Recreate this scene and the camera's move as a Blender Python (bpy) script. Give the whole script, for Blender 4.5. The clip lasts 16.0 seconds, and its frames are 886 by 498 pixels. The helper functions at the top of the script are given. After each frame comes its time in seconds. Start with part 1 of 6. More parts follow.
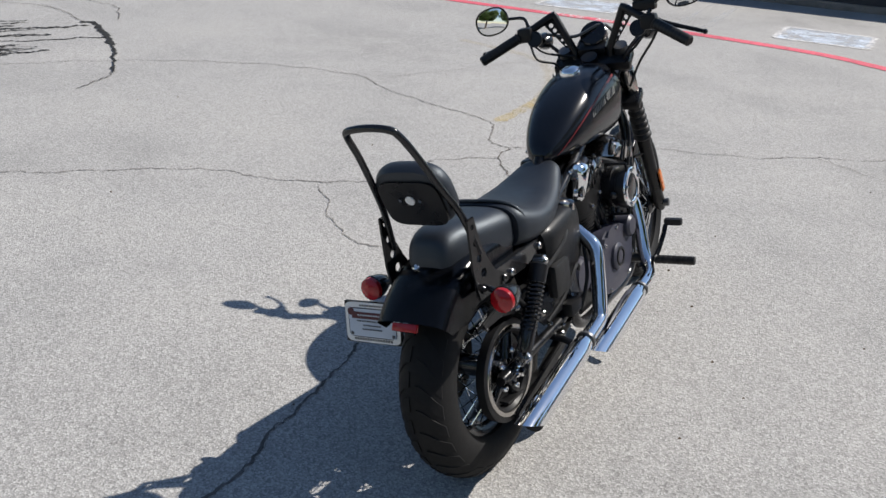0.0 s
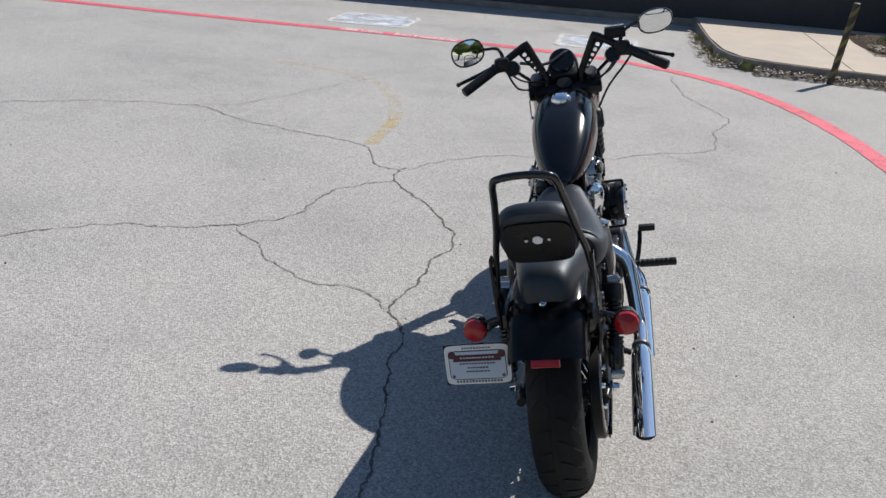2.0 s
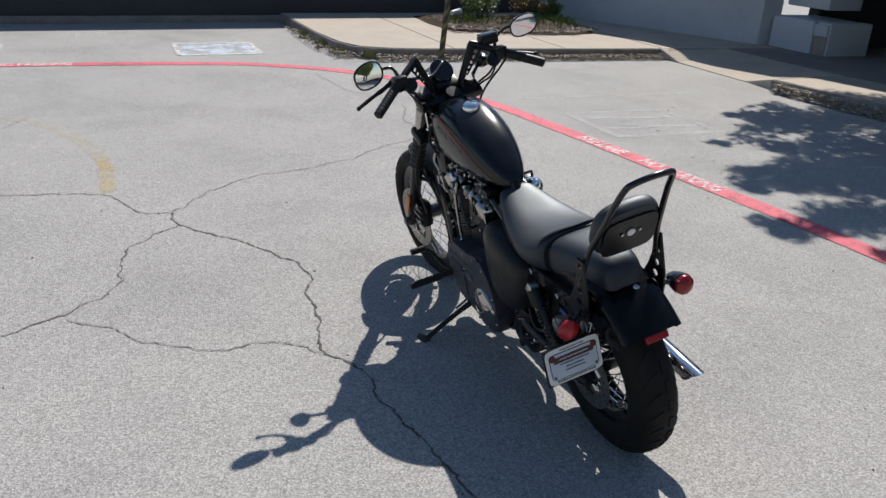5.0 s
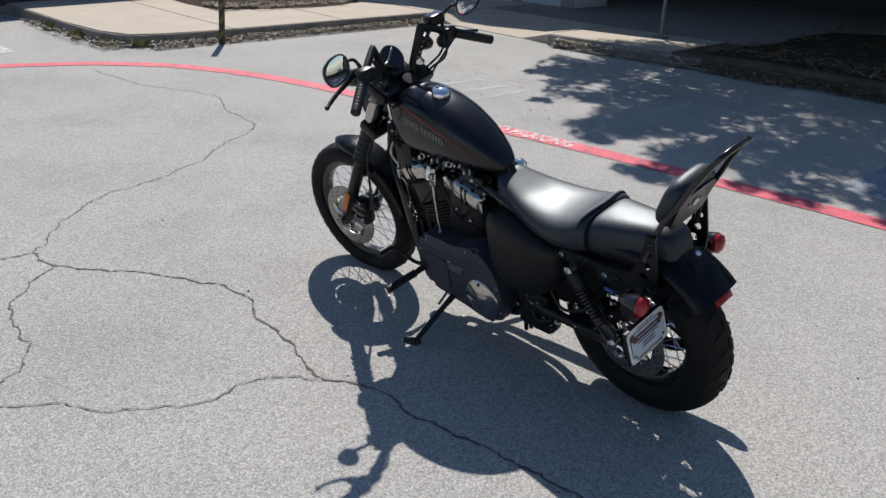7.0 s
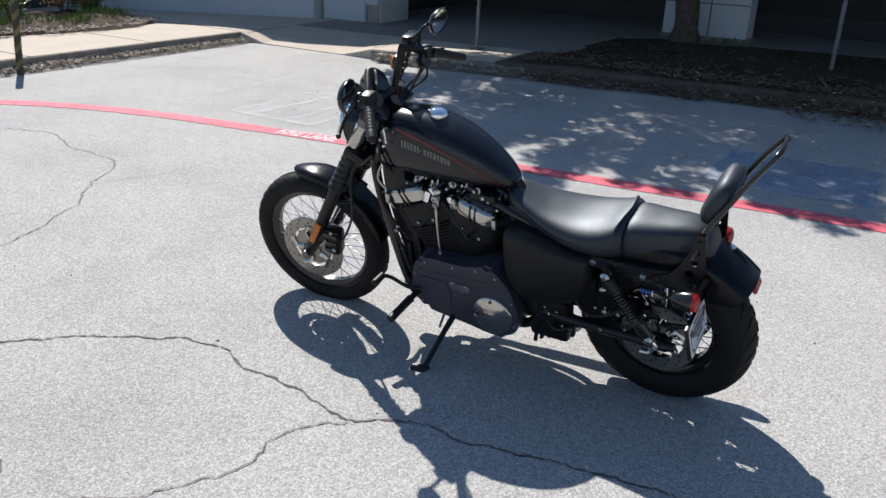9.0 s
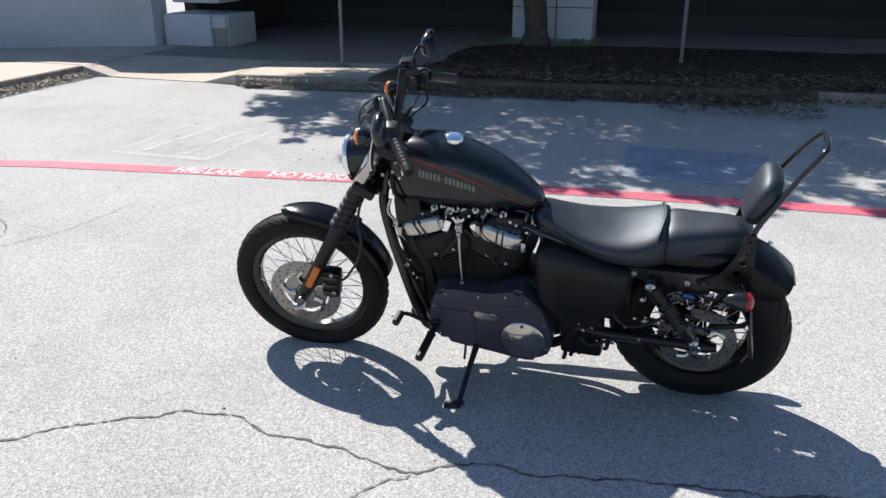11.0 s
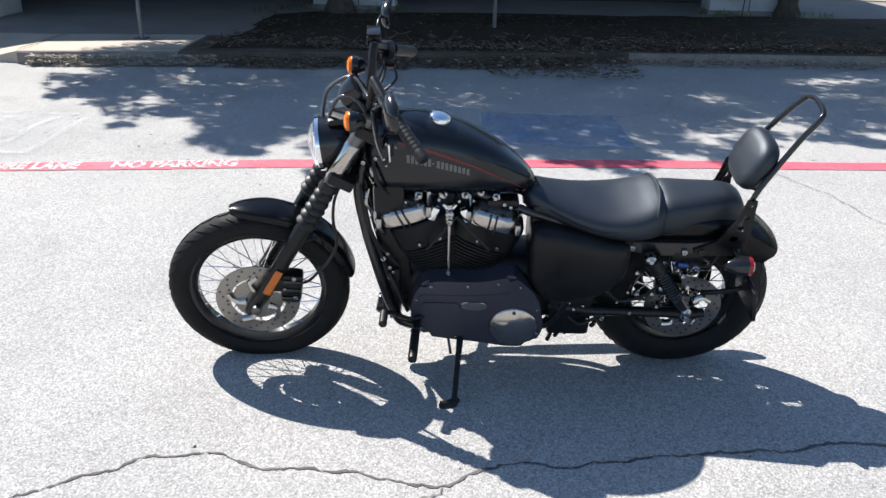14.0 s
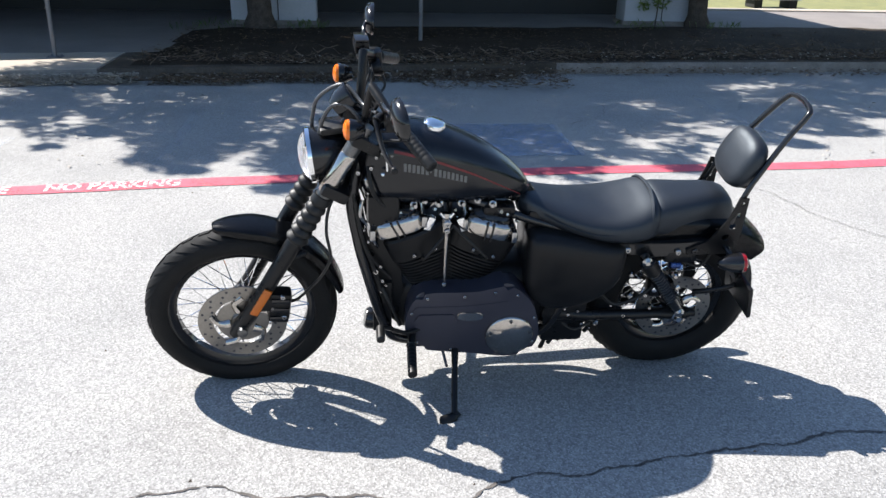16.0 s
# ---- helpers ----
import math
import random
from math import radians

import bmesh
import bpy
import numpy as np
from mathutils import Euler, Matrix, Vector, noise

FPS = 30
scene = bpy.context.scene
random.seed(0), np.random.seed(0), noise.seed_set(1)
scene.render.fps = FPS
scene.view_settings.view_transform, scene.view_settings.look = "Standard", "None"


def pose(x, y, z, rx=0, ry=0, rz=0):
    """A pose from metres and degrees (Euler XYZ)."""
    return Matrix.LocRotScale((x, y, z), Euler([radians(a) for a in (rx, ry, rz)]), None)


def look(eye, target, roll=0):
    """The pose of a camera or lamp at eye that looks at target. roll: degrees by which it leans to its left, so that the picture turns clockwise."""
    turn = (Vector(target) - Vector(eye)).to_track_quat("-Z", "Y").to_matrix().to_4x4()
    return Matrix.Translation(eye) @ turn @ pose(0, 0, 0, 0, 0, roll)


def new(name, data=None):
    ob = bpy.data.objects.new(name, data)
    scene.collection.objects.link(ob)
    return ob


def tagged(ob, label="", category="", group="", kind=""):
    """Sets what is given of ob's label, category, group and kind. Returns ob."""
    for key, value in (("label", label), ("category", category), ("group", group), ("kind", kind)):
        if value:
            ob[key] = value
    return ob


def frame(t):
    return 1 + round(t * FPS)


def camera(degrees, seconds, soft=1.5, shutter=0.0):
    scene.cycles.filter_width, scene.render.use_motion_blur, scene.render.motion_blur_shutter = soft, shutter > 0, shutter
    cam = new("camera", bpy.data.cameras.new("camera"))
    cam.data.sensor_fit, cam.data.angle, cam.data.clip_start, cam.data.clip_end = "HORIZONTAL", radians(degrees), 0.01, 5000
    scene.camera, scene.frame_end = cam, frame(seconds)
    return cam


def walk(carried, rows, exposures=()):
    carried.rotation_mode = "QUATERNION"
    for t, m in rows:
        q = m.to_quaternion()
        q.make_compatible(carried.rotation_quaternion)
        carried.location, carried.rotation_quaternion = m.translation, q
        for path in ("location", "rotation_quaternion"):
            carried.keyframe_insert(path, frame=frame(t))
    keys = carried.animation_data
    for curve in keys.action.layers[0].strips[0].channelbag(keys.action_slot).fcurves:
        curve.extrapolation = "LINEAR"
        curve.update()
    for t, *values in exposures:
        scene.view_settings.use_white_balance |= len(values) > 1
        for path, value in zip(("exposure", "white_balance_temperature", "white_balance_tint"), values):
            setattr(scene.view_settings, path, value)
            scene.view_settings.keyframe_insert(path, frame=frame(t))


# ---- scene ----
cam = camera(57.0, 16.0)

PATH = [
    (0, (0.815, -1.615, 1.547), (-0.073, -0.049, 0.673), 3.5),
    (0.5, (0.6, -1.733, 1.561), (-0.111, -0.073, 0.702), 4.5),
    (1, (0.375, -1.873, 1.574), (-0.175, -0.161, 0.698), 3.4),
    (1.5, (0.153, -1.909, 1.56), (-0.295, -0.152, 0.714), 2.9),
    (2, (-0.047, -1.937, 1.569), (-0.363, -0.138, 0.755), 4.7),
    (2.5, (-0.278, -1.999, 1.571), (-0.415, -0.162, 0.794), 3.6),
    (3, (-0.512, -2.047, 1.574), (-0.482, -0.218, 0.764), 2.6),
    (3.5, (-0.729, -1.985, 1.562), (-0.499, -0.166, 0.764), 2.5),
    (4, (-0.955, -1.956, 1.571), (-0.51, -0.155, 0.824), 4.2),
    (4.5, (-1.227, -1.932, 1.585), (-0.616, -0.188, 0.82), 2.9),
    (5, (-1.427, -1.803, 1.562), (-0.689, -0.104, 0.808), 3.5),
    (5.2, (-1.492, -1.732, 1.561), (-0.674, -0.077, 0.792), 4.0),
    (7.3, (-2.17, -1.085, 1.547), (-0.85, 0.201, 0.772), 3.2),
    (7.5, (-2.218, -1.021, 1.543), (-0.849, 0.224, 0.783), 4.3),
    (8, (-2.403, -0.865, 1.551), (-0.906, 0.222, 0.79), 3.0),
    (8.5, (-2.528, -0.706, 1.547), (-0.955, 0.264, 0.782), 3.9),
    (9, (-2.575, -0.506, 1.534), (-0.963, 0.414, 0.789), 2.3),
    (9.2, (-2.591, -0.448, 1.536), (-0.957, 0.442, 0.803), 2.8),
    (11.3, (-2.73, 0.247, 1.536), (-0.924, 0.706, 0.811), 0.0),
    (11.5, (-2.741, 0.31, 1.537), (-0.923, 0.695, 0.799), 0.3),
    (12, (-2.792, 0.481, 1.546), (-0.952, 0.757, 0.814), -0.8),
    (12.5, (-2.826, 0.623, 1.537), (-0.977, 0.766, 0.789), -0.8),
    (13, (-2.768, 0.704, 1.526), (-0.921, 0.793, 0.764), 0.7),
    (13.5, (-2.662, 0.788, 1.516), (-0.81, 0.817, 0.761), 0.2),
    (14, (-2.6, 0.871, 1.512), (-0.757, 0.881, 0.736), 1.4),
    (14.5, (-2.56, 0.971, 1.514), (-0.709, 0.894, 0.762), 1.1),
    (15, (-2.542, 1.038, 1.501), (-0.697, 0.889, 0.743), 1.5),
    (15.5, (-2.54, 1.09, 1.483), (-0.707, 0.892, 0.709), 1.5),
    (16, (-2.534, 1.124, 1.468), (-0.686, 0.924, 0.73), 1.4),
]
# the clip brightens and cools slightly on its way
EXPOSURES = [(0, 0.25, 6650, 10), (5, 0.13, 6650, 10), (7.5, 0.20, 6600, 10), (8.5, 0.46, 6520, 10), (10, 0.72, 6500, 10), (12.5, 0.91, 6480, 10), (16, 1.05, 6480, 10)]
walk(cam, [(t, look(eye, target, roll)) for t, eye, target, roll in PATH], EXPOSURES)

# ---- world, sun ----
SUN_WAY = Vector((0.57, 0.72, 1.0)).normalized()
world = bpy.data.worlds.new("world")
scene.world = world
world.use_nodes = True
wt = world.node_tree
sky = wt.nodes.new("ShaderNodeTexSky")
sky.sky_type = "NISHITA"
sky.sun_disc = False
sky.air_density, sky.dust_density, sky.ozone_density = 1.0, 0.2, 3.0
sky.sun_elevation = math.asin(SUN_WAY.z)
sky.sun_rotation = math.atan2(SUN_WAY.x, SUN_WAY.y)
wt.links.new(sky.outputs[0], wt.nodes["Background"].inputs[0])
wt.nodes["Background"].inputs[1].default_value = 0.098
sun = new("sun", bpy.data.lights.new("sun", "SUN"))
sun.data.energy = 4.9
sun.data.angle = radians(0.53)
sun.data.color = (1.0, 0.965, 0.92)
sun.matrix_world = look(SUN_WAY * 40, (0, 0, 0))


# ---- materials ----
def nodes_of(name):
    m = bpy.data.materials.new(name)
    m.use_nodes = True
    t = m.node_tree
    return m, t, t.nodes["Principled BSDF"]


def noise_node(t, coord, scale, detail=4.0, rough=0.6):
    n = t.nodes.new("ShaderNodeTexNoise")
    n.inputs["Scale"].default_value = scale
    n.inputs["Detail"].default_value = detail
    n.inputs["Roughness"].default_value = rough
    t.links.new(coord, n.inputs["Vector"])
    return n.outputs["Fac"]


def ramp(t, fac, stops):
    r = t.nodes.new("ShaderNodeValToRGB")
    e = r.color_ramp.elements
    while len(e) < len(stops):
        e.new(0.5)
    for el, (p, c) in zip(e, stops):
        el.position = p
        el.color = (*c, 1) if len(c) == 3 else c
    t.links.new(fac, r.inputs[0])
    return r.outputs[0]


def mix(t, kind, fac, a, b):
    n = t.nodes.new("ShaderNodeMixRGB")
    n.blend_type = kind
    for i, v in enumerate((fac, a, b)):
        s = n.inputs[i]
        if isinstance(v, (int, float)):
            s.default_value = v if i == 0 else (v, v, v, 1)
        elif isinstance(v, tuple):
            s.default_value = (*v, 1)
        else:
            t.links.new(v, s)
    return n.outputs[0]


def bump(t, p, height, strength, distance):
    n = t.nodes.new("ShaderNodeBump")
    n.inputs["Strength"].default_value = strength
    n.inputs["Distance"].default_value = distance
    t.links.new(height, n.inputs["Height"])
    t.links.new(n.outputs[0], p.inputs["Normal"])


def surface(name, dark, light, rough=0.5, metal=0.0, coarse=6.0, fine=120.0, relief=0.15, depth=0.001, rough_vary=0.12, coat=0.0, spec=0.5):
    """A worn surface: two colours mixed at two scales, uneven gloss and a fine relief."""
    m, t, p = nodes_of(name)
    co = t.nodes.new("ShaderNodeTexCoord").outputs["Object"]
    a, b = noise_node(t, co, coarse), noise_node(t, co, fine, 3.0)
    both = mix(t, "MIX", 0.4, a, b)
    t.links.new(ramp(t, both, [(0.32, dark), (0.68, light)]), p.inputs["Base Color"])
    lo, hi = max(0.02, rough - rough_vary), min(1.0, rough + rough_vary)
    t.links.new(ramp(t, a, [(0.3, (lo,) * 3), (0.7, (hi,) * 3)]), p.inputs["Roughness"])
    p.inputs["Metallic"].default_value = metal
    p.inputs["Coat Weight"].default_value = coat
    p.inputs["Specular IOR Level"].default_value = spec
    if relief:
        bump(t, p, b, relief, depth)
    return m


def asphalt():
    m, t, p = nodes_of("asphalt")
    co = t.nodes.new("ShaderNodeTexCoord").outputs["Object"]
    v = t.nodes.new("ShaderNodeTexVoronoi")
    v.inputs["Scale"].default_value = 180
    t.links.new(co, v.inputs["Vector"])
    sep = t.nodes.new("ShaderNodeSeparateColor")
    t.links.new(v.outputs["Color"], sep.inputs[0])
    stone = ramp(t, sep.outputs[0], [(0.0, (0.235, 0.229, 0.220)), (0.35, (0.335, 0.328, 0.314)), (0.75, (0.400, 0.391, 0.375)), (1.0, (0.50, 0.49, 0.47))])
    gap = ramp(t, v.outputs["Distance"], [(0.35, (1, 1, 1)), (0.72, (0.80, 0.795, 0.79))])
    c = mix(t, "MULTIPLY", 0.8, stone, gap)
    patches = ramp(t, noise_node(t, co, 0.9, 6, 0.62), [(0.3, (0.84, 0.84, 0.84)), (0.5, (1.0, 0.995, 0.99)), (0.75, (1.1, 1.09, 1.07))])
    c = mix(t, "MULTIPLY", 1.0, c, patches)
    stains = ramp(t, noise_node(t, co, 0.33, 7, 0.68), [(0.28, (0.72, 0.71, 0.71)), (0.43, (1, 1, 1))])
    c = mix(t, "MULTIPLY", 0.75, c, stains)
    specks = ramp(t, noise_node(t, co, 38, 2, 0.5), [(0.24, (0.45, 0.42, 0.4)), (0.31, (1, 1, 1))])
    c = mix(t, "MULTIPLY", 0.45, c, specks)
    t.links.new(c, p.inputs["Base Color"])
    p.inputs["Roughness"].default_value = 0.88
    p.inputs["Specular IOR Level"].default_value = 0.3
    bump(t, p, v.outputs["Distance"], 0.5, 0.003)
    return m


def worn_paint(name, color, cover, scale=7.0, thin=1.0):
    """Road paint that has flaked away in part: what is gone lets the ground through."""
    m, t, p = nodes_of(name)
    co = t.nodes.new("ShaderNodeTexCoord").outputs["Object"]
    c = ramp(t, noise_node(t, co, 3.0, 5), [(0.3, tuple(v * 0.82 for v in color)), (0.7, color)])
    t.links.new(c, p.inputs["Base Color"])
    p.inputs["Roughness"].default_value = 0.75
    flakes = mix(t, "MIX", 0.45, noise_node(t, co, scale, 6, 0.7), noise_node(t, co, 110, 2, 0.5))
    soft = 0.10 * (1 - thin)
    left = ramp(t, flakes, [(0.57 - 0.26 * cover - soft, (0, 0, 0)), (0.66 - 0.2 * cover + soft, (thin, thin, thin))])
    t.links.new(left, p.inputs["Alpha"])
    return m


M = {}
M["asphalt"] = asphalt()
M["red"] = worn_paint("red_road_paint", (0.66, 0.11, 0.15), 0.9)
M["white_road"] = worn_paint("white_road_paint", (0.80, 0.78, 0.76), 0.58, 16.0, 0.85)
M["faded_white"] = worn_paint("faded_white_road_paint", (0.66, 0.67, 0.68), 0.35, 4.0, 0.32)
M["pale_road"] = worn_paint("pale_worn_road_paint", (0.58, 0.64, 0.72), 0.52, 4.0)
M["blue_road"] = worn_paint("blue_road_paint", (0.17, 0.32, 0.58), 0.5, 4.0, 0.5)
M["yellow_road"] = worn_paint("yellow_road_paint", (0.66, 0.47, 0.12), 0.42, 9.0, 0.5)
M["faded_yellow"] = worn_paint("faded_yellow_road_paint", (0.66, 0.50, 0.22), 0.40, 6.0, 0.26)
M["crack"] = surface("crack_dirt", (0.06, 0.055, 0.05), (0.19, 0.17, 0.155), 0.95, spec=0.1)
M["tar"] = surface("tar_and_shadow_black", (0.012, 0.012, 0.012), (0.04, 0.038, 0.035), 0.8, spec=0.2)
# darker copy of the pavement concrete: arcade shade is put into its colour
M["walk_shade"] = surface("shade_toned_concrete", (0.20, 0.178, 0.165), (0.29, 0.26, 0.24), 0.9, coarse=2.0, fine=60, relief=0.3, depth=0.002, spec=0.2)
M["crack_fine"] = surface("fine_crack_dirt", (0.11, 0.102, 0.094), (0.23, 0.21, 0.195), 0.95, spec=0.1)
M["concrete"] = surface("warm_concrete", (0.37, 0.318, 0.262), (0.51, 0.445, 0.37), 0.9, coarse=2.0, fine=60, relief=0.3, depth=0.002, spec=0.2)
M["kerb_dark"] = surface("dirty_kerb_concrete", (0.16, 0.14, 0.12), (0.34, 0.30, 0.26), 0.92, coarse=5, fine=70, relief=0.35, depth=0.003, spec=0.2)
M["kerb_brown"] = surface("dark_brown_concrete", (0.055, 0.045, 0.036), (0.15, 0.125, 0.10), 0.95, coarse=3, fine=50, relief=0.4, depth=0.004, spec=0.1)
M["soil"] = surface("dry_soil", (0.030, 0.022, 0.016), (0.080, 0.060, 0.043), 0.97, coarse=3, fine=35, relief=0.8, depth=0.02, spec=0.1)
M["wall_dark"] = surface("dark_grey_block", (0.050, 0.050, 0.054), (0.075, 0.074, 0.078), 0.9, coarse=1.2, fine=40, relief=0.3, depth=0.003, spec=0.2)
M["wall_white"] = surface("white_painted_render", (0.40, 0.41, 0.43), (0.52, 0.53, 0.55), 0.75, coarse=1.5, fine=50, relief=0.2, depth=0.002, spec=0.3)
# near-black base stands in for the deep shade inside the arcade
M["recess"] = surface("near_black_render", (0.028, 0.028, 0.028), (0.045, 0.044, 0.043), 0.85, coarse=1.2, fine=40, spec=0.2)
M["brick"] = surface("buff_brick", (0.22, 0.19, 0.17), (0.34, 0.30, 0.27), 0.9, coarse=9, fine=60, relief=0.4, depth=0.003, spec=0.2)
# roofing darkened as well, so the arcade below it stays dark
M["roofing"] = surface("near_black_roofing", (0.03, 0.03, 0.03), (0.05, 0.05, 0.05), 0.9)
M["enamel"] = surface("white_enamel", (0.68, 0.69, 0.70), (0.78, 0.79, 0.80), 0.45, coarse=2, fine=40)
M["grey_metal"] = surface("galvanised_steel", (0.13, 0.13, 0.135), (0.22, 0.22, 0.23), 0.55, 0.4, coarse=12, fine=90)
M["bark"] = surface("tree_bark", (0.045, 0.036, 0.030), (0.13, 0.105, 0.085), 0.95, coarse=9, fine=40, relief=0.9, depth=0.012, spec=0.1)
M["leaf"] = surface("tree_leaf", (0.035, 0.075, 0.018), (0.09, 0.15, 0.035), 0.55, coarse=3, fine=30, relief=0)
t = M["leaf"].node_tree
lamina = t.nodes.new("ShaderNodeBsdfTranslucent")
lamina.inputs["Color"].default_value = (0.22, 0.27, 0.10, 1)
blend = t.nodes.new("ShaderNodeMixShader")
blend.inputs[0].default_value = 0.5
t.links.new(t.nodes["Principled BSDF"].outputs[0], blend.inputs[1])
t.links.new(lamina.outputs[0], blend.inputs[2])
t.links.new(blend.outputs[0], t.nodes["Material Output"].inputs["Surface"])
M["shrub"] = surface("shrub_leaf", (0.07, 0.12, 0.02), (0.20, 0.25, 0.05), 0.55, coarse=5, fine=30, relief=0)
M["shrub_red"] = surface("bronze_shrub_leaf", (0.10, 0.075, 0.02), (0.26, 0.15, 0.04), 0.55, coarse=5, fine=30, relief=0)
M["grass"] = surface("dry_grass", (0.12, 0.13, 0.04), (0.30, 0.28, 0.11), 0.8, coarse=4, fine=30, relief=0)
M["leaf_pale"] = surface("pale_fallen_leaf", (0.30, 0.255, 0.20), (0.60, 0.54, 0.46), 0.75, coarse=14, fine=60, relief=0)
M["leaf_brown"] = surface("brown_fallen_leaf", (0.070, 0.046, 0.030), (0.22, 0.155, 0.10), 0.8, coarse=14, fine=60, relief=0)
M["post"] = surface("weathered_black_post_paint", (0.018, 0.017, 0.015), (0.075, 0.062, 0.035), 0.7, coarse=14, fine=60)
M["post_yellow"] = surface("weathered_yellow_post_paint", (0.10, 0.085, 0.035), (0.22, 0.18, 0.06), 0.7, coarse=14, fine=60)
# motorcycle
# faint blue in the tank paint's base stands in for sky sheen
M["denim"] = surface("satin_black_paint", (0.0045, 0.0052, 0.0072), (0.007, 0.0080, 0.0105), 0.19, spec=0.46, coarse=5, fine=700, relief=0.03, depth=0.0003, rough_vary=0.03)
M["gloss"] = surface("gloss_black", (0.008, 0.008, 0.009), (0.014, 0.014, 0.015), 0.16, coarse=8, fine=300, relief=0.03, depth=0.0003, rough_vary=0.06)
M["satin"] = surface("satin_black_metal", (0.005, 0.005, 0.0055), (0.010, 0.010, 0.0105), 0.33, spec=0.29, coarse=14, fine=400, relief=0.08, depth=0.0004)
M["engine"] = surface("wrinkle_black_engine", (0.005, 0.005, 0.0055), (0.011, 0.011, 0.0115), 0.42, spec=0.25, coarse=20, fine=500, relief=0.3, depth=0.0006)
M["grey_cover"] = surface("charcoal_engine_paint", (0.028, 0.028, 0.040), (0.042, 0.042, 0.058), 0.40, coarse=9, fine=450, relief=0.15, depth=0.0004)
M["chrome"] = surface("chrome", (0.82, 0.83, 0.84), (0.88, 0.89, 0.90), 0.06, 1.0, coarse=6, fine=60, relief=0, rough_vary=0.03)
M["alloy"] = surface("polished_alloy", (0.40, 0.375, 0.345), (0.53, 0.50, 0.465), 0.15, 1.0, coarse=10, fine=120, relief=0.03, depth=0.0004, rough_vary=0.05)
M["bright_steel"] = surface("plated_steel", (0.34, 0.335, 0.33), (0.46, 0.455, 0.45), 0.2, 1.0, coarse=20, fine=160, relief=0.05, depth=0.0003, rough_vary=0.06)
M["disc"] = surface("brake_disc_steel", (0.24, 0.225, 0.205), (0.36, 0.34, 0.31), 0.40, 1.0, coarse=9, fine=160, relief=0.1, depth=0.0003)
M["steel_dark"] = surface("dark_steel", (0.10, 0.10, 0.10), (0.2, 0.2, 0.2), 0.4, 0.9, coarse=20, fine=160)
M["rubber"] = surface("tyre_rubber", (0.0045, 0.0045, 0.0048), (0.0105, 0.0103, 0.0102), 0.72, coarse=9, fine=140, relief=0.2, depth=0.0008, spec=0.25)
M["soft_rubber"] = surface("soft_rubber", (0.007, 0.007, 0.007), (0.015, 0.015, 0.015), 0.5, spec=0.35, coarse=20, fine=240)
M["vinyl"] = surface("black_vinyl", (0.0085, 0.0100, 0.0138), (0.0130, 0.0151, 0.0202), 0.48, spec=0.62, coarse=6, fine=420, relief=0.45, depth=0.0009, rough_vary=0.07)
# sky sheen is tinted in: blue specular here, blue in the base too
M["vinyl"].node_tree.nodes["Principled BSDF"].inputs["Specular Tint"].default_value = (0.80, 0.91, 1.0, 1)
M["red_lens"] = surface("red_lens", (0.26, 0.006, 0.010), (0.40, 0.012, 0.016), 0.15, coarse=20, fine=200, relief=0.1)
M["amber_lens"] = surface("amber_lens", (0.72, 0.13, 0.006), (0.88, 0.21, 0.012), 0.16, coarse=20, fine=200, relief=0.1)
M["amber_reflector"] = surface("amber_reflector", (0.46, 0.105, 0.008), (0.60, 0.155, 0.015), 0.3, coarse=20, fine=300, relief=0.2)
M["red_stripe"] = surface("red_pinstripe", (0.12, 0.008, 0.010), (0.18, 0.012, 0.014), 0.4, coarse=9, fine=300, relief=0)
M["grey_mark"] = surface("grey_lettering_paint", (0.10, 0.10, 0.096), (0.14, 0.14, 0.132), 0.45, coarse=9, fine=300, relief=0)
M["plate_white"] = surface("white_plate_plastic", (0.70, 0.70, 0.68), (0.78, 0.78, 0.76), 0.4, coarse=9, fine=200, relief=0)
M["plate_blue"] = surface("pale_blue_print", (0.46, 0.52, 0.60), (0.52, 0.57, 0.64), 0.5, coarse=9, fine=200, relief=0)
M["plate_red"] = surface("maroon_print", (0.055, 0.004, 0.010), (0.085, 0.006, 0.014), 0.5, coarse=9, fine=200, relief=0)
M["hose_grey"] = surface("grey_cable_sheath", (0.05, 0.05, 0.05), (0.09, 0.09, 0.09), 0.28, coarse=20, fine=200, relief=0.05)
M["blue_metal"] = surface("blue_anodised_metal", (0.03, 0.06, 0.18), (0.05, 0.09, 0.25), 0.3, 0.8, coarse=20, fine=200, relief=0)
M["ink"] = surface("dark_ink", (0.03, 0.03, 0.04), (0.06, 0.06, 0.07), 0.5, coarse=9, fine=200, relief=0)
M["dial"] = surface("dark_blue_dial", (0.010, 0.014, 0.03), (0.016, 0.022, 0.045), 0.3, coarse=9, fine=200, relief=0)


def glass(name, color=(1, 1, 1), rough=0.02):
    m, t, p = nodes_of(name)
    p.inputs["Base Color"].default_value = (*color, 1)
    p.inputs["Roughness"].default_value = rough
    p.inputs["Transmission Weight"].default_value = 1.0
    p.inputs["IOR"].default_value = 1.45
    return m


M["glass"] = glass("clear_glass")
M["lens_glass"] = glass("fluted_lens_glass", (0.90, 0.92, 0.96), 0.22)
M["lens_glass"].node_tree.nodes["Principled BSDF"].inputs["Transmission Weight"].default_value = 0.92
m, t, p = nodes_of("mirror_glass")
p.inputs["Base Color"].default_value = (0.85, 0.86, 0.87, 1)
p.inputs["Metallic"].default_value = 1.0
p.inputs["Roughness"].default_value = 0.02
M["mirror"] = m


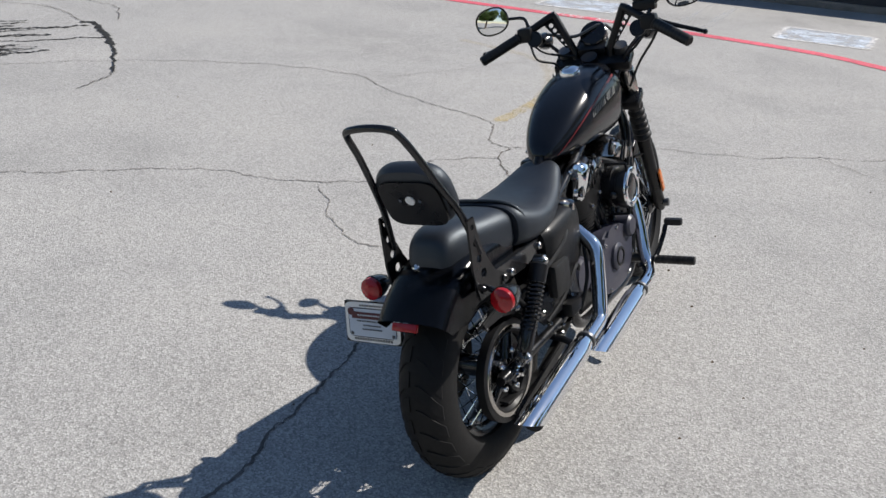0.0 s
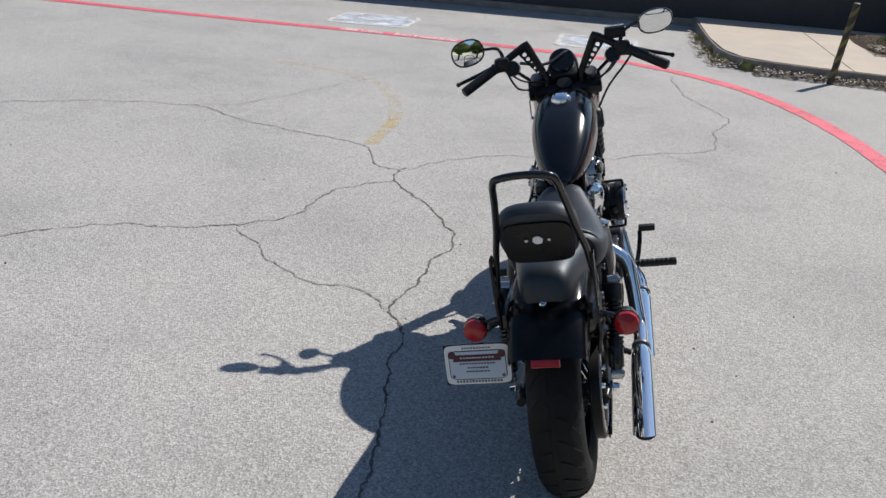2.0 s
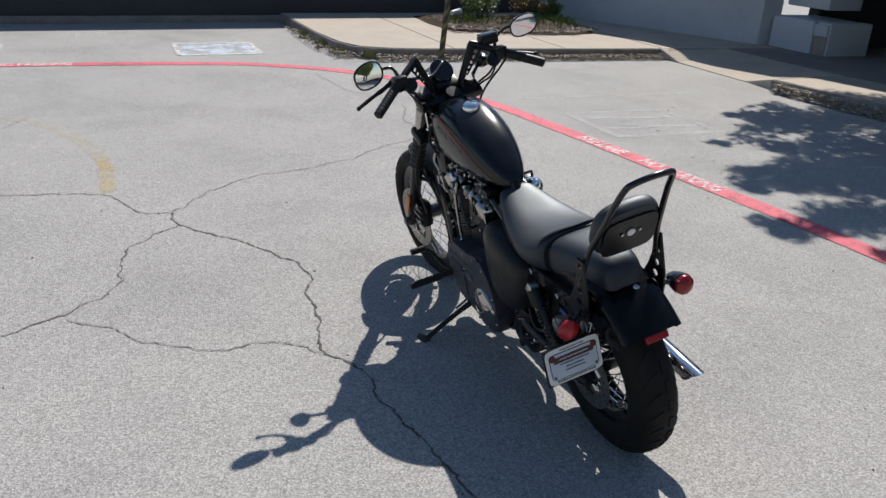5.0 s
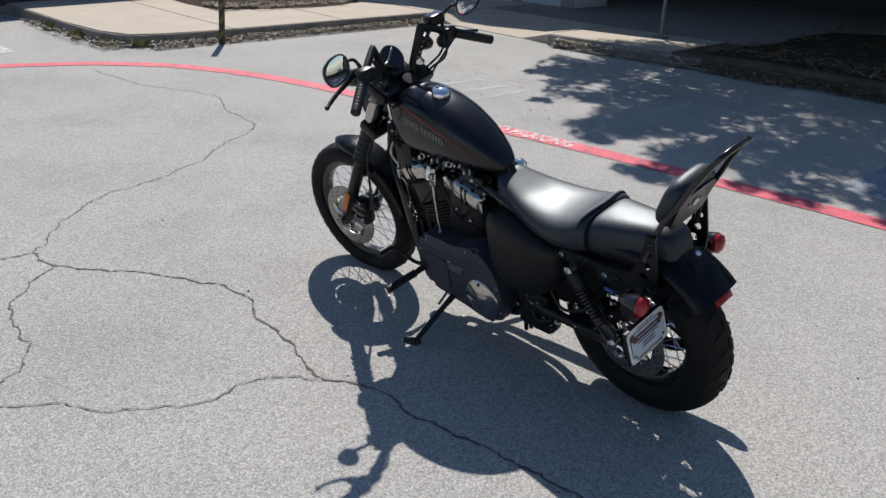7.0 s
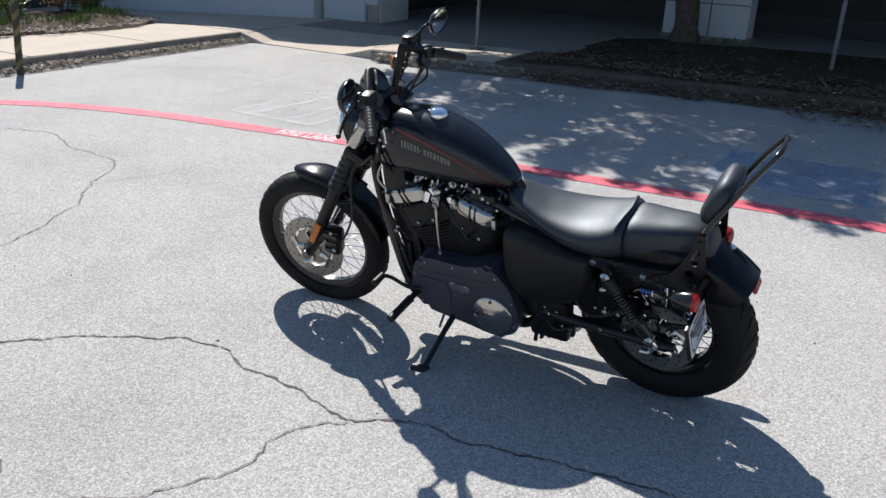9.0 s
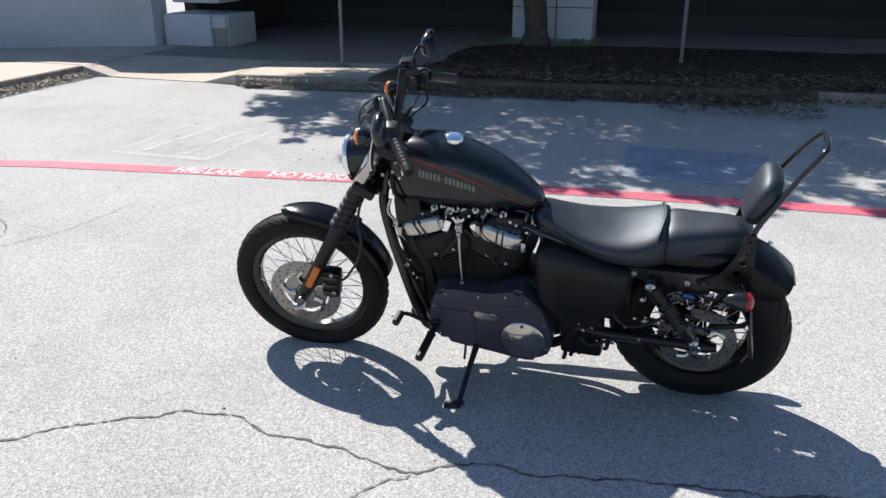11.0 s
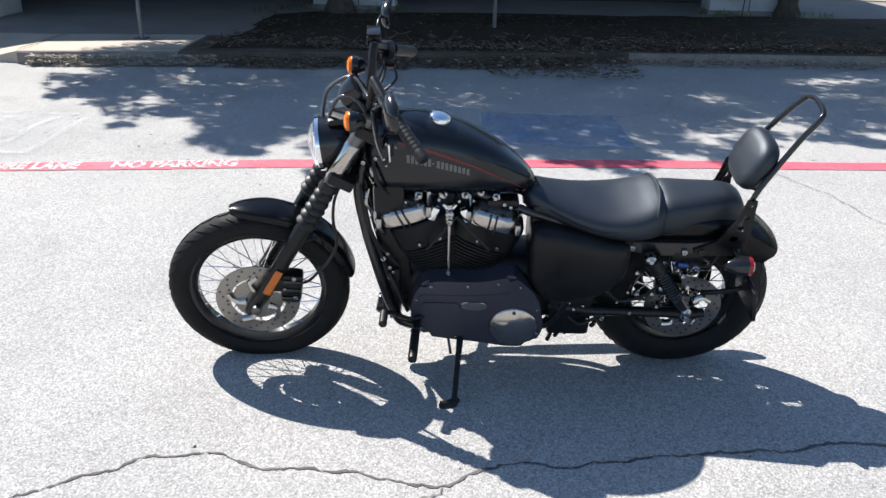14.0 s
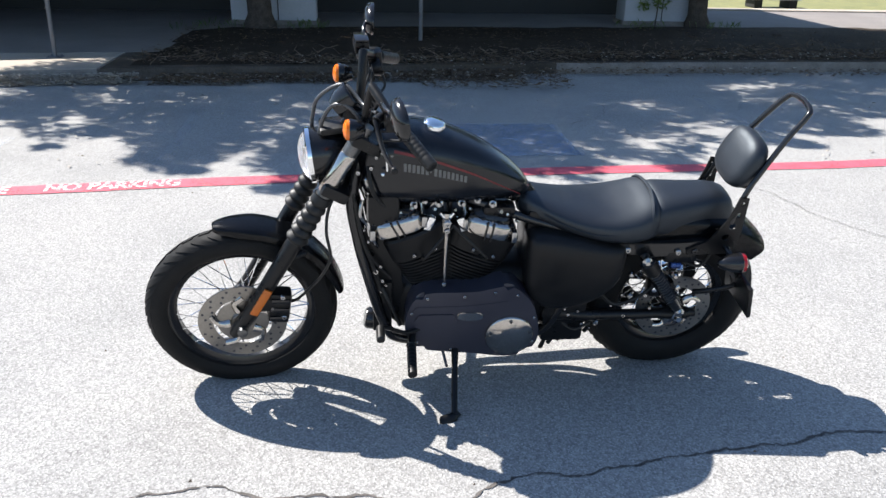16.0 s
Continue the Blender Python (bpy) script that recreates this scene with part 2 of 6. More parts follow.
# ---- mesh helpers ----
def mesh_of(name, bm, material, smooth=40):
    bmesh.ops.recalc_face_normals(bm, faces=bm.faces)
    me = bpy.data.meshes.new(name)
    bm.to_mesh(me)
    bm.free()
    me.materials.append(M[material])
    if smooth:
        me.polygons.foreach_set("use_smooth", [True] * len(me.polygons))
        me.set_sharp_from_angle(angle=radians(smooth))
    return me


def part(name, bm, material, parent=None, label="", smooth=40):
    """Links a bmesh as one mesh object, under a thing or a part."""
    ob = new(name, mesh_of(name, bm, material, smooth))
    if parent is not None:
        ob.parent = parent
    if label:
        ob["label"] = label
    return ob


def sheet(name, verts, faces, material, parent=None, smooth=0):
    me = bpy.data.meshes.new(name)
    me.from_pydata(verts, [], faces)
    me.materials.append(M[material])
    me.validate()
    ob = new(name, me)
    if parent is not None:
        ob.parent = parent
    return ob


def thing(name, m, label, category, group="", kind=""):
    e = new(name)
    e.matrix_world = m
    return tagged(e, label, category, group, kind)


def spline(pts, n=6, closed=False):
    """A smooth line through the points."""
    P = [Vector(p) for p in pts]
    out = []
    count = len(P) if closed else len(P) - 1
    for i in range(count):
        if closed:
            a, b, c, d = P[i - 1], P[i], P[(i + 1) % len(P)], P[(i + 2) % len(P)]
        else:
            a, b, c, d = P[max(i - 1, 0)], P[i], P[i + 1], P[min(i + 2, len(P) - 1)]
        for k in range(n):
            u = k / n
            out.append(0.5 * (2 * b + (c - a) * u + (2 * a - 5 * b + 4 * c - d) * u * u + (3 * b - a - 3 * c + d) * u ** 3))
    if not closed:
        out.append(P[-1])
    return out


def skin(bm, rings, cap=True, closed=False):
    """Joins rings of equal count with quads."""
    R = [[bm.verts.new(p) for p in ring] for ring in rings]
    n = len(R[0])
    for i in range(len(R) if closed else len(R) - 1):
        a, b = R[i], R[(i + 1) % len(R)]
        for k in range(n):
            bm.faces.new((a[k], a[(k + 1) % n], b[(k + 1) % n], b[k]))
    if cap and not closed:
        bm.faces.new(R[0][::-1])
        bm.faces.new(R[-1])
    return bm


def tube(pts, r, seg=12, bm=None, smooth=0, closed=False, flat=1.0):
    """A round bar along points; r may be a list."""
    P = spline(pts, smooth, closed) if smooth else [Vector(p) for p in pts]
    bm = bm or bmesh.new()
    rings, up = [], None
    for i, p in enumerate(P):
        a = P[i - 1] if i or closed else P[i]
        b = P[(i + 1) % len(P)] if i + 1 < len(P) or closed else P[i]
        way = (b - a).normalized()
        if up is None:
            up = way.orthogonal().normalized()
        up = (up - way * up.dot(way)).normalized()
        side = way.cross(up)
        rr = r if isinstance(r, (int, float)) else r[min(len(r) - 1, round(i * (len(r) - 1) / max(1, len(P) - 1)))]
        rings.append([p + rr * (math.cos(t) * up + flat * math.sin(t) * side) for t in (2 * math.pi * k / seg for k in range(seg))])
    return skin(bm, rings, closed=closed)


def lathe(prof, c=(0, 0, 0), axis=(1, 0, 0), seg=48, closed=False, bm=None, cap=True):
    """Turns a profile of (along the axis, radius)."""
    bm = bm or bmesh.new()
    a = Vector(axis).normalized()
    u = a.orthogonal().normalized()
    v = a.cross(u)
    c = Vector(c)
    rings = []
    for h, r in prof:
        rings.append([c + a * h + max(r, 1e-4) * (u * math.cos(t) + v * math.sin(t)) for t in (2 * math.pi * k / seg for k in range(seg))])
    return skin(bm, rings, cap=cap, closed=closed)


def block(c, size, bevel=0.004, m=None, bm=None, seg=2):
    """A box with rounded edges."""
    b = bmesh.new()
    bmesh.ops.create_cube(b, size=1)
    bmesh.ops.scale(b, vec=size, verts=b.verts)
    if bevel:
        bmesh.ops.bevel(b, geom=b.edges[:], offset=bevel, segments=seg, affect="EDGES", profile=0.6)
    if m is not None:
        bmesh.ops.transform(b, matrix=m, verts=b.verts)
    bmesh.ops.translate(b, vec=c, verts=b.verts)
    if bm is None:
        return b
    me = bpy.data.meshes.new("tmp")
    b.to_mesh(me)
    b.free()
    bm.from_mesh(me)
    bpy.data.meshes.remove(me)
    return bm


def slab(outline, z0, z1, bm=None, bevel=0.0):
    """A flat plate with the given outline in plan."""
    bm = bm or bmesh.new()
    lo = [bm.verts.new((x, y, z0)) for x, y in outline]
    hi = [bm.verts.new((x, y, z1)) for x, y in outline]
    n = len(lo)
    bm.faces.new(lo[::-1])
    top = bm.faces.new(hi)
    for k in range(n):
        bm.faces.new((lo[k], lo[(k + 1) % n], hi[(k + 1) % n], hi[k]))
    if bevel:
        bmesh.ops.bevel(bm, geom=list(top.edges), offset=bevel, segments=2, affect="EDGES")
    return bm


def plate(outline, x0, x1, bevel=0.003):
    """A plate that stands in the bike's length: outline in (y, z), thick from x0 to x1."""
    bm = bmesh.new()
    a = [bm.verts.new((x0, y, z)) for y, z in outline]
    b = [bm.verts.new((x1, y, z)) for y, z in outline]
    n = len(a)
    f, g = bm.faces.new(a[::-1]), bm.faces.new(b)
    for k in range(n):
        bm.faces.new((a[k], a[(k + 1) % n], b[(k + 1) % n], b[k]))
    if bevel:
        bmesh.ops.bevel(bm, geom=list({*f.edges, *g.edges}), offset=bevel, segments=2, affect="EDGES")
    return bm


def oval(c, u, v, a, b, power=2.0, n=24):
    """A ring: a superellipse with half axes a along u and b along v."""
    c, u, v = Vector(c), Vector(u), Vector(v)
    out = []
    for k in range(n):
        t = 2 * math.pi * k / n
        co, si = math.cos(t), math.sin(t)
        out.append(c + u * (a * math.copysign(abs(co) ** (2 / power), co)) + v * (b * math.copysign(abs(si) ** (2 / power), si)))
    return out


def loft_y(rows, power=2.6, n=32):
    """A body along the bike: rows of y, half width, top, bottom."""
    bm = bmesh.new()
    S = spline([Vector((w, zt, zb)) for _, w, zt, zb in rows], 4)
    Y = spline([Vector((y, 0, 0)) for y, *_ in rows], 4)
    return skin(bm, [oval((0, y.x, (s.y + s.z) / 2), (1, 0, 0), (0, 0, 1), s.x, (s.y - s.z) / 2, power, n) for y, s in zip(Y, S)])


def drilled_strip(sides, radii, way, thick, bm=None):
    """A flat bar with round holes: sides are pairs of edge points, one hole between each two pairs."""
    bm = bm or bmesh.new()
    way = Vector(way).normalized() * (thick / 2)
    for ((a, b), (d, c)), r in zip(zip(sides, sides[1:]), radii):
        A, B, C, D = (Vector(p) for p in (a, b, c, d))
        mid = (A + B + C + D) / 4
        rim = [p.lerp(q, k / 4) for p, q in ((A, B), (B, C), (C, D), (D, A)) for k in range(4)]
        hole = [mid + (p - mid).normalized() * r for p in rim]
        V = [[bm.verts.new(p + w) for p in ring] for ring in (rim, hole) for w in (way, -way)]
        for k in range(16):
            n = (k + 1) % 16
            bm.faces.new((V[0][k], V[0][n], V[2][n], V[2][k]))
            bm.faces.new((V[1][n], V[1][k], V[3][k], V[3][n]))
            bm.faces.new((V[2][k], V[2][n], V[3][n], V[3][k]))
            if k // 4 in (1, 3):
                bm.faces.new((V[0][n], V[0][k], V[1][k], V[1][n]))
    return bm


def moved(bm, m):
    bmesh.ops.transform(bm, matrix=m, verts=bm.verts)
    return bm


# ---- ground and road markings ----
def ribbon(pts, width, z, smooth=6, wobble=0.0, seed=1, jag=0.0):
    """A flat strip along a line on the ground, its edges uneven by wobble."""
    P = spline([(x, y, 0) for x, y in pts], smooth)
    rnd = random.Random(seed)
    if jag:
        Q = []
        for a, b in zip(P, P[1:]):
            steps = max(1, int((b - a).length / 0.012))
            for k in range(steps):
                p = a.lerp(b, k / steps)
                wave = Vector((noise.noise((9 * p.x, 9 * p.y, seed)), noise.noise((9 * p.x, 9 * p.y, seed + 7.3)), 0)) * 2.6 * jag
                fine = Vector((noise.noise((38 * p.x, 38 * p.y, seed)), noise.noise((38 * p.x, 38 * p.y, seed + 3.1)), 0)) * 1.1 * jag
                Q.append(p + wave + fine + Vector((rnd.uniform(-1, 1), rnd.uniform(-1, 1), 0)) * 0.16 * jag)
        P = Q + [P[-1]]
    verts, faces = [], []
    for i, p in enumerate(P):
        way = (P[min(i + 1, len(P) - 1)] - P[max(i - 1, 0)]).normalized()
        side = Vector((-way.y, way.x, 0))
        w = width / 2 * (1 + (rnd.uniform(-wobble, wobble) if wobble else 0))
        verts += [p + side * w + Vector((0, 0, z)), p - side * w + Vector((0, 0, z))]
    for i in range(len(P) - 1):
        faces.append((2 * i, 2 * i + 1, 2 * i + 3, 2 * i + 2))
    return verts, faces


ground = sheet("ground", [(-300, -300, 0), (300, -300, 0), (300, 300, 0), (-300, 300, 0)], [(0, 1, 2, 3)], "asphalt")
tagged(ground, "pale weathered asphalt parking lot with fine aggregate", "ground", kind="structure")


def on_ground(name, made, material, label, category="road marking"):
    ob = sheet(name, *made, material)
    return tagged(ob, label, category, kind="structure")


FIRE = [(-13.4, 6.35), (-8.7, 6.68), (-4.2, 6.92), (-2.05, 7.09), (-0.3, 7.07), (0.4, 6.87), (0.9, 6.58), (1.35, 6.12), (1.7, 5.42), (1.9, 4.72), (2.0, 4.1), (2.09, 3.45), (2.2, 2.6), (2.29, 1.95), (2.41, 0.7), (2.5, -0.6), (2.57, -1.97), (2.74, -4.0), (3.25, -13.4)]
red_line = on_ground("fire_lane_line", ribbon(FIRE, 0.165, 0.004, 8, 0.05, 3), "red", "long worn red painted fire lane line on asphalt")


def lettering(body, size, m, parent, material):
    cu = bpy.data.curves.new("text", "FONT")
    cu.offset = 0.008
    cu.body, cu.size, cu.align_x, cu.align_y = body, size, "CENTER", "CENTER"
    tmp = new("text", cu)
    me = bpy.data.meshes.new_from_object(tmp.evaluated_get(bpy.context.evaluated_depsgraph_get()))
    bpy.data.objects.remove(tmp)
    me.materials.append(M[material])
    me.transform(m)
    ob = new("lettering", me)
    ob.parent = parent
    return ob


def ground_text(body, a, b, height=0.13):
    """Words painted on the ground, read from a to b."""
    a, b = Vector((*a, 0)), Vector((*b, 0))
    way = b - a
    turn = Matrix.Rotation(math.atan2(way.y, way.x), 4, "Z")
    stretch = way.length / (0.62 * height * 1.38 * len(body))
    m = Matrix.Translation((a + b) / 2 + Vector((0, 0, 0.007))) @ turn @ Matrix.Diagonal((stretch, 1, 1, 1))
    ob = lettering(body, height * 1.38, m, red_line, "white_road")
    ob["label"] = "white painted lettering"


ground_text("FIRE LANE", (2.06, 3.68), (2.135, 3.06))
ground_text("NO PARKING", (2.16, 2.94), (2.262, 2.175))
ground_text("FIRE LANE", (-3.04, 7.02), (-2.45, 7.07))
ground_text("NO PARKING", (-2.38, 7.075), (-1.66, 7.1))


def bay_sign(x0, x1, y0, y1, fill, label, streaks, skew=0.0):
    """A painted square on the ground: border strips, a fill and scuffed strokes inside."""
    fill_ob = on_ground("bay_marking", ([(x0, y0, 0.003), (x1, y0 + skew, 0.003), (x1, y1 + skew, 0.003), (x0, y1, 0.003)], [(0, 1, 2, 3)]), fill, label)
    c = [(x0, y0), (x1, y0 + skew), (x1, y1 + skew), (x0, y1)]
    for i in range(4):
        ob = sheet("border_line", *ribbon([c[i], c[(i + 1) % 4]], 0.06, 0.006 + 0.001 * i, 5, 0.15, i), "white_road" if fill == "pale_road" else "faded_white", fill_ob)
    rnd = random.Random(int(100 * x0))
    for i in range(streaks):
        y = y0 + (y1 - y0) * (i + 0.7) / (streaks + 0.4)
        pts = [(x0 + (x1 - x0) * f, y + rnd.uniform(-0.05, 0.05)) for f in (0.1, 0.35, 0.6, 0.9)]
        sheet("worn_stroke", *ribbon(pts, 0.05, 0.011 + 0.0007 * i, 6, 0.6, i), "faded_white", fill_ob)


bay_sign(-0.60, 0.29, 7.58, 8.37, "pale_road", "faded pale blue parking bay square painted on asphalt", 4, 0.10)
bay_sign(-3.29, -2.39, 7.46, 8.26, "pale_road", "faded pale blue parking bay square painted on asphalt", 4, 0.11)
bay_sign(2.36, 3.40, 3.56, 4.38, "faded_white", "almost worn-off white parking bay square on asphalt", 2)
bay_sign(2.85, 3.80, -0.42, 0.63, "blue_road", "blue painted parking bay square in tree shade", 0)
for y, x0, x1 in ((5.02, 2.3, 4.5), (2.38, 2.65, 4.35), (-2.1, 3.15, 5.0)):
    on_ground("bay_line", ribbon([(x0, y), ((x0 + x1) / 2, y + 0.03), (x1, y + 0.05)], 0.09, 0.003, 8, 0.2, 5), "faded_white", "worn white parking bay line on asphalt")
for x in (-1.32, -4.26, -1.62):
    on_ground("bay_line", ribbon([(x, 7.6), (x - 0.03, 8.3), (x - 0.07, 9.3)], 0.09 if x != -1.62 else 0.05, 0.003, 8, 0.2, 5), "faded_white", "worn white parking bay line on asphalt")
on_ground("yellow_line", ribbon([(-2.906, 5.039), (-2.357, 4.944), (-1.959, 4.761), (-1.63, 4.231), (-1.471, 3.711), (-1.441, 3.4)], 0.10, 0.003, 8, 0.25, 8), "faded_yellow", "faint worn yellow curved line on asphalt")
on_ground("yellow_line", ribbon([(-1.465, 3.66), (-1.441, 3.313), (-1.452, 2.964)], 0.085, 0.0045, 8, 0.3, 9), "yellow_road", "stronger worn yellow end of a curved line")

# cracks: lines with ragged edges, wider where the surface has broken out
CRACKS = {
    "main": (0.014, [(-0.48, -0.529), (-0.502, -0.287), (-0.545, -0.005), (-0.577, 0.226), (-0.619, 0.427), (-0.641, 0.728), (-0.742, 0.869), (-0.684, 1.119), (-0.684, 1.349), (-0.625, 1.569), (-0.686, 1.79), (-0.848, 2.05), (-1.11, 2.362), (-1.14, 2.552)]),
    "tail": (0.010, [(-0.48, -0.529), (-0.426, -0.905), (-0.359, -1.416), (-0.174, -2.186), (-0.071, -3.422)]),
    "far": (0.011, [(-1.14, 2.552), (-1.311, 2.623), (-1.482, 2.944), (-2.003, 3.049), (-2.425, 3.142), (-2.856, 3.327), (-3.673, 3.037), (-4.397, 2.44), (-4.851, 1.831), (-5.466, 1.075)]),
    "left": (0.010, [(-1.11, 2.362), (-1.371, 2.105), (-1.461, 1.657), (-1.653, 1.438), (-1.967, 1.282), (-2.27, 1.196), (-2.637, 0.841), (-3.137, 0.388)]),
    "lower": (0.008, [(-1.633, 1.418), (-1.42, 1.206), (-1.187, 1.014), (-0.915, 0.991), (-0.742, 0.869)]),
    "ahead": (0.009, [(-1.14, 2.552), (-0.72, 3.047), (-0.351, 3.184), (0.027, 3.33), (0.399, 3.615), (0.811, 3.94), (0.855, 4.427), (1.008, 4.912), (0.709, 5.64), (0.614, 6.493)]),
    "fork": (0.006, [(0.399, 3.615), (0.875, 3.442), (1.32, 3.409)]),
    "upper": (0.007, [(-2.856, 3.327), (-2.584, 3.523), (-2.361, 3.988), (-2.17, 4.385), (-1.959, 4.851)]),
    "east": (0.008, [(3.512, -0.937), (2.407, -1.185), (1.918, -1.355), (1.365, -1.505), (0.749, -1.91)]),
    "north": (0.004, [(-1.807, 5.903), (-1.211, 5.202), (-0.416, 4.896), (0.273, 4.989)]),
    "bay": (0.003, [(2.453, 3.974), (3.052, 3.867), (3.434, 4.556), (4.3, 5.528)]),
    "shade": (0.008, [(2.632, 0.732), (3.368, 0.074), (4.024, -0.839), (4.552, -1.046)]),
}
for i, (key, (w, pts)) in enumerate(CRACKS.items()):
    on_ground("asphalt_crack", ribbon(pts, 0.54 * w, 0.0025 + 0.0003 * i, 5, 0.75, i + 11, 0.010 if key == "main" else 0.013), "crack" if key == "main" else "crack_fine", "thin ragged crack in the asphalt", "crack")
on_ground("pothole", ribbon([(-5.72, 3.13), (-5.66, 3.20), (-5.39, 3.06), (-5.08, 2.89), (-4.83, 2.74)], 0.05, 0.007, 9, 0.5, 31, 0.012), "tar", "broken-out black crack edge in the asphalt", "crack")
on_ground("pothole", ribbon([(-4.85, 2.75), (-4.66, 2.62), (-4.52, 2.50), (-4.33, 2.34), (-4.13, 2.18)], 0.022, 0.0075, 9, 0.8, 32, 0.01), "tar", "broken-out black crack edge in the asphalt", "crack")
for i, pts in enumerate(([(-5.70, 3.15), (-6.27, 3.33), (-6.63, 3.40), (-7.01, 3.20)], [(-5.62, 3.45), (-6.11, 3.83), (-6.39, 3.89), (-6.9, 3.92)], [(-4.13, 2.18), (-4.01, 1.95), (-3.96, 1.75)])):
    on_ground("asphalt_crack", ribbon(pts, 0.008, 0.0062 + 0.0003 * i, 6, 0.75, 41 + i, 0.012), "crack", "thin ragged crack in the asphalt", "crack")
# branch-like shadow painted as narrow dark streaks, side by side
rnd = random.Random(52)
for i in range(22):
    k = rnd.random() ** 0.8
    x, y = -5.95 + 0.9 * k, 2.50 - 0.52 * k
    x, y = x + rnd.uniform(-0.5, 0.0), y - rnd.uniform(0.0, 0.45)
    l = rnd.uniform(0.25, 0.75) * (1.15 - 0.6 * k)
    on_ground("shadow_streak", ribbon([(x, y), (x + 0.36 * l, y + 0.55 * l), (x + 0.66 * l, y + 1.12 * l)], rnd.uniform(0.008, 0.034), 0.003 + 0.00015 * i, 8, 0.9, 50 + i, 0.02), "tar", "dark streak painted for branch shadow on the asphalt", "stain")

# pebbles and twigs strewn on the lot
rnd = random.Random(4)
verts, faces = [], []
for i in range(170):
    x, y = rnd.uniform(-5, 4), rnd.uniform(-2.5, 7)
    s = rnd.uniform(0.003, 0.008)
    k = len(verts)
    for dx, dy, dz in ((1, 0, 0), (-0.4, 0.9, 0), (-0.5, -0.8, 0), (0.1, 0.1, 0.9)):
        verts.append((x + s * dx * rnd.uniform(0.6, 1.3), y + s * dy * rnd.uniform(0.6, 1.3), s * dz))
    faces += [(k, k + 1, k + 3), (k + 1, k + 2, k + 3), (k + 2, k, k + 3)]
tagged(sheet("gravel_bits", verts, faces, "leaf_brown"), "scattered small brown grit and twigs on asphalt", "grit", kind="stuff")

# ---- pavement, kerbs, planting ----
NORTH = [(1.11, 10.55), (1.16, 8.6), (1.23, 7.8), (1.39, 7.44), (1.70, 7.31), (2.15, 7.265), (5.5, 7.2), (8.3, 7.1), (8.2, 11.4)]
north_walk = part("pavement_north", slab(NORTH, -0.05, 0.12, bevel=0.015), "concrete")
tagged(north_walk, "raised warm beige concrete pavement", "pavement", kind="structure")
EAST = [(5.36, 5.1), (5.50, 4.4), (5.62, 3.6), (13.8, 3.6), (13.7, 5.1)]
east_walk = part("pavement_east", slab(EAST, -0.05, 0.12, bevel=0.015), "concrete")
# darker brown concrete from y 3.6 southwards
brown_walk = part("pavement_brown", slab([(5.62, 3.6), (5.80, 2.2), (6.02, 0.6), (6.22, -1.0), (6.36, -3.2), (6.5, -5.5), (6.85, -13.45), (14.0, -13.45), (13.8, 3.6)], -0.05, 0.12, bevel=0.015), "kerb_brown")
tagged(brown_walk, "dark brown concrete edge beside the tree bed", "pavement", kind="structure")
back_walk = part("pavement_back", slab([(6.45, 7.15), (6.5, 5.1), (7.1, 0), (7.4, -13.4), (13.95, -13.4), (13.65, 7.15)], 0.1, 0.124), "walk_shade")
tagged(back_walk, "concrete walkway toned darker for the arcade's shade", "pavement", kind="structure")
tagged(east_walk, "raised concrete pavement in the building's shade", "pavement", kind="structure")
verts, faces = [], []
for y, z in ((7.2, 0.118), (6.8, 0.012), (6.3, 0.008), (5.55, 0.008), (5.1, 0.118)):
    verts.append((5.40, y, -0.03))
    for x, f in ((5.42, 0.0), (5.9, 0.45), (6.4, 1.0), (13.7, 1.0)):
        verts.append((x, y, z + (0.119 - z) * f))
for i in range(4):
    for j in range(4):
        k = 5 * i + j
        faces.append((k, k + 1, k + 6, k + 5))
tagged(sheet("kerb_ramp", verts, faces, "concrete"), "sloping concrete kerb ramp down to the asphalt", "ramp", kind="structure")
# kerb stones: dirty strips proud of the pavement's edge
for i, pts in enumerate(([(1.096, 10.5), (1.146, 8.6), (1.216, 7.79), (1.38, 7.424), (1.695, 7.295), (2.15, 7.25), (5.45, 7.187)], [(5.345, 5.08), (5.485, 4.4), (5.605, 3.6)], [(5.605, 3.6), (5.785, 2.2), (6.005, 0.6), (6.205, -1.0)], [(6.205, -1.0), (6.345, -3.2), (6.485, -5.5), (6.83, -13.35)])):
    P = spline([(x, y, 0) for x, y in pts], 6)
    bm = bmesh.new()
    rings = []
    for k, p in enumerate(P):
        way = (P[min(k + 1, len(P) - 1)] - P[max(k - 1, 0)]).normalized()
        side = Vector((-way.y, way.x, 0)) * (-1 if i == 0 else -1)
        lift = 0.002 * math.sin(5 * k)
        rings.append([p + side * a + Vector((0, 0, b + lift)) for a, b in ((0.012, -0.02), (0.012, 0.10), (0.004, 0.112), (-0.010, 0.116), (-0.010, -0.02))])
    skin(bm, rings)
    tagged(part("kerb", bm, "kerb_brown" if i == 2 else "kerb_dark"), "dirty grey concrete kerb face", "kerb", kind="structure")
# joints across the beige pavement
for x in (2.5, 4.0, 5.45):
    tagged(part("pavement_joint", block((x, 8.75, 0.1215), (0.012, 3.0, 0.004), 0), "kerb_dark", smooth=0), "dark joint across concrete pavement", "joint", kind="structure")
for y in (5.14, 7.13):
    tagged(part("pavement_joint", block((6.4, y, 0.1215), (1.8, 0.012, 0.004), 0), "kerb_dark", smooth=0), "dark joint across concrete pavement", "joint", kind="structure")

# soil bed under the trees
bm = bmesh.new()
grid = []
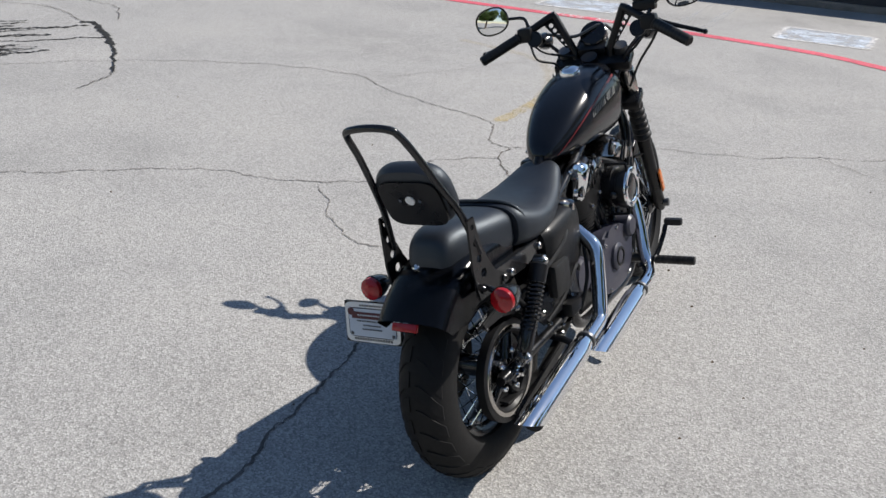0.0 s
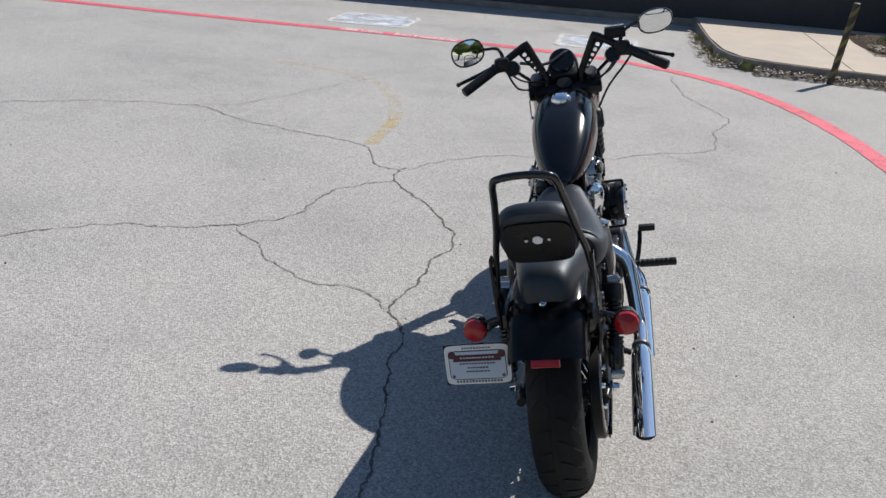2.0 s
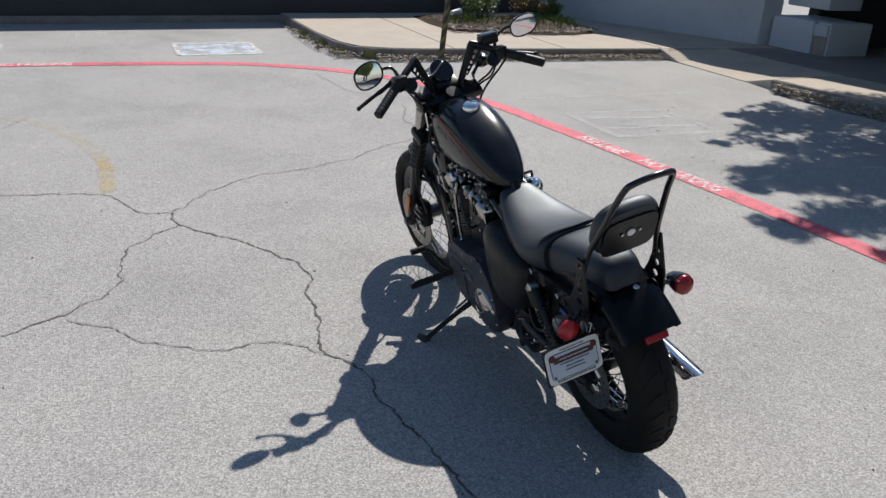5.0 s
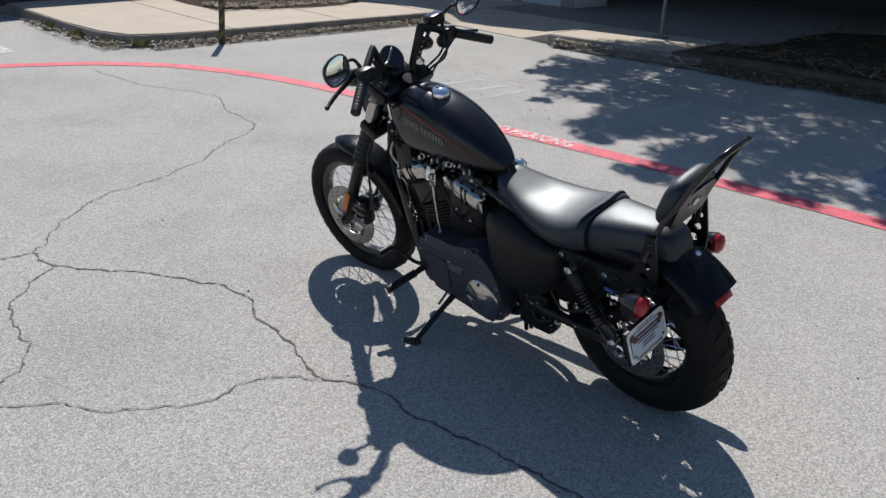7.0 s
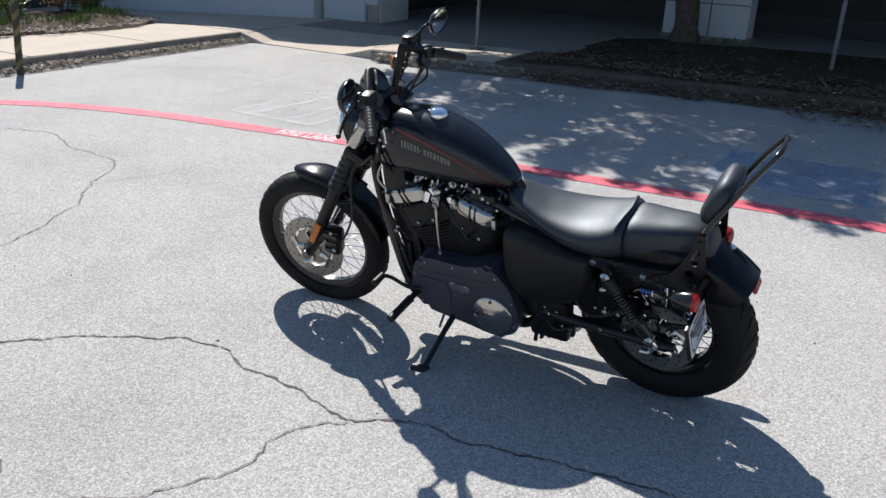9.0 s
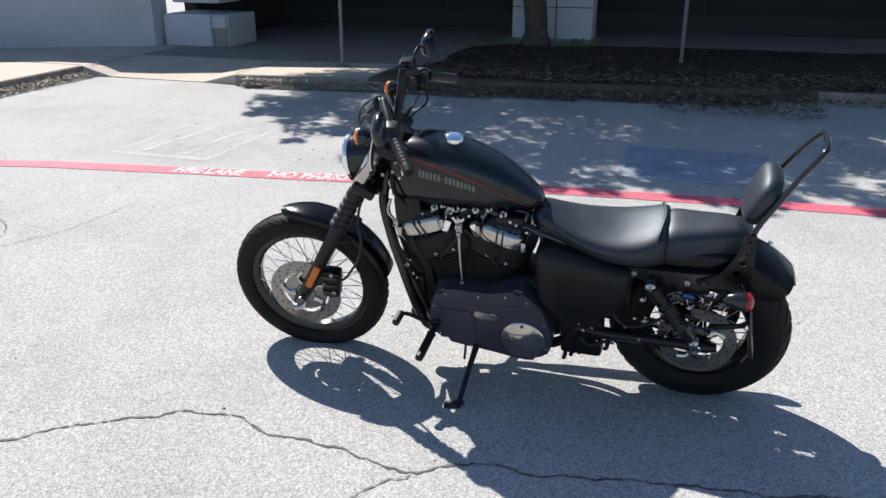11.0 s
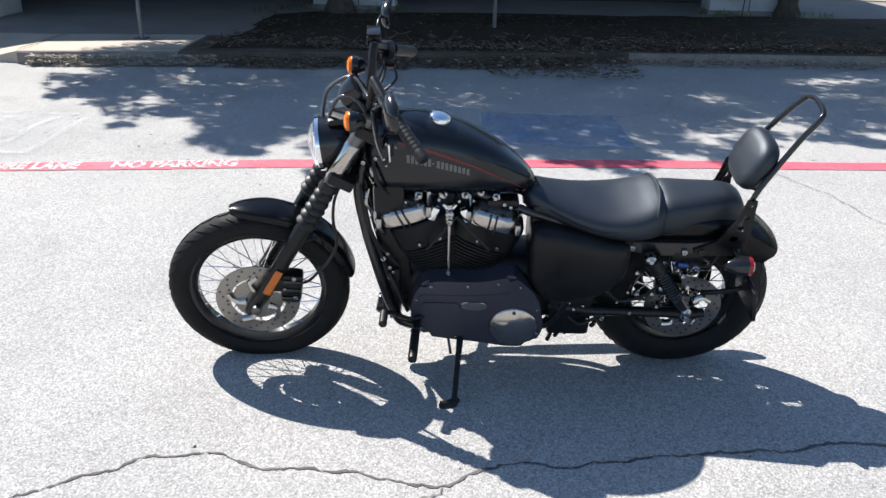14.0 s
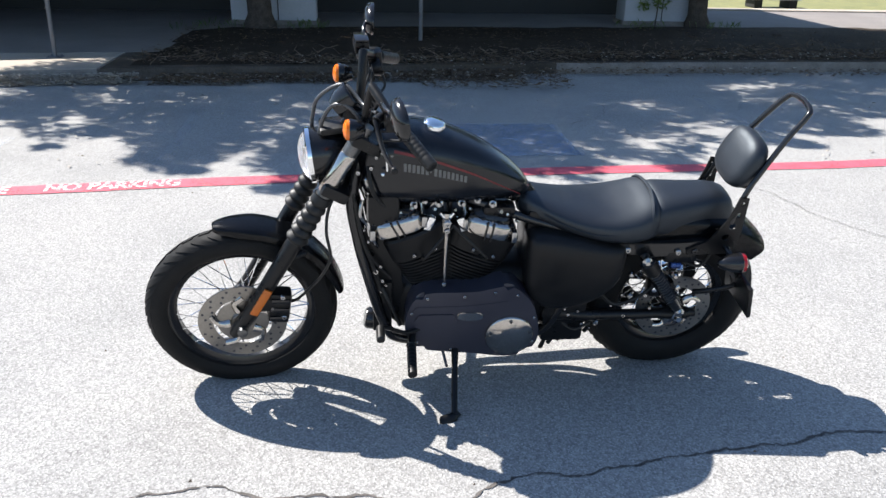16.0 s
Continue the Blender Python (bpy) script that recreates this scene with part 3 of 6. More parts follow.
for i in range(21):
    row = []
    for j in range(9):
        y, x = 3.4 - 12 * i / 20, 5.74 + 0.08 * i - 0.0014 * i * i + 3.3 * j / 8
        edge = min(1, min(i, 20 - i) / 2, min(j, 8 - j) / 2)
        row.append(bm.verts.new((x + 0.1 * noise.noise((x, y, 3)), y, 0.118 + edge * (0.05 + 0.05 * noise.noise((2 * x, 2 * y, 0))))))
    grid.append(row)
for i in range(20):
    for j in range(8):
        bm.faces.new((grid[i][j], grid[i][j + 1], grid[i + 1][j + 1], grid[i + 1][j]))
tagged(part("planting_bed", bm, "soil"), "bare dry soil bed under the trees", "soil bed", kind="structure")
bm = bmesh.new()
grid = []
for i in range(15):
    row = []
    for j in range(9):
        x, y = 3.05 + 2.3 * i / 14, 8.72 - 0.38 * math.sin(math.pi * i / 16) + 1.6 * j / 8
        edge = min(1, min(i, 14 - i) / 2, j / 2)
        row.append(bm.verts.new((x + 0.1 * noise.noise((x, y, 3)), y + 0.06 * noise.noise((3 * x, y, 5)), 0.119 + edge * (0.07 + 0.04 * noise.noise((3 * x, 3 * y, 0))))))
    grid.append(row)
for i in range(14):
    for j in range(8):
        bm.faces.new((grid[i][j], grid[i + 1][j], grid[i + 1][j + 1], grid[i][j + 1]))
tagged(part("shrub_bed", bm, "soil"), "low soil bed edged with stones and dry leaves", "soil bed", kind="structure")


def leaf_litter(name, spots, count, size, material, label, seed, z=0.004, pile=0.022):
    """Many small curled leaves: spots of x0, x1, y0, y1, base height."""
    rnd = random.Random(seed)
    verts, faces = [], []
    for i in range(count):
        x0, x1, y0, y1, base = spots[rnd.randrange(len(spots))]
        x, y = rnd.uniform(x0, x1), rnd.uniform(y0, y1)
        s, a = rnd.uniform(0.5, 1.2) * size, rnd.uniform(0, 6.28)
        ux, uy = math.cos(a) * s, math.sin(a) * s
        h, lift = rnd.uniform(0.1, 0.5) * s, base + z + rnd.uniform(0, pile)
        k = len(verts)
        w = rnd.uniform(0.25, 0.45)
        verts += [(x - ux, y - uy, lift), (x + uy * w, y - ux * w, lift + h), (x + ux, y + uy, lift + 0.3 * h), (x - uy * w, y + ux * w, lift + h * rnd.uniform(0.2, 1.2))]
        faces += [(k, k + 1, k + 2), (k, k + 2, k + 3)]
    return tagged(sheet(name, verts, faces, material), label, "leaves", kind="stuff")


NEAR_KERB = [(1.5 + 0.40 * i, 1.92 + 0.40 * i, 7.03 - 0.006 * i, 7.26 - 0.006 * i, 0.0) for i in range(10)] + [(0.97, 1.12, 7.75, 9.6, 0), (1.05, 1.4, 7.28, 7.75, 0)]
leaf_litter("fallen_leaves", NEAR_KERB, 2600, 0.026, "leaf_pale", "pale dry leaves heaped along the kerb", 7, pile=0.06)
leaf_litter("fallen_leaves", NEAR_KERB, 1200, 0.026, "leaf_brown", "brown dry leaves heaped along the kerb", 8, pile=0.06)
EAST_KERB = [(5.14 + 0.12 * i, 5.46 + 0.125 * i, 4.9 - 0.9 * (i + 1), 4.9 - 0.9 * i, 0.0) for i in range(2, 6)] + [(5.25, 6.1, -1.0, 0.5, 0.0), (5.6, 6.2, -0.6, 1.0, 0.0), (6.05, 6.3, -6.0, -0.8, 0.0), (5.85, 6.25, -0.6, 2.4, 0.118), (6.35, 6.7, -5.0, -0.6, 0.118)]
leaf_litter("fallen_leaves", EAST_KERB, 6500, 0.030, "leaf_brown", "brown dry leaves along the shaded kerb", 9, pile=0.07)
leaf_litter("fallen_leaves", EAST_KERB, 900, 0.028, "leaf_pale", "pale dry leaves along the shaded kerb", 10, pile=0.07)
leaf_litter("fallen_leaves", [(5.25 + 0.05 * k - 0.13 * y + 0.585, 5.37 + 0.02 * k - 0.13 * y + 0.585, y, y + 0.16, 0.045 * k) for k in (0, 1) for y in (3.2, 3.36, 3.52, 3.68, 3.84, 4.0, 4.16, 4.32, 4.48, 4.64, 4.8)], 1900, 0.026, "leaf_pale", "pale dry leaves heaped along the sunlit kerb", 11, pile=0.05)
leaf_litter("fallen_leaves", [(6.6, 9.0, -8, 3.3, 0.15), (6.0, 6.9, -2, 3.4, 0.125), (6.5, 7.2, -7, -1, 0.14)], 5000, 0.032, "leaf_brown", "brown dry leaves strewn over the soil bed", 12)
leaf_litter("fallen_leaves", [(2.6, 5.0, -4, 4.4, 0.0)], 260, 0.022, "leaf_pale", "single pale leaves strewn on the asphalt", 13)
leaf_litter("fallen_leaves", [(3.05, 3.6, 8.55, 9.1, 0.15), (3.5, 4.9, 8.32, 8.85, 0.15), (4.8, 5.35, 8.5, 9.2, 0.15)], 1300, 0.032, "leaf_pale", "pale stones and leaves round the shrub bed", 14)
leaf_litter("fallen_leaves", [(3.05, 5.3, 8.5, 9.9, 0.16)], 900, 0.03, "leaf_brown", "brown leaves round the shrub bed", 15)


def grass_tufts(name, spots, count, height, material, label, seed):
    rnd = random.Random(seed)
    verts, faces = [], []
    for i in range(count):
        cx, cy, r, base = spots[rnd.randrange(len(spots))]
        a, d = rnd.uniform(0, 6.28), r * math.sqrt(rnd.random())
        x, y, h = cx + d * math.cos(a), cy + d * math.sin(a), height * rnd.uniform(0.5, 1.2)
        b, lean = rnd.uniform(0, 6.28), rnd.uniform(0.1, 0.8) * h
        k = len(verts)
        wx, wy = 0.004 * math.cos(b + 1.57), 0.004 * math.sin(b + 1.57)
        verts += [(x - wx, y - wy, base), (x + wx, y + wy, base), (x + 0.4 * lean * math.cos(b), y + 0.4 * lean * math.sin(b), base + 0.7 * h), (x + lean * math.cos(b), y + lean * math.sin(b), base + h)]
        faces += [(k, k + 1, k + 2), (k + 2, k + 1, k + 3)]
    return tagged(sheet(name, verts, faces, material), label, "grass", kind="stuff")


grass_tufts("grass", [(1.24, 7.6, 0.16, 0.0), (1.13, 8.15, 0.08, 0), (1.08, 8.9, 0.07, 0), (1.48, 7.33, 0.1, 0)], 500, 0.09, "grass", "dry grass tufts growing at the kerb", 21)
grass_tufts("grass", [(3.5, 9.2, 0.3, 0.14), (4.2, 8.95, 0.3, 0.14), (4.85, 9.1, 0.35, 0.14), (5.1, 9.4, 0.28, 0.14), (3.8, 9.6, 0.35, 0.14)], 650, 0.13, "shrub", "low green grassy plants in the bed", 22)
grass_tufts("grass", [(8.9, 3.1, 0.5, 0.13), (9.0, 1.8, 0.3, 0.13), (9.5, -3.0, 0.4, 0.13), (9.6, -4.2, 0.4, 0.13)], 240, 0.10, "leaf", "sparse grass at the foot of the trees", 23)


# bare twigs lying along the shaded kerb
rnd = random.Random(77)
verts, faces = [], []
for i in range(420):
    y = rnd.uniform(-5.0, 3.4)
    edge = 6.08 - 0.13 * y
    x = edge + rnd.uniform(-0.35 if -1 < y else -0.05, 0.9)
    a, l, h = rnd.uniform(0, 6.28), rnd.uniform(0.05, 0.18), 0.13 if x > edge else 0.02
    p, q = Vector((x, y, h + rnd.uniform(0, 0.05))), Vector((x + l * math.cos(a), y + l * math.sin(a), h + rnd.uniform(0, 0.10)))
    side = Vector((-math.sin(a), math.cos(a), 0)) * 0.004
    k = len(verts)
    for c in (p, q):
        verts += [c + side, c - side, c + Vector((0, 0, 0.007))]
    faces += [(k, k + 3, k + 5, k + 2), (k + 2, k + 5, k + 4, k + 1), (k + 1, k + 4, k + 3, k)]
tagged(sheet("twigs", verts, faces, "leaf_brown"), "dry brown twigs strewn along the shaded kerb", "twigs", kind="stuff")


def leaf_cloud(centres, count, size, seed, flat=1.0):
    """Leaves in clumps: centres of x, y, z, radius."""
    rnd = random.Random(seed)
    verts, faces = [], []
    # larger clumps carry more leaves
    for cx, cy, cz, r in rnd.choices(centres, [c[3] ** 1.2 for c in centres], k=count):
        d = Vector((rnd.gauss(0, 1), rnd.gauss(0, 1), rnd.gauss(0, 1) * flat)).normalized() * r * rnd.random() ** 0.45
        p = Vector((cx, cy, cz)) + d
        u = Vector((rnd.gauss(0, 1), rnd.gauss(0, 1), rnd.gauss(0, 0.6))).normalized() * size * rnd.uniform(0.6, 1.3)
        v = u.orthogonal().normalized() * size * rnd.uniform(0.25, 0.45)
        v.rotate(Matrix.Rotation(rnd.uniform(0, 6.28), 3, u))
        k = len(verts)
        verts += [p - u, p + v, p + u, p - v]
        faces.append((k, k + 1, k + 2, k + 3))
    return verts, faces


def shrub(x, y, z, r, h, material, label, seed):
    ob = thing("shrub", pose(x, y, z), label, "shrub", "shrubs in the bed")
    rnd = random.Random(seed)
    for i in range(5):
        a = 6.28 * i / 5
        part("stem", tube([(0, 0, -0.05), (0.3 * r * math.cos(a), 0.3 * r * math.sin(a), 0.4 * h), (0.6 * r * math.cos(a), 0.6 * r * math.sin(a), 0.8 * h)], [0.012, 0.008, 0.004], 6, smooth=3), "bark", ob)
    clumps = [(rnd.uniform(-0.7, 0.7) * r, rnd.uniform(-0.7, 0.7) * r, rnd.uniform(0.3, 0.95) * h, 0.42 * r * rnd.uniform(0.7, 1.1)) for _ in range(16)]
    crown = sheet("crown", *leaf_cloud(clumps, 2600, 0.022, seed), material, ob)
    return ob


shrub(3.98, 9.80, 0.14, 0.38, 0.54, "shrub", "rounded green shrub in a stone-edged bed", 31)
shrub(4.76, 9.78, 0.14, 0.32, 0.56, "shrub_red", "bronze and green shrub in a stone-edged bed", 32)
shrub(5.20, 9.78, 0.14, 0.25, 0.27, "shrub", "small low green shrub in a stone-edged bed", 33)


def tree(x, y, lean, h, limbs, crown, count, seed, label, r=0.16, leaf=0.062):
    ob = thing("tree", pose(x, y, 0.10), label, "tree", "street trees")
    top = Vector((lean[0], lean[1], h))
    part("trunk", tube([(0, 0, -0.1), (0.03, 0.02, 0.5), (0.35 * lean[0], 0.35 * lean[1], 0.55 * h), top], [1.35 * r, r, 0.8 * r, 0.55 * r], 14, smooth=5), "bark", ob)
    rnd = random.Random(seed)
    for a in limbs:
        tip = Vector(a)
        mid = top.lerp(tip, 0.5) + Vector((rnd.uniform(-0.3, 0.3), rnd.uniform(-0.3, 0.3), 0.25))
        part("limb", tube([top - Vector((0, 0, 0.15)), mid, tip], [0.5 * r, 0.3 * r, 0.08 * r], 8, smooth=5), "bark", ob)
    sheet("crown", *leaf_cloud(crown, count, leaf, seed, 0.6), "leaf", ob)
    return ob


def crown_clumps(c, spread, n, r, seed):
    rnd = random.Random(seed)
    out = []
    while len(out) < n:
        u = [rnd.uniform(-1, 1) for _ in range(3)]
        if sum(v * v for v in u) < 1:
            out.append((c[0] + u[0] * spread[0], c[1] + u[1] * spread[1], c[2] + u[2] * spread[2], r * rnd.uniform(0.5, 1.25)))
    return out


# how far the crowns hang out over the lot, as their shade lies on the asphalt
SHADE_EDGE = [(4.75, 4.95), (4.35, 4.45), (3.85, 3.9), (3.25, 3.35), (2.65, 3.0), (2.15, 2.72), (1.78, 2.56), (1.1, 2.52), (0.4, 2.5), (-0.4, 2.5), (-0.85, 2.72), (-1.4, 3.06), (-1.9, 3.4), (-2.5, 3.58), (-3.3, 3.9), (-4.6, 4.4), (-7.0, 5.0)]


def shade_from(y):
    for (ya, xa), (yb, xb) in zip(SHADE_EDGE, SHADE_EDGE[1:]):
        if yb <= y <= ya:
            return xa + (xb - xa) * (ya - y) / (ya - yb)
    return 9.0


def hanging_crown(trunk, y0, y1, far, seed):
    """Leafy twigs along the sun's way above the shade: small at the rim, fuller inside, with a few gaps."""
    rnd = random.Random(seed)
    out = []
    for row in range(int((y1 - y0) / 0.24)):
        y = y0 + 0.24 * row + rnd.uniform(-0.1, 0.1)
        rim = shade_from(y) + 0.16 * math.sin(7 * y) + rnd.uniform(-0.30, 0.26)
        x = rim
        while x < far:
            deep = min(1.0, (x - rim) / 0.8)
            if rnd.random() < 0.66 + 0.12 * deep + 0.32 * noise.noise((1.7 * x, 1.7 * y, seed)):
                h = rnd.uniform(3.7, 4.9)
                out.append((x + 0.57 * h - trunk[0], y + 0.72 * h - trunk[1], h - 0.1, (0.13 + 0.18 * deep) * rnd.uniform(0.75, 1.3)))
            x += 0.20 + 0.06 * deep + rnd.uniform(0, 0.08)
    return out


def corner_trim(clumps, trunk):
    """Keep the sunny end of the pavement free of shade."""
    def lit(c):
        h = c[2] + 0.1
        x, y = c[0] + trunk[0] - 0.57 * h, c[1] + trunk[1] - 0.72 * h
        return y > 4.62 - 0.9 * max(0.0, x - 5.0) and x > 4.6
    return [c for c in clumps if not lit(c)]


T1, T2 = (8.95, 2.42), (9.7, -3.97)
# crown_clumps groups are unseen, added to keep light off pavement, bed and arcade
tree(*T1, (-0.75, 0.4), 2.6, [(-3.0, 3.4, 4.0), (-2.9, 0.9, 4.2), (-0.3, 2.3, 4.3), (-2.0, 2.1, 4.6), (-1.0, 0.2, 4.4)],
     corner_trim(hanging_crown(T1, -1.0, 4.75, 8.3, 41), T1) + crown_clumps((-0.3, 1.03, 4.4), (1.2, 2.9, 0.6), 60, 0.48, 44) + crown_clumps((0.9, 0.3, 5.2), (1.4, 3.2, 0.9), 60, 0.6, 47), 122000, 41, "street tree with dark trunk in a soil bed")
tree(*T2, (-0.7, 0.4), 2.7, [(-3.2, 3.9, 4.1), (-3.0, 0.9, 4.2), (-0.8, 2.3, 4.4), (-2.2, 2.2, 4.6), (-1.4, 0.1, 4.4)],
     hanging_crown(T2, -6.6, -0.85, 8.9, 42) + crown_clumps((-0.3, 2.05, 4.4), (1.2, 3.2, 0.6), 60, 0.48, 45) + crown_clumps((0.5, 1.4, 5.2), (1.4, 3.2, 0.9), 60, 0.6, 48), 104000, 42, "street tree with dark trunk in a soil bed", 0.14)
# unseen third tree, its low crown added to darken the left mirror's reflection
tree(8.6, -10.2, (-0.4, 0.3), 2.2, [(-1.8, 2.0, 3.4), (-1.7, -0.8, 3.4), (0.8, 0.9, 3.6)],
     crown_clumps((-1.1, 1.0, 3.3), (2.2, 3.3, 1.7), 120, 0.55, 43), 22000, 43, "street tree with dark trunk in a soil bed", 0.14)
# trees across the lot behind, seen in the mirrors
for i, (x, y) in enumerate(((-9.5, -12.0), (-5.6, -12.8), (-2.2, -13.2), (1.6, -13.0), (4.8, -12.6), (10.0, -12.8), (-13.0, -9.0))):
    tree(x, y, (0.2, 0.3), 2.0, [(1.0, 0.7, 3.0), (-1.0, 0.2, 3.0), (0.1, -0.9, 3.2)],
         crown_clumps((0, 0.2, 2.6), (1.7, 1.6, 1.3), 60, 0.55, 60 + i), 9000, 60 + i, "leafy tree at the far edge of the lot", 0.17, 0.16)
sapling = thing("sapling", pose(9.8, -3.35, 0.12), "thin green sapling against a white pillar", "sapling")
part("stem", tube([(0, 0, 0), (0.02, -0.03, 0.4), (0, -0.08, 0.9)], [0.01, 0.008, 0.004], 6, smooth=4), "bark", sapling)
sheet("crown", *leaf_cloud([(0, -0.05, 0.35, 0.14), (-0.03, -0.12, 0.6, 0.17), (0, -0.05, 0.85, 0.15), (0.02, 0.2, 0.3, 0.1)], 260, 0.04, 5), "shrub", sapling)

# ---- boundary wall and building ----
wall = part("wall_north", block((0, 0, 0.45), (27.5, 0.22, 1.1), 0.01), "wall_dark")
wall.matrix_world = pose(-7.55, 9.62, 0, 0, 0, 6.6)
tagged(wall, "low dark grey boundary wall", "wall", kind="structure")
part("coping", block((0, 0, 1.03), (27.6, 0.3, 0.07), 0.012), "wall_dark", wall)
part("plinth", block((-2.0, -0.13, 0.04), (22.0, 0.06, 0.10), 0.01), "kerb_dark", wall)

building = thing("building", pose(0, 0, 0.1), "single-storey white and grey commercial building with an open arcade", "building")


def upright(name, outline, z0, z1, material, label="", bevel=0.0):
    return part(name, slab(outline, z0, z1, bevel=bevel), material, building, label)


upright("wall", [(7.30, 7.5), (7.64, 7.5), (5.64, 11.8), (5.30, 11.8)], -0.1, 1.72, "wall_white", "white painted wall")
# unseen wall top, cut low so that its shadow edge falls right
upright("parapet", [(7.28, 7.47), (7.66, 7.47), (5.66, 11.85), (5.28, 11.85)], 1.72, 1.78, "wall_white")
upright("arcade_back_wall", [(11.1, 7.6), (11.3, 7.6), (11.7, -4.4), (11.5, -4.4)], -0.1, 2.099, "recess", "arcade wall coloured near black for its shade")
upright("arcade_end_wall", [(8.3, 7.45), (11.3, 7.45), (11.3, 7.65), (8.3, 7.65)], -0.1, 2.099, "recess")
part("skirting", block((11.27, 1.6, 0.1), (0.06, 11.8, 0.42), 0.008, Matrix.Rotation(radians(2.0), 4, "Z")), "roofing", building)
# unseen roof, added low and wide to shade the walkway and arcade
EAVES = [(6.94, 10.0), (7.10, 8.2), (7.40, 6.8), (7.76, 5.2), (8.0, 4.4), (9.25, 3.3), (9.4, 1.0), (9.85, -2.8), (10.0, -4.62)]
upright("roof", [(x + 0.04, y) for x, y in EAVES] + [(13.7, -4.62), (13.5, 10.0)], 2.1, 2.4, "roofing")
for (x0, y0), (x1, y1) in zip(EAVES, EAVES[1:]):
    upright("fascia", [(x0, y0 - 0.003), (x0 + 0.22, y0 - 0.003), (x1 + 0.22, y1), (x1, y1)], 2.0, 2.5, "wall_white")
for y in (4.4, 0.2):
    part("wall_joint", block((11.33 - 0.035 * y, y, 1.0), (0.03, 0.05, 2.15), 0), "roofing", building)


def pillar(x, y, w, material="wall_white"):
    """A square arcade pillar with scored panels and a dark base line."""
    ob = part("pillar", block((x, y, 0.997), (0.45, w, 2.2), 0.02), material, building, "white painted pillar")
    for k in range(3):
        part("panel_joint", block((x - 0.226, y, 0.52 + 0.62 * k), (0.012, w - 0.02, 0.012), 0), "roofing", ob)
    part("panel_joint", block((x - 0.227, y - 0.06, 1.0), (0.012, 0.012, 2.1), 0), "roofing", ob)
    part("base_course", block((x, y, 0.02), (0.50, w + 0.05, 0.12), 0.01), "kerb_dark", ob)


pillar(9.63, 2.28, 1.17)
pillar(10.12, -3.41, 1.04)
# north pillar: white shaft on a wide moulded plinth; a proud panel's grey stands in for a shaded recess
corner = part("pillar", block((7.86, 6.98, 1.345), (0.58, 0.74, 1.5), 0.02), "wall_white", building, "white painted pillar on a wide plinth")
part("plinth", block((7.84, 7.06, 0.215), (0.80, 0.76, 0.47), 0.035, seg=3), "wall_white", corner)
part("plinth_return", block((7.87, 6.555, 0.22), (0.76, 0.235, 0.46), 0.03, seg=3), "wall_white", corner)
part("recess_panel", block((7.484, 6.555, 0.135), (0.02, 0.20, 0.27), 0.004), "brick", corner, "proud panel coloured grey for a recess")
part("panel_ledge", block((7.47, 6.56, 0.345), (0.05, 0.225, 0.16), 0.025, seg=3), "wall_white", corner)
part("base_course", block((7.84, 6.93, 0.012), (0.83, 1.04, 0.03), 0.006), "kerb_dark", corner)

# covered view past the arcade: sunlit ground with a pale kerb
far_walk = part("far_kerb", block((12.55, -8.4, 0.10), (0.35, 7.6, 0.10), 0.02), "concrete")
tagged(far_walk, "pale sunlit kerb beyond the arcade", "kerb", kind="structure")
far_lawn = sheet("far_lawn", [(12.8, -14, 0.125), (26, -14, 0.125), (26, -4.4, 0.125), (12.8, -4.4, 0.125)], [(0, 1, 2, 3)], "grass")
tagged(far_lawn, "dry sunlit grass beyond the arcade", "lawn", kind="structure")
bench = thing("concrete_seat", pose(13.2, -6.85, 0.12), "white concrete block seat in the sun", "seat")
part("slab", block((0, 0, 0.22), (0.5, 1.0, 0.12), 0.02), "wall_white", bench)
for dy in (-0.35, 0.35):
    part("support", block((0, dy, 0.08), (0.4, 0.16, 0.16), 0.01), "recess", bench)

def metal_pole(x, y, r):
    ob = thing("pole", pose(x, y, 0.115), "slim grey steel pole on the pavement", "pole", "steel poles")
    part("shaft", tube([(0, 0, 0), (0.0, 0, 3.0)], r, 12), "grey_metal", ob)
    part("base_plate", block((0, 0, 0.006), (0.14, 0.14, 0.012), 0.003), "grey_metal", ob)
    for a in range(4):
        part("bolt", lathe([(0, 0.009), (0.012, 0.009), (0.014, 0.004)], (0.05 * (1 if a % 2 else -1), 0.05 * (1 if a > 1 else -1), 0.012), (0, 0, 1), 8), "grey_metal", ob)


metal_pole(6.31, 4.21, 0.022)
metal_pole(7.40, 0.38, 0.024)

post = thing("marker_post", pose(2.24, 7.04, 0.0, 0, 4.0, 0), "weathered black and yellow striped steel post by the kerb", "post")
part("shaft", tube([(0, 0, -0.05), (0, 0, 0.80)], 0.032, 16), "post", post)
part("cap", lathe([(0, 0.034), (0.006, 0.034), (0.014, 0.02), (0.016, 0.002)], (0, 0, 0.80), (0, 0, 1), 16), "post", post)
for k in range(5):
    bm = bmesh.new()
    z0 = 0.10 + 0.15 * k
    rings = []
    for j in range(24):
        a = 2 * math.pi * j / 24
        dz = 0.045 * math.cos(a)
        rings.append([(0.0332 * math.cos(a), 0.0332 * math.sin(a), z0 + dz), (0.0332 * math.cos(a), 0.0332 * math.sin(a), z0 + dz + 0.06), (0.031 * math.cos(a), 0.031 * math.sin(a), z0 + dz + 0.06), (0.031 * math.cos(a), 0.031 * math.sin(a), z0 + dz)])
    part("stripe", skin(bm, rings, closed=True), "post_yellow", post, "faded yellow stripe")

spot = thing("ground_light", pose(3.50, 9.6, 0.17, 0, 0, 20), "white cylindrical garden light lying by the shrub", "garden light")
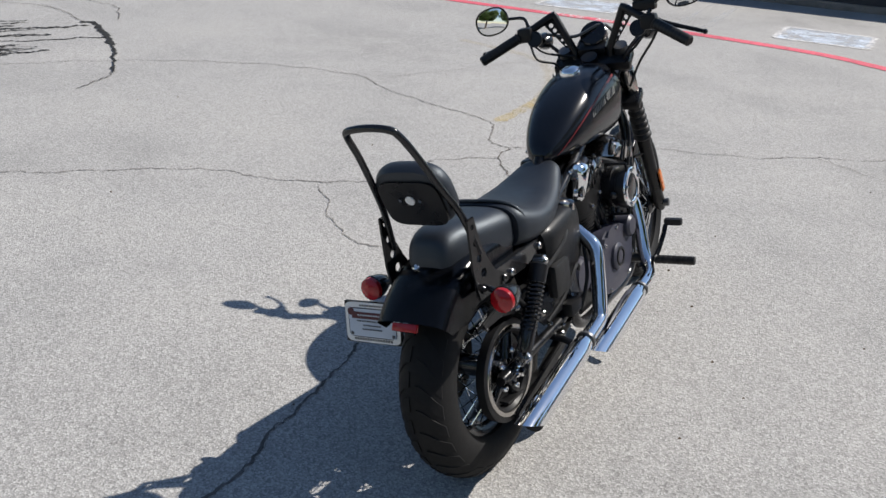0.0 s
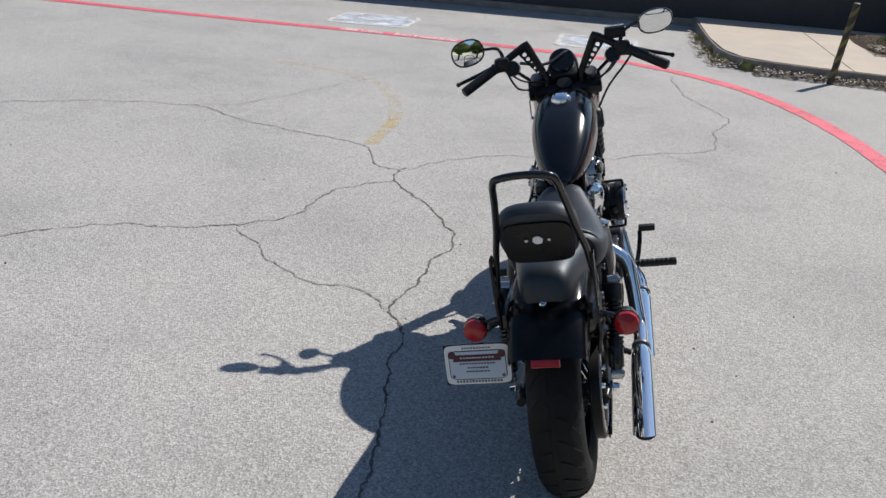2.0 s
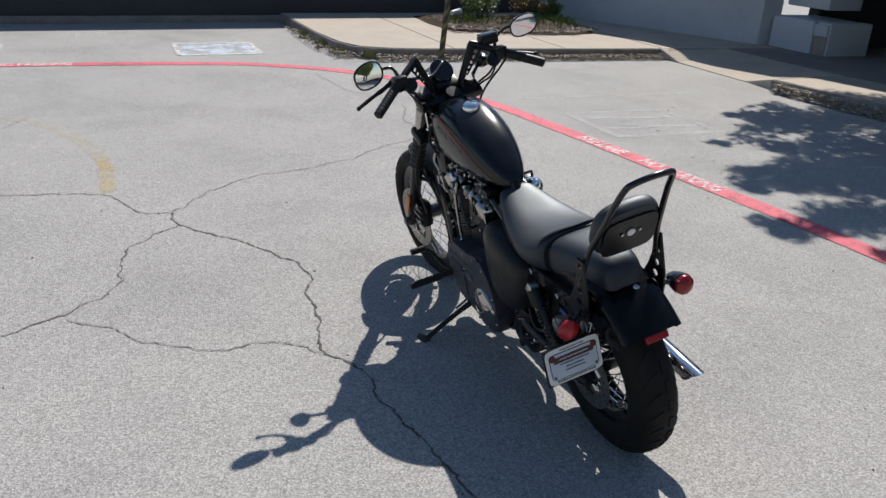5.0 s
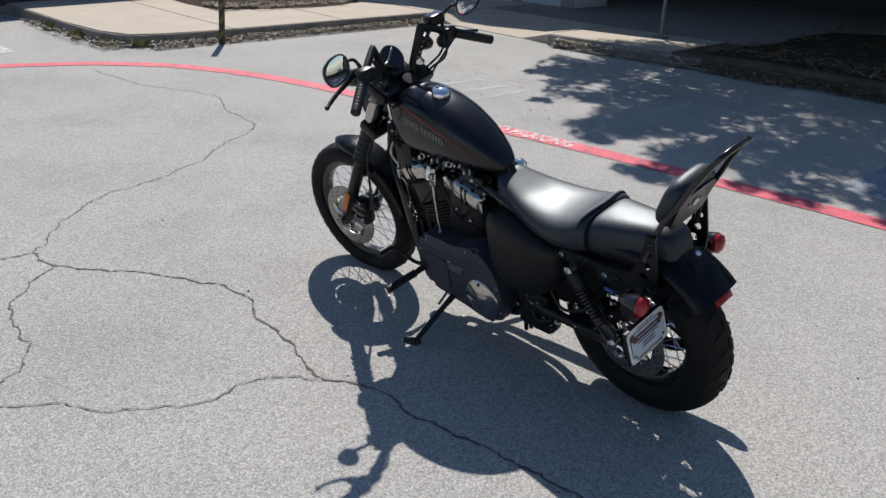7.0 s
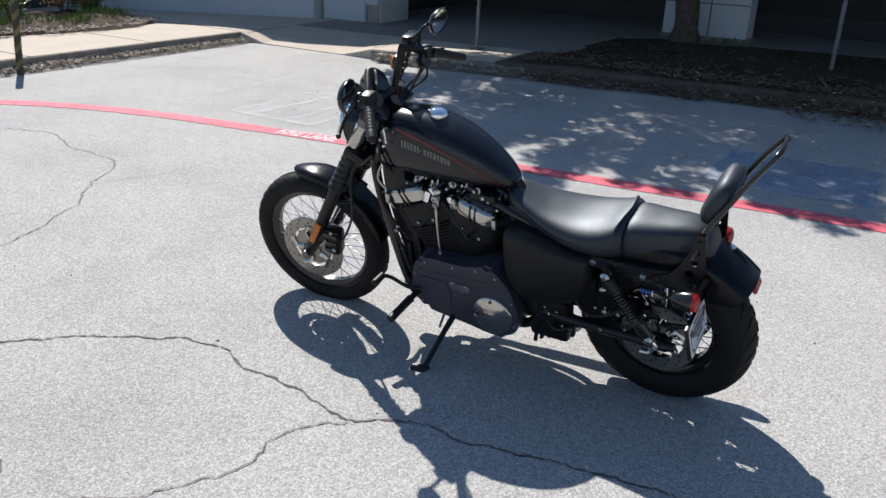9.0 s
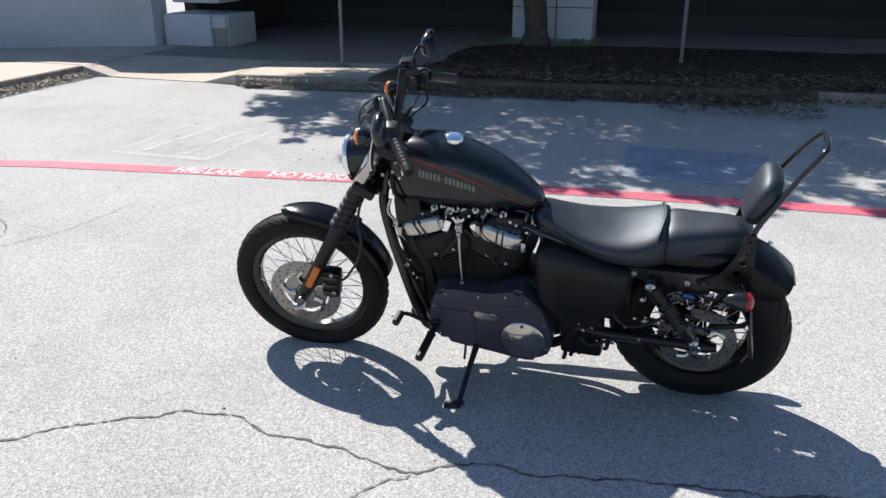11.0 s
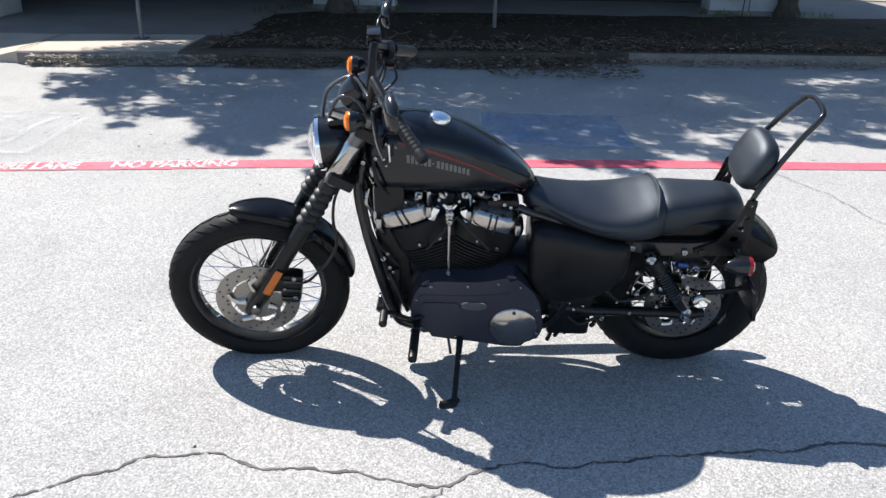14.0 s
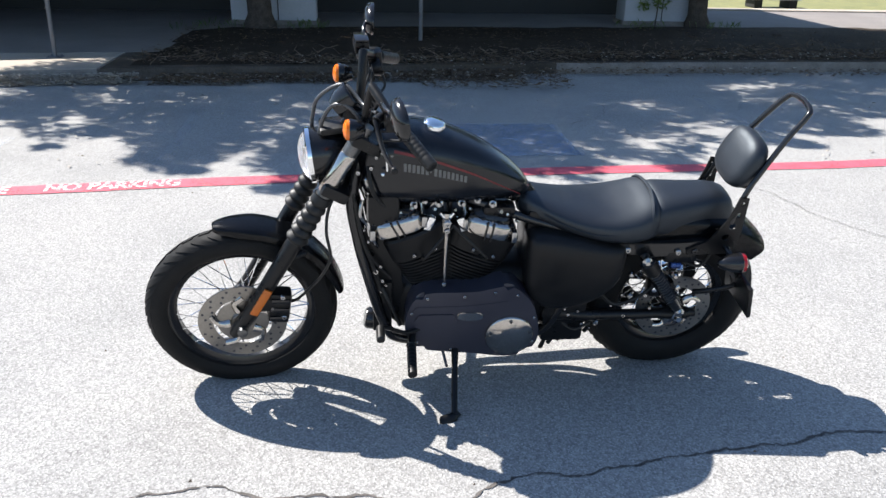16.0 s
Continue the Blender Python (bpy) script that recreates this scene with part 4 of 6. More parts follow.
part("housing", lathe([(-0.09, 0.02), (-0.085, 0.035), (0.07, 0.045), (0.09, 0.05), (0.09, 0.04), (0.075, 0.036)], (0, 0, 0.10), (1, 0, 0.1), 20), "enamel", spot)
part("stake", tube([(0, 0, -0.05), (0, 0, 0.08)], 0.009, 8), "grey_metal", spot)

# ---- the motorcycle: x to its right, y ahead, z up, then leant on its stand ----
LEAN, STEER = -14.0, 6.0
bike = thing("motorcycle", pose(0.055, 0, 0, 0, LEAN, 0), "black cruiser motorcycle with chrome exhausts leaning on its kickstand", "motorcycle")
REAR, FRONT = Vector((0, 0.066, 0.300)), Vector((0, 1.512, 0.304))
RAKE = Vector((0, -0.5, 0.8660))
HEAD = Vector((0, 1.10, 0.95))
steer = Matrix.Translation(HEAD) @ Matrix.Rotation(radians(3.2), 4, "Y") @ Matrix.Rotation(radians(STEER), 4, RAKE) @ Matrix.Translation(-HEAD)
AHEAD = Vector((0, 0.866, 0.5))


def P(name, bm, material, label="", parent=None, smooth=40):
    return part(name, bm, material, parent or bike, label, smooth)


def F(name, bm, material, label="", parent=None, smooth=40):
    """A part that turns with the fork."""
    return part(name, moved(bm, steer), material, parent or bike, label, smooth)


def bolt(c, axis, r=0.006, h=0.006):
    return lathe([(0, r), (h * 0.7, r), (h, r * 0.75), (h, r * 0.45), (h * 0.6, r * 0.4)], c, axis, 10)


def along(s, x=0.0, off=0.0):
    """A point on the fork: s metres up from the axle, off metres ahead of its line."""
    return FRONT + RAKE * s + AHEAD * off + Vector((x, 0, 0))


def tyre_profile(R, rim, w):
    """Closed outline of a tyre: along the axle, radius."""
    h = R - rim
    pts = []
    for k in range(25):
        a = math.pi * k / 24
        x = -w / 2 * math.cos(a)
        s = math.sin(a)
        pts.append((x * (1.0 if 0.1 < s else 0.93), rim + 0.010 + (h - 0.010) * s ** 0.62))
    pts.append((w * 0.36, rim - 0.004))
    pts.append((-w * 0.36, rim - 0.004))
    return pts


def rim_profile(rim, w):
    a = w / 2
    return [(-a, rim + 0.012), (-a + 0.006, rim + 0.014), (-a + 0.010, rim - 0.004), (-a * 0.4, rim - 0.022), (a * 0.4, rim - 0.022), (a - 0.010, rim - 0.004), (a - 0.006, rim + 0.014), (a, rim + 0.012),
            (a - 0.002, rim - 0.008), (a * 0.45, rim - 0.030), (-a * 0.45, rim - 0.030), (-a + 0.002, rim - 0.008)]


def wheel(name, c, R, rim, w, rim_w, hub_w, tread, m, label):
    """Rim with tyre, hub and crossed wire spokes as its pieces."""
    c = Vector(c)
    whole = part(name, moved(lathe(rim_profile(rim, rim_w), c, seg=72, closed=True), m), "gloss", bike, label)
    part("tyre", moved(lathe(tyre_profile(R, rim, w), c, seg=96, closed=True), m), "rubber", whole, "black road tyre")
    prof = [(-hub_w / 2 - 0.012, 0.018), (-hub_w / 2 - 0.01, 0.034), (-hub_w / 2, 0.046), (-hub_w / 2 + 0.012, 0.046), (-hub_w / 2 + 0.02, 0.030), (hub_w / 2 - 0.02, 0.030), (hub_w / 2 - 0.012, 0.046), (hub_w / 2, 0.046), (hub_w / 2 + 0.01, 0.034), (hub_w / 2 + 0.012, 0.018)]
    part("hub", moved(lathe(prof, c, seg=40), m), "gloss", whole)
    part("axle", moved(lathe([(-hub_w / 2 - 0.06, 0.008), (-hub_w / 2 - 0.055, 0.012), (hub_w / 2 + 0.055, 0.012), (hub_w / 2 + 0.06, 0.008)], c, seg=16), m), "steel_dark", whole)
    # tread: slanted rubber bars on the crown
    bm = bmesh.new()
    for k in range(tread):
        for side in (-1, 1):
            th = 2 * math.pi * (k + (0.5 if side > 0 else 0)) / tread
            rows = []
            for j in range(5):
                f = j / 4
                x = side * w * (0.06 + 0.38 * f)
                rr = rim + 0.010 + (R - rim - 0.010) * max(0.0, 1 - (2 * x / w) ** 2) ** 0.31
                t0 = th + 0.20 * f * f
                ring = []
                for dt in (0.0, 0.62):
                    t = t0 + dt * 2 * math.pi / tread
                    ring.append((c + Vector((x, (rr + 0.0035) * math.cos(t), (rr + 0.0035) * math.sin(t))), c + Vector((x * 0.99, (rr - 0.004) * math.cos(t), (rr - 0.004) * math.sin(t)))))
                rows.append([ring[0][1], ring[0][0], ring[1][0], ring[1][1]])
            skin(bm, rows)
    part("tread", moved(bm, m), "rubber", whole)
    # spokes: one mesh, laced
    n = 20
    for side in (-1, 1):
        for k in range(n):
            a = 2 * math.pi * (k + (0.25 if side > 0 else 0)) / n
            b = a + (0.42 if k % 2 else -0.42)
            p = c + Vector((side * (hub_w / 2 - 0.006), 0.043 * math.cos(b), 0.043 * math.sin(b)))
            q = c + Vector((side * 0.012, (rim - 0.024) * math.cos(a), (rim - 0.024) * math.sin(a)))
            ob = new("spoke", SPOKE)
            ob.parent = whole
            way = q - p
            turn = way.to_track_quat("Z", "Y").to_matrix().to_4x4()
            ob.matrix_local = m @ Matrix.Translation(p) @ turn @ Matrix.Diagonal((1, 1, way.length, 1))
    return whole


SPOKE = mesh_of("spoke", tube([(0, 0, 0), (0, 0, 1)], 0.0019, 6), "chrome")


def disc(c, r, x, m, parent, material="disc"):
    """A drilled brake rotor with a dark carrier."""
    c = Vector(c) + Vector((x, 0, 0))
    ro = part("brake_disc", moved(lathe([(-0.0025, r), (0.0025, r), (0.0025, r * 0.66), (-0.0025, r * 0.66)], c, seg=64, closed=True), m), "disc", parent, "drilled steel brake disc")
    return ro


front_wheel = wheel("front_wheel", FRONT, 0.304, 0.238, 0.100, 0.056, 0.13, 34, steer, "black spoked front wheel")
rear_wheel = wheel("rear_wheel", REAR, 0.299, 0.190, 0.146, 0.082, 0.15, 30, Matrix(), "black spoked rear wheel")


def drilled(c, r, x, m, parent):
    disc(c, r, x, m, parent)
    c = Vector(c) + Vector((x, 0, 0))
    for k in range(5):
        a = 2 * math.pi * k / 5
        way = Vector((0, math.cos(a), math.sin(a)))
        tip = Vector((0, math.cos(a + 0.35), math.sin(a + 0.35)))
        part("carrier_arm", moved(tube([c + way * 0.04, c + way * 0.075, c + tip * (r * 0.72)], [0.016, 0.012, 0.013], 8, smooth=3, flat=0.45), m), "alloy", parent)
    # ink-dark dots on the disc face stand in for shaded drill holes
    hole = mesh_of("hole_dot", lathe([(-0.0032, 0.0045), (0.0032, 0.0045)], seg=10), "ink")
    for k in range(40):
        a = 2 * math.pi * k / 40
        rr = r * (0.73, 0.83, 0.92)[k % 3]
        ob = new("hole_dot", hole)
        ob.parent = parent
        ob.matrix_local = m @ Matrix.Translation(c + Vector((0, rr * math.cos(a), rr * math.sin(a))))


drilled(FRONT, 0.140, -0.075, steer, front_wheel)
drilled(REAR, 0.130, -0.085, Matrix(), rear_wheel)
# belt pulley on the right of the rear wheel
pulley = part("pulley", lathe([(-0.014, 0.134), (-0.012, 0.140), (0.012, 0.140), (0.014, 0.134), (0.014, 0.108), (0.006, 0.100), (-0.006, 0.100), (-0.014, 0.108)], REAR + Vector((0.098, 0, 0)), seg=64, closed=True), "engine", rear_wheel, "black toothed belt pulley")
part("pulley_lip", lathe([(0.0135, 0.112), (0.0165, 0.113), (0.0165, 0.124), (0.0135, 0.125)], REAR + Vector((0.098, 0, 0)), seg=64, closed=True), "alloy", rear_wheel, "polished pulley face")
for k in range(5):
    a = 2 * math.pi * k / 5
    w = Vector((0, math.cos(a), math.sin(a)))
    part("pulley_arm", tube([REAR + Vector((0.098, 0, 0)) + w * 0.03, REAR + Vector((0.098, 0, 0)) + w * 0.105], [0.02, 0.014], 8, flat=0.4), "gloss", rear_wheel)
    part("pulley_bolt", bolt(REAR + Vector((0.108, 0, 0)) + w * 0.055, (1, 0, 0), 0.009, 0.012), "chrome", rear_wheel)

# ---- fork and front end ----
for s in (-1, 1):
    x = 0.098 * s
    leg = F("fork_slider", tube([along(-0.045, x, 0.012), along(-0.02, x, 0.006), along(0.05, x), along(0.36, x), along(0.375, x)], [0.015, 0.024, 0.0245, 0.0255, 0.022], 20), "satin", "satin black lower fork leg")
    prof = []
    for k in range(6):
        h = 0.365 + 0.029 * k
        prof += [(h, 0.0255 - 0.0005 * k), (h + 0.007, 0.0325 - 0.0008 * k), (h + 0.0145, 0.0355 - 0.0010 * k), (h + 0.022, 0.0325 - 0.0008 * k)]
    prof.append((0.545, 0.028))
    gaiter = F("gaiter", lathe(prof, FRONT + Vector((x, 0, 0)), RAKE, 24), "soft_rubber", "ribbed rubber fork gaiter")
    F("fork_tube", tube([along(0.54, x), along(0.80, x)], 0.0235, 20), "steel_dark", "bare metal upper fork tube")
    F("fork_cover", tube([along(0.56, x), along(0.565, x), along(0.695, x), along(0.70, x)], [0.024, 0.0265, 0.0265, 0.024], 20), "alloy", "bright metal fork cover")
    F("axle_cap", lathe([(-0.012, 0.012), (-0.01, 0.016), (0.01, 0.016), (0.012, 0.012)], along(0, x * 1.3, 0.0), (1, 0, 0), 16), "steel_dark")
    refl = F("reflector", block((0, 0, 0), (0.008, 0.026, 0.105), 0.003, Matrix.Rotation(radians(30), 4, "X")), "amber_reflector", "amber reflector strip")
    refl.matrix_local = Matrix.Translation(steer @ along(0.130, x + 0.031 * s) - steer @ Vector((0, 0, 0)))
# caliper on the left leg, behind it
cal = F("brake_caliper", block((-0.084, FRONT.y - 0.120, FRONT.z + 0.066), (0.056, 0.070, 0.116), 0.016, Matrix.Rotation(radians(8), 4, "X")), "satin", "black front brake caliper")
for dz in (-0.034, 0.0, 0.034):
    F("caliper_rib", block((-0.113, FRONT.y - 0.120 - 0.14 * dz, FRONT.z + 0.066 + dz), (0.010, 0.058, 0.016), 0.004, Matrix.Rotation(radians(8), 4, "X")), "gloss", "", cal)
F("caliper_ear", block((-0.104, FRONT.y - 0.082, FRONT.z + 0.085), (0.016, 0.07, 0.05), 0.008), "satin", "", cal)
for dz in (0.036, 0.116):
    F("caliper_bolt", bolt((-0.112, FRONT.y - 0.132, FRONT.z + dz), (-1, 0, 0), 0.0085, 0.008), "bright_steel", "", cal)
F("caliper_pin", bolt((-0.112, FRONT.y - 0.098, FRONT.z + 0.076), (-1, 0, 0), 0.006, 0.008), "bright_steel", "", cal)
F("carrier_hub", lathe([(-0.012, 0.018), (-0.011, 0.034), (-0.003, 0.038), (-0.002, 0.082), (0.002, 0.084), (0.004, 0.018)], FRONT + Vector((-0.070, 0, 0)), seg=36), "disc", "machined disc carrier", front_wheel)
for s, z, r in ((0.575, 0.030, 0.030), (0.755, 0.032, 0.032)):
    bm = block((0, 0, 0), (0.27, 0.085, 0.038), 0.012, Matrix.Rotation(radians(30), 4, "X"))
    F("triple_clamp", moved(bm, Matrix.Translation(along(s) - AHEAD * 0.02)), "satin")
F("steering_stem", tube([along(0.52, 0, -0.05), along(0.80, 0, -0.05)], 0.028, 20), "satin")

# front fender: a curved shell over the tyre
def fender(c, R, half, a0, a1, drop, name, material, m, label, shoulder=0.42):
    bm = bmesh.new()
    rows = []
    n = 30
    for i in range(n + 1):
        a = a0 + (a1 - a0) * i / n
        end = min(1.0, min(i, n - i) / 6 + 0.35)
        wide = half * (0.30 + 0.70 * min(1.0, i / 7) ** 0.5)
        ring = []
        for k in range(23):
            u = -1 + 2 * k / 22
            phi = min(1.0, abs(u) / 0.82) * math.pi / 2
            r = R - shoulder * half * (1 - math.cos(phi) ** 0.75) - drop * max(0.0, abs(u) - 0.82) / 0.18 * end
            x = wide * math.sin(phi) ** 0.88 * math.copysign(1, u)
            ring.append(Vector(c) + Vector((x, r * math.cos(a), r * math.sin(a))))
        rows.append(ring)
    V = [[bm.verts.new(p) for p in ring] for ring in rows]
    for i in range(n):
        for k in range(22):
            bm.faces.new((V[i][k], V[i][k + 1], V[i + 1][k + 1], V[i + 1][k]))
    bmesh.ops.solidify(bm, geom=bm.faces[:], thickness=0.004)
    return part(name, moved(bm, m), material, bike, label)


fender(FRONT, 0.338, 0.060, radians(79), radians(167), 0.014, "front_fender", "denim", steer, "satin black front fender", 0.26)
for s in (-1, 1):
    F("fender_bracket", tube([along(0.30, 0.09 * s, -0.02), along(0.32, 0.064 * s, -0.06)], 0.010, 8, flat=0.5), "satin")

# headlight
hl = Vector((0, 1.205, 0.865))
hway = Vector((0, 1.0, -0.10)).normalized()
shell = F("headlight", lathe([(-0.075, 0.004), (-0.07, 0.028), (-0.045, 0.055), (-0.01, 0.072), (0.035, 0.079), (0.06, 0.080), (0.066, 0.074)], hl, hway, 40), "gloss", "gloss black headlight shell")
F("bezel", lathe([(0.056, 0.078), (0.058, 0.0845), (0.070, 0.0845), (0.074, 0.078), (0.070, 0.074)], hl, hway, 40, closed=True), "chrome", "", shell)
F("reflector_bowl", lathe([(0.0, 0.012), (0.02, 0.045), (0.05, 0.070), (0.066, 0.0745)], hl, hway, 40), "chrome", "", shell)
lens = F("lens", lathe([(0.070, 0.0755), (0.086, 0.060), (0.097, 0.032), (0.100, 0.004)], hl, hway, 40), "lens_glass", "", shell)
lens.visible_shadow = False
F("headlight_visor", block((0, 1.180, 0.953), (0.085, 0.12, 0.022), 0.009, Matrix.Rotation(radians(-6), 4, "X")), "satin")
F("headlight_bracket", tube([hl + Vector((0, -0.02, 0.07)), (0, 1.15, 0.975), (0, 1.12, 0.985)], 0.014, 10, smooth=3), "satin")

# speedometer
gc = Vector((0.0, 1.150, 1.035))
gway = Vector((0, -0.78, 0.62)).normalized()
gauge = F("speedometer", lathe([(-0.055, 0.012), (-0.05, 0.032), (-0.02, 0.044), (0.012, 0.0475), (0.016, 0.044)], gc, gway, 36), "gloss", "black speedometer pod")
F("dial", lathe([(0.008, 0.043), (0.0085, 0.002)], gc, gway, 36), "dial", "dark blue dial", gauge)
F("glass", lathe([(0.0135, 0.0445), (0.015, 0.030), (0.016, 0.003)], gc, gway, 36), "glass", "", gauge)
F("gauge_mount", block((0, 1.135, 0.995), (0.10, 0.075, 0.035), 0.012, Matrix.Rotation(radians(28), 4, "X")), "satin")

# handlebar: two risers angled out with drilled gussets, then swept-back ends
for s in (-1, 1):
    base, corner_, mid, end = Vector((0.062 * s, 1.115, 0.985)), Vector((0.122 * s, 1.098, 1.122)), Vector((0.215 * s, 1.055, 1.072)), Vector((0.352 * s, 0.973, 1.004))
    bar = F("handlebar", tube([base - Vector((0, 0, 0.03)), base, corner_ - (corner_ - base) * 0.06, corner_, corner_.lerp(mid, 0.08), mid, end], 0.0135, 14), "satin", "satin black handlebar")
    # gusset plate inside the bend, drilled along the riser
    down, out = (base - corner_).normalized(), (mid - corner_).normalized()
    across = (out - down * out.dot(down)).normalized()
    rows = [(corner_ + down * (0.016 + 0.021 * k) + across * 0.008, corner_ + down * (0.016 + 0.021 * k) + across * (0.044 - 0.0052 * k)) for k in range(6)]
    bm = drilled_strip(rows, (0.0082, 0.0074, 0.0064, 0.0052, 0.0042), (0, 1, 0.1), 0.007)
    tri = [corner_ + across * 0.004, corner_ + down * 0.016 + across * 0.008, corner_ + down * 0.016 + across * 0.044, corner_.lerp(mid, 0.72)]
    a, b = ([bm.verts.new(p + Vector((0, d, 0))) for p in tri] for d in (0.0036, -0.0036))
    bm.faces.new(a)
    bm.faces.new(b[::-1])
    for k in range(4):
        bm.faces.new((a[k], a[(k + 1) % 4], b[(k + 1) % 4], b[k]))
    F("gusset", bm, "satin", "flat drilled gusset plate", bar, 0)
    g0 = mid.lerp(end, 0.16)
    way = (end - mid).normalized()
    L = (end - g0).length
    prof = [(0, 0.019), (0.004, 0.021)]
    for k in range(9):
        h = 0.008 + (L - 0.02) * k / 9
        prof += [(h, 0.0172), (h + 0.002, 0.0178), (h + L / 9 - 0.004, 0.0178)]
    prof += [(L + 0.004, 0.0175), (L + 0.008, 0.013), (L + 0.008, 0.002)]
    F("grip", lathe(prof, g0, way, 16), "soft_rubber", "black rubber grip")
    box = F("switch_housing", block((0, 0, 0), (0.055, 0.046, 0.052), 0.014), "satin")
    box.matrix_local = Matrix.Translation(steer @ (mid + Vector((0.0, 0, -0.004))) - steer @ Vector()) @ Matrix.Identity(4)
    res = Vector((0.175 * s, 1.082, 1.102))
    if s > 0:
        tank_ = F("master_cylinder", block(res + Vector((0.02, 0.015, 0.016)), (0.075, 0.045, 0.035), 0.008), "satin")
        F("reservoir_lid", block(res + Vector((0.02, 0.015, 0.037)), (0.070, 0.042, 0.008), 0.003), "gloss", "", tank_)
    perch = F("lever_perch", tube([mid + Vector((-0.02 * s, 0, 0)), mid + Vector((-0.01 * s, 0.03, 0.002)), mid + Vector((0.01 * s, 0.045, 0))], 0.013, 10, smooth=3), "satin")
    tip = Vector((0.387 * s, 1.073, 1.015))
    F("lever", tube([mid + Vector((0.005 * s, 0.045, 0)), (0.262 * s, 1.098, 1.052), (0.33 * s, 1.090, 1.031), tip], [0.010, 0.009, 0.0075, 0.007], 10, smooth=5, flat=0.7), "satin", "black hand lever")
    F("lever_bulb", lathe([(-0.008, 0.003), (-0.004, 0.0085), (0.004, 0.0085), (0.008, 0.003)], tip, (1, 0, 0), 12), "satin")
    # horn-shaped control cup under the bar
    F("switch_cup", lathe([(-0.018, 0.008), (-0.016, 0.022), (0.006, 0.028), (0.012, 0.026), (0.012, 0.004)], mid + Vector((-0.035 * s, -0.006, -0.022)), (0, -0.85, 0.25), 20), "satin")
    # mirror
    mc = Vector((0.333 * s, 1.05, 1.146 if s > 0 else 1.128))
    F("mirror_stem", tube([mid + Vector((-0.005 * s, 0.02, 0.018)), mid + Vector((0.012 * s, 0.03, 0.05)), mc + Vector((-0.06 * s, 0.03, 0.0)), mc + Vector((-0.02 * s, 0.014, 0))], [0.007, 0.006, 0.0055, 0.007], 10, smooth=5), "gloss")
    face = Vector((0.15 if s < 0 else -0.10, -1.0, 0.055 if s < 0 else -0.05)).normalized()
    u = Vector((1, 0, 0)) - face * face.x
    u = (u.normalized() + Vector((0, 0, 0.16 if s > 0 else 0.20))).normalized()
    v = face.cross(u).normalized()
    tall = 1.0 if s > 0 else 1.14
    ring = lambda d, a, b: oval(mc + face * d, u, v, a, b * tall, 2.35, 36)
    bm = bmesh.new()
    skin(bm, [ring(-0.026, 0.012, 0.008), ring(-0.022, 0.035, 0.024), ring(-0.012, 0.055, 0.038), ring(0.002, 0.0615, 0.0425), ring(0.006, 0.0605, 0.0415), ring(0.006, 0.0555, 0.0375), ring(0.003, 0.0555, 0.0375)], cap=True)
    mirror_ = F("mirror", bm, "gloss", "black oval rear-view mirror")
    bm = bmesh.new()
    skin(bm, [ring(0.0032, 0.0553, 0.0373)] + [ring(0.0035 + 0.0022 * (1 - q * q), 0.0553 * q, 0.0373 * q) for q in (1.0, 0.85, 0.7, 0.55, 0.4, 0.25, 0.1, 0.02)])
    F("mirror_glass", bm, "mirror", "convex mirror glass", mirror_, 70)
    # front turn signal
    sc = Vector((0.186 * s, 1.165, 1.030))
    st = F("signal_stem", tube([along(0.765, 0.10 * s, -0.005), sc + Vector((-0.02 * s, -0.005, -0.018)), sc + Vector((0, -0.004, -0.012))], 0.007, 8, smooth=3), "gloss")
    sig = F("turn_signal", lathe([(-0.042, 0.004), (-0.038, 0.018), (-0.02, 0.027), (0.0, 0.031), (0.004, 0.029)], sc, (0, 1, 0.05), 24), "gloss", "black bullet turn signal")
    F("lens", lathe([(0.002, 0.0285), (0.012, 0.027), (0.018, 0.016), (0.020, 0.002)], sc, (0, 1, 0.05), 24), "amber_lens", "amber lens", sig)

# control cables
cables = [
    [(-0.21, 1.05, 1.06), (-0.16, 1.04, 1.01), (-0.11, 1.08, 0.985), (-0.06, 1.10, 0.975)],
    [(-0.205, 1.055, 1.05), (-0.17, 1.02, 0.985), (-0.12, 1.07, 0.955), (-0.10, 1.08, 0.90), (-0.085, 1.05, 0.78)],
    [(0.20, 1.05, 1.05), (0.155, 1.03, 1.00), (0.12, 1.08, 0.96), (0.09, 1.10, 0.90), (0.07, 1.04, 0.80)],
    [(0.21, 1.06, 1.05), (0.17, 1.07, 1.00), (0.13, 1.10, 0.965), (0.10, 1.12, 0.93)],
    [(0.245, 1.05, 1.045), (0.215, 1.075, 1.0), (0.16, 1.11, 0.93), (0.118, 1.13, 0.85)],
]
for c in ([(-0.06, 1.236, 0.770), (-0.04, 1.243, 0.860), (-0.03, 1.236, 0.950), (-0.03, 1.210, 1.012), (-0.04, 1.176, 1.034), (-0.05, 1.146, 1.024), (-0.06, 1.119, 0.990), (-0.06, 1.09, 0.94)],
          [(0.05, 1.24, 0.82), (0.04, 1.262, 0.916), (0.04, 1.257, 0.970), (0.04, 1.243, 1.012), (0.03, 1.200, 1.052), (0.01, 1.157, 1.066), (-0.06, 1.11, 1.04), (-0.15, 1.075, 1.06)]):
    F("brake_hose", tube([steer.inverted() @ Vector(p) for p in c], 0.0058, 10, smooth=8), "hose_grey", "grey sheathed cable")
for c in cables:
    F("cable", tube(c, 0.0042, 8, smooth=8), "soft_rubber")

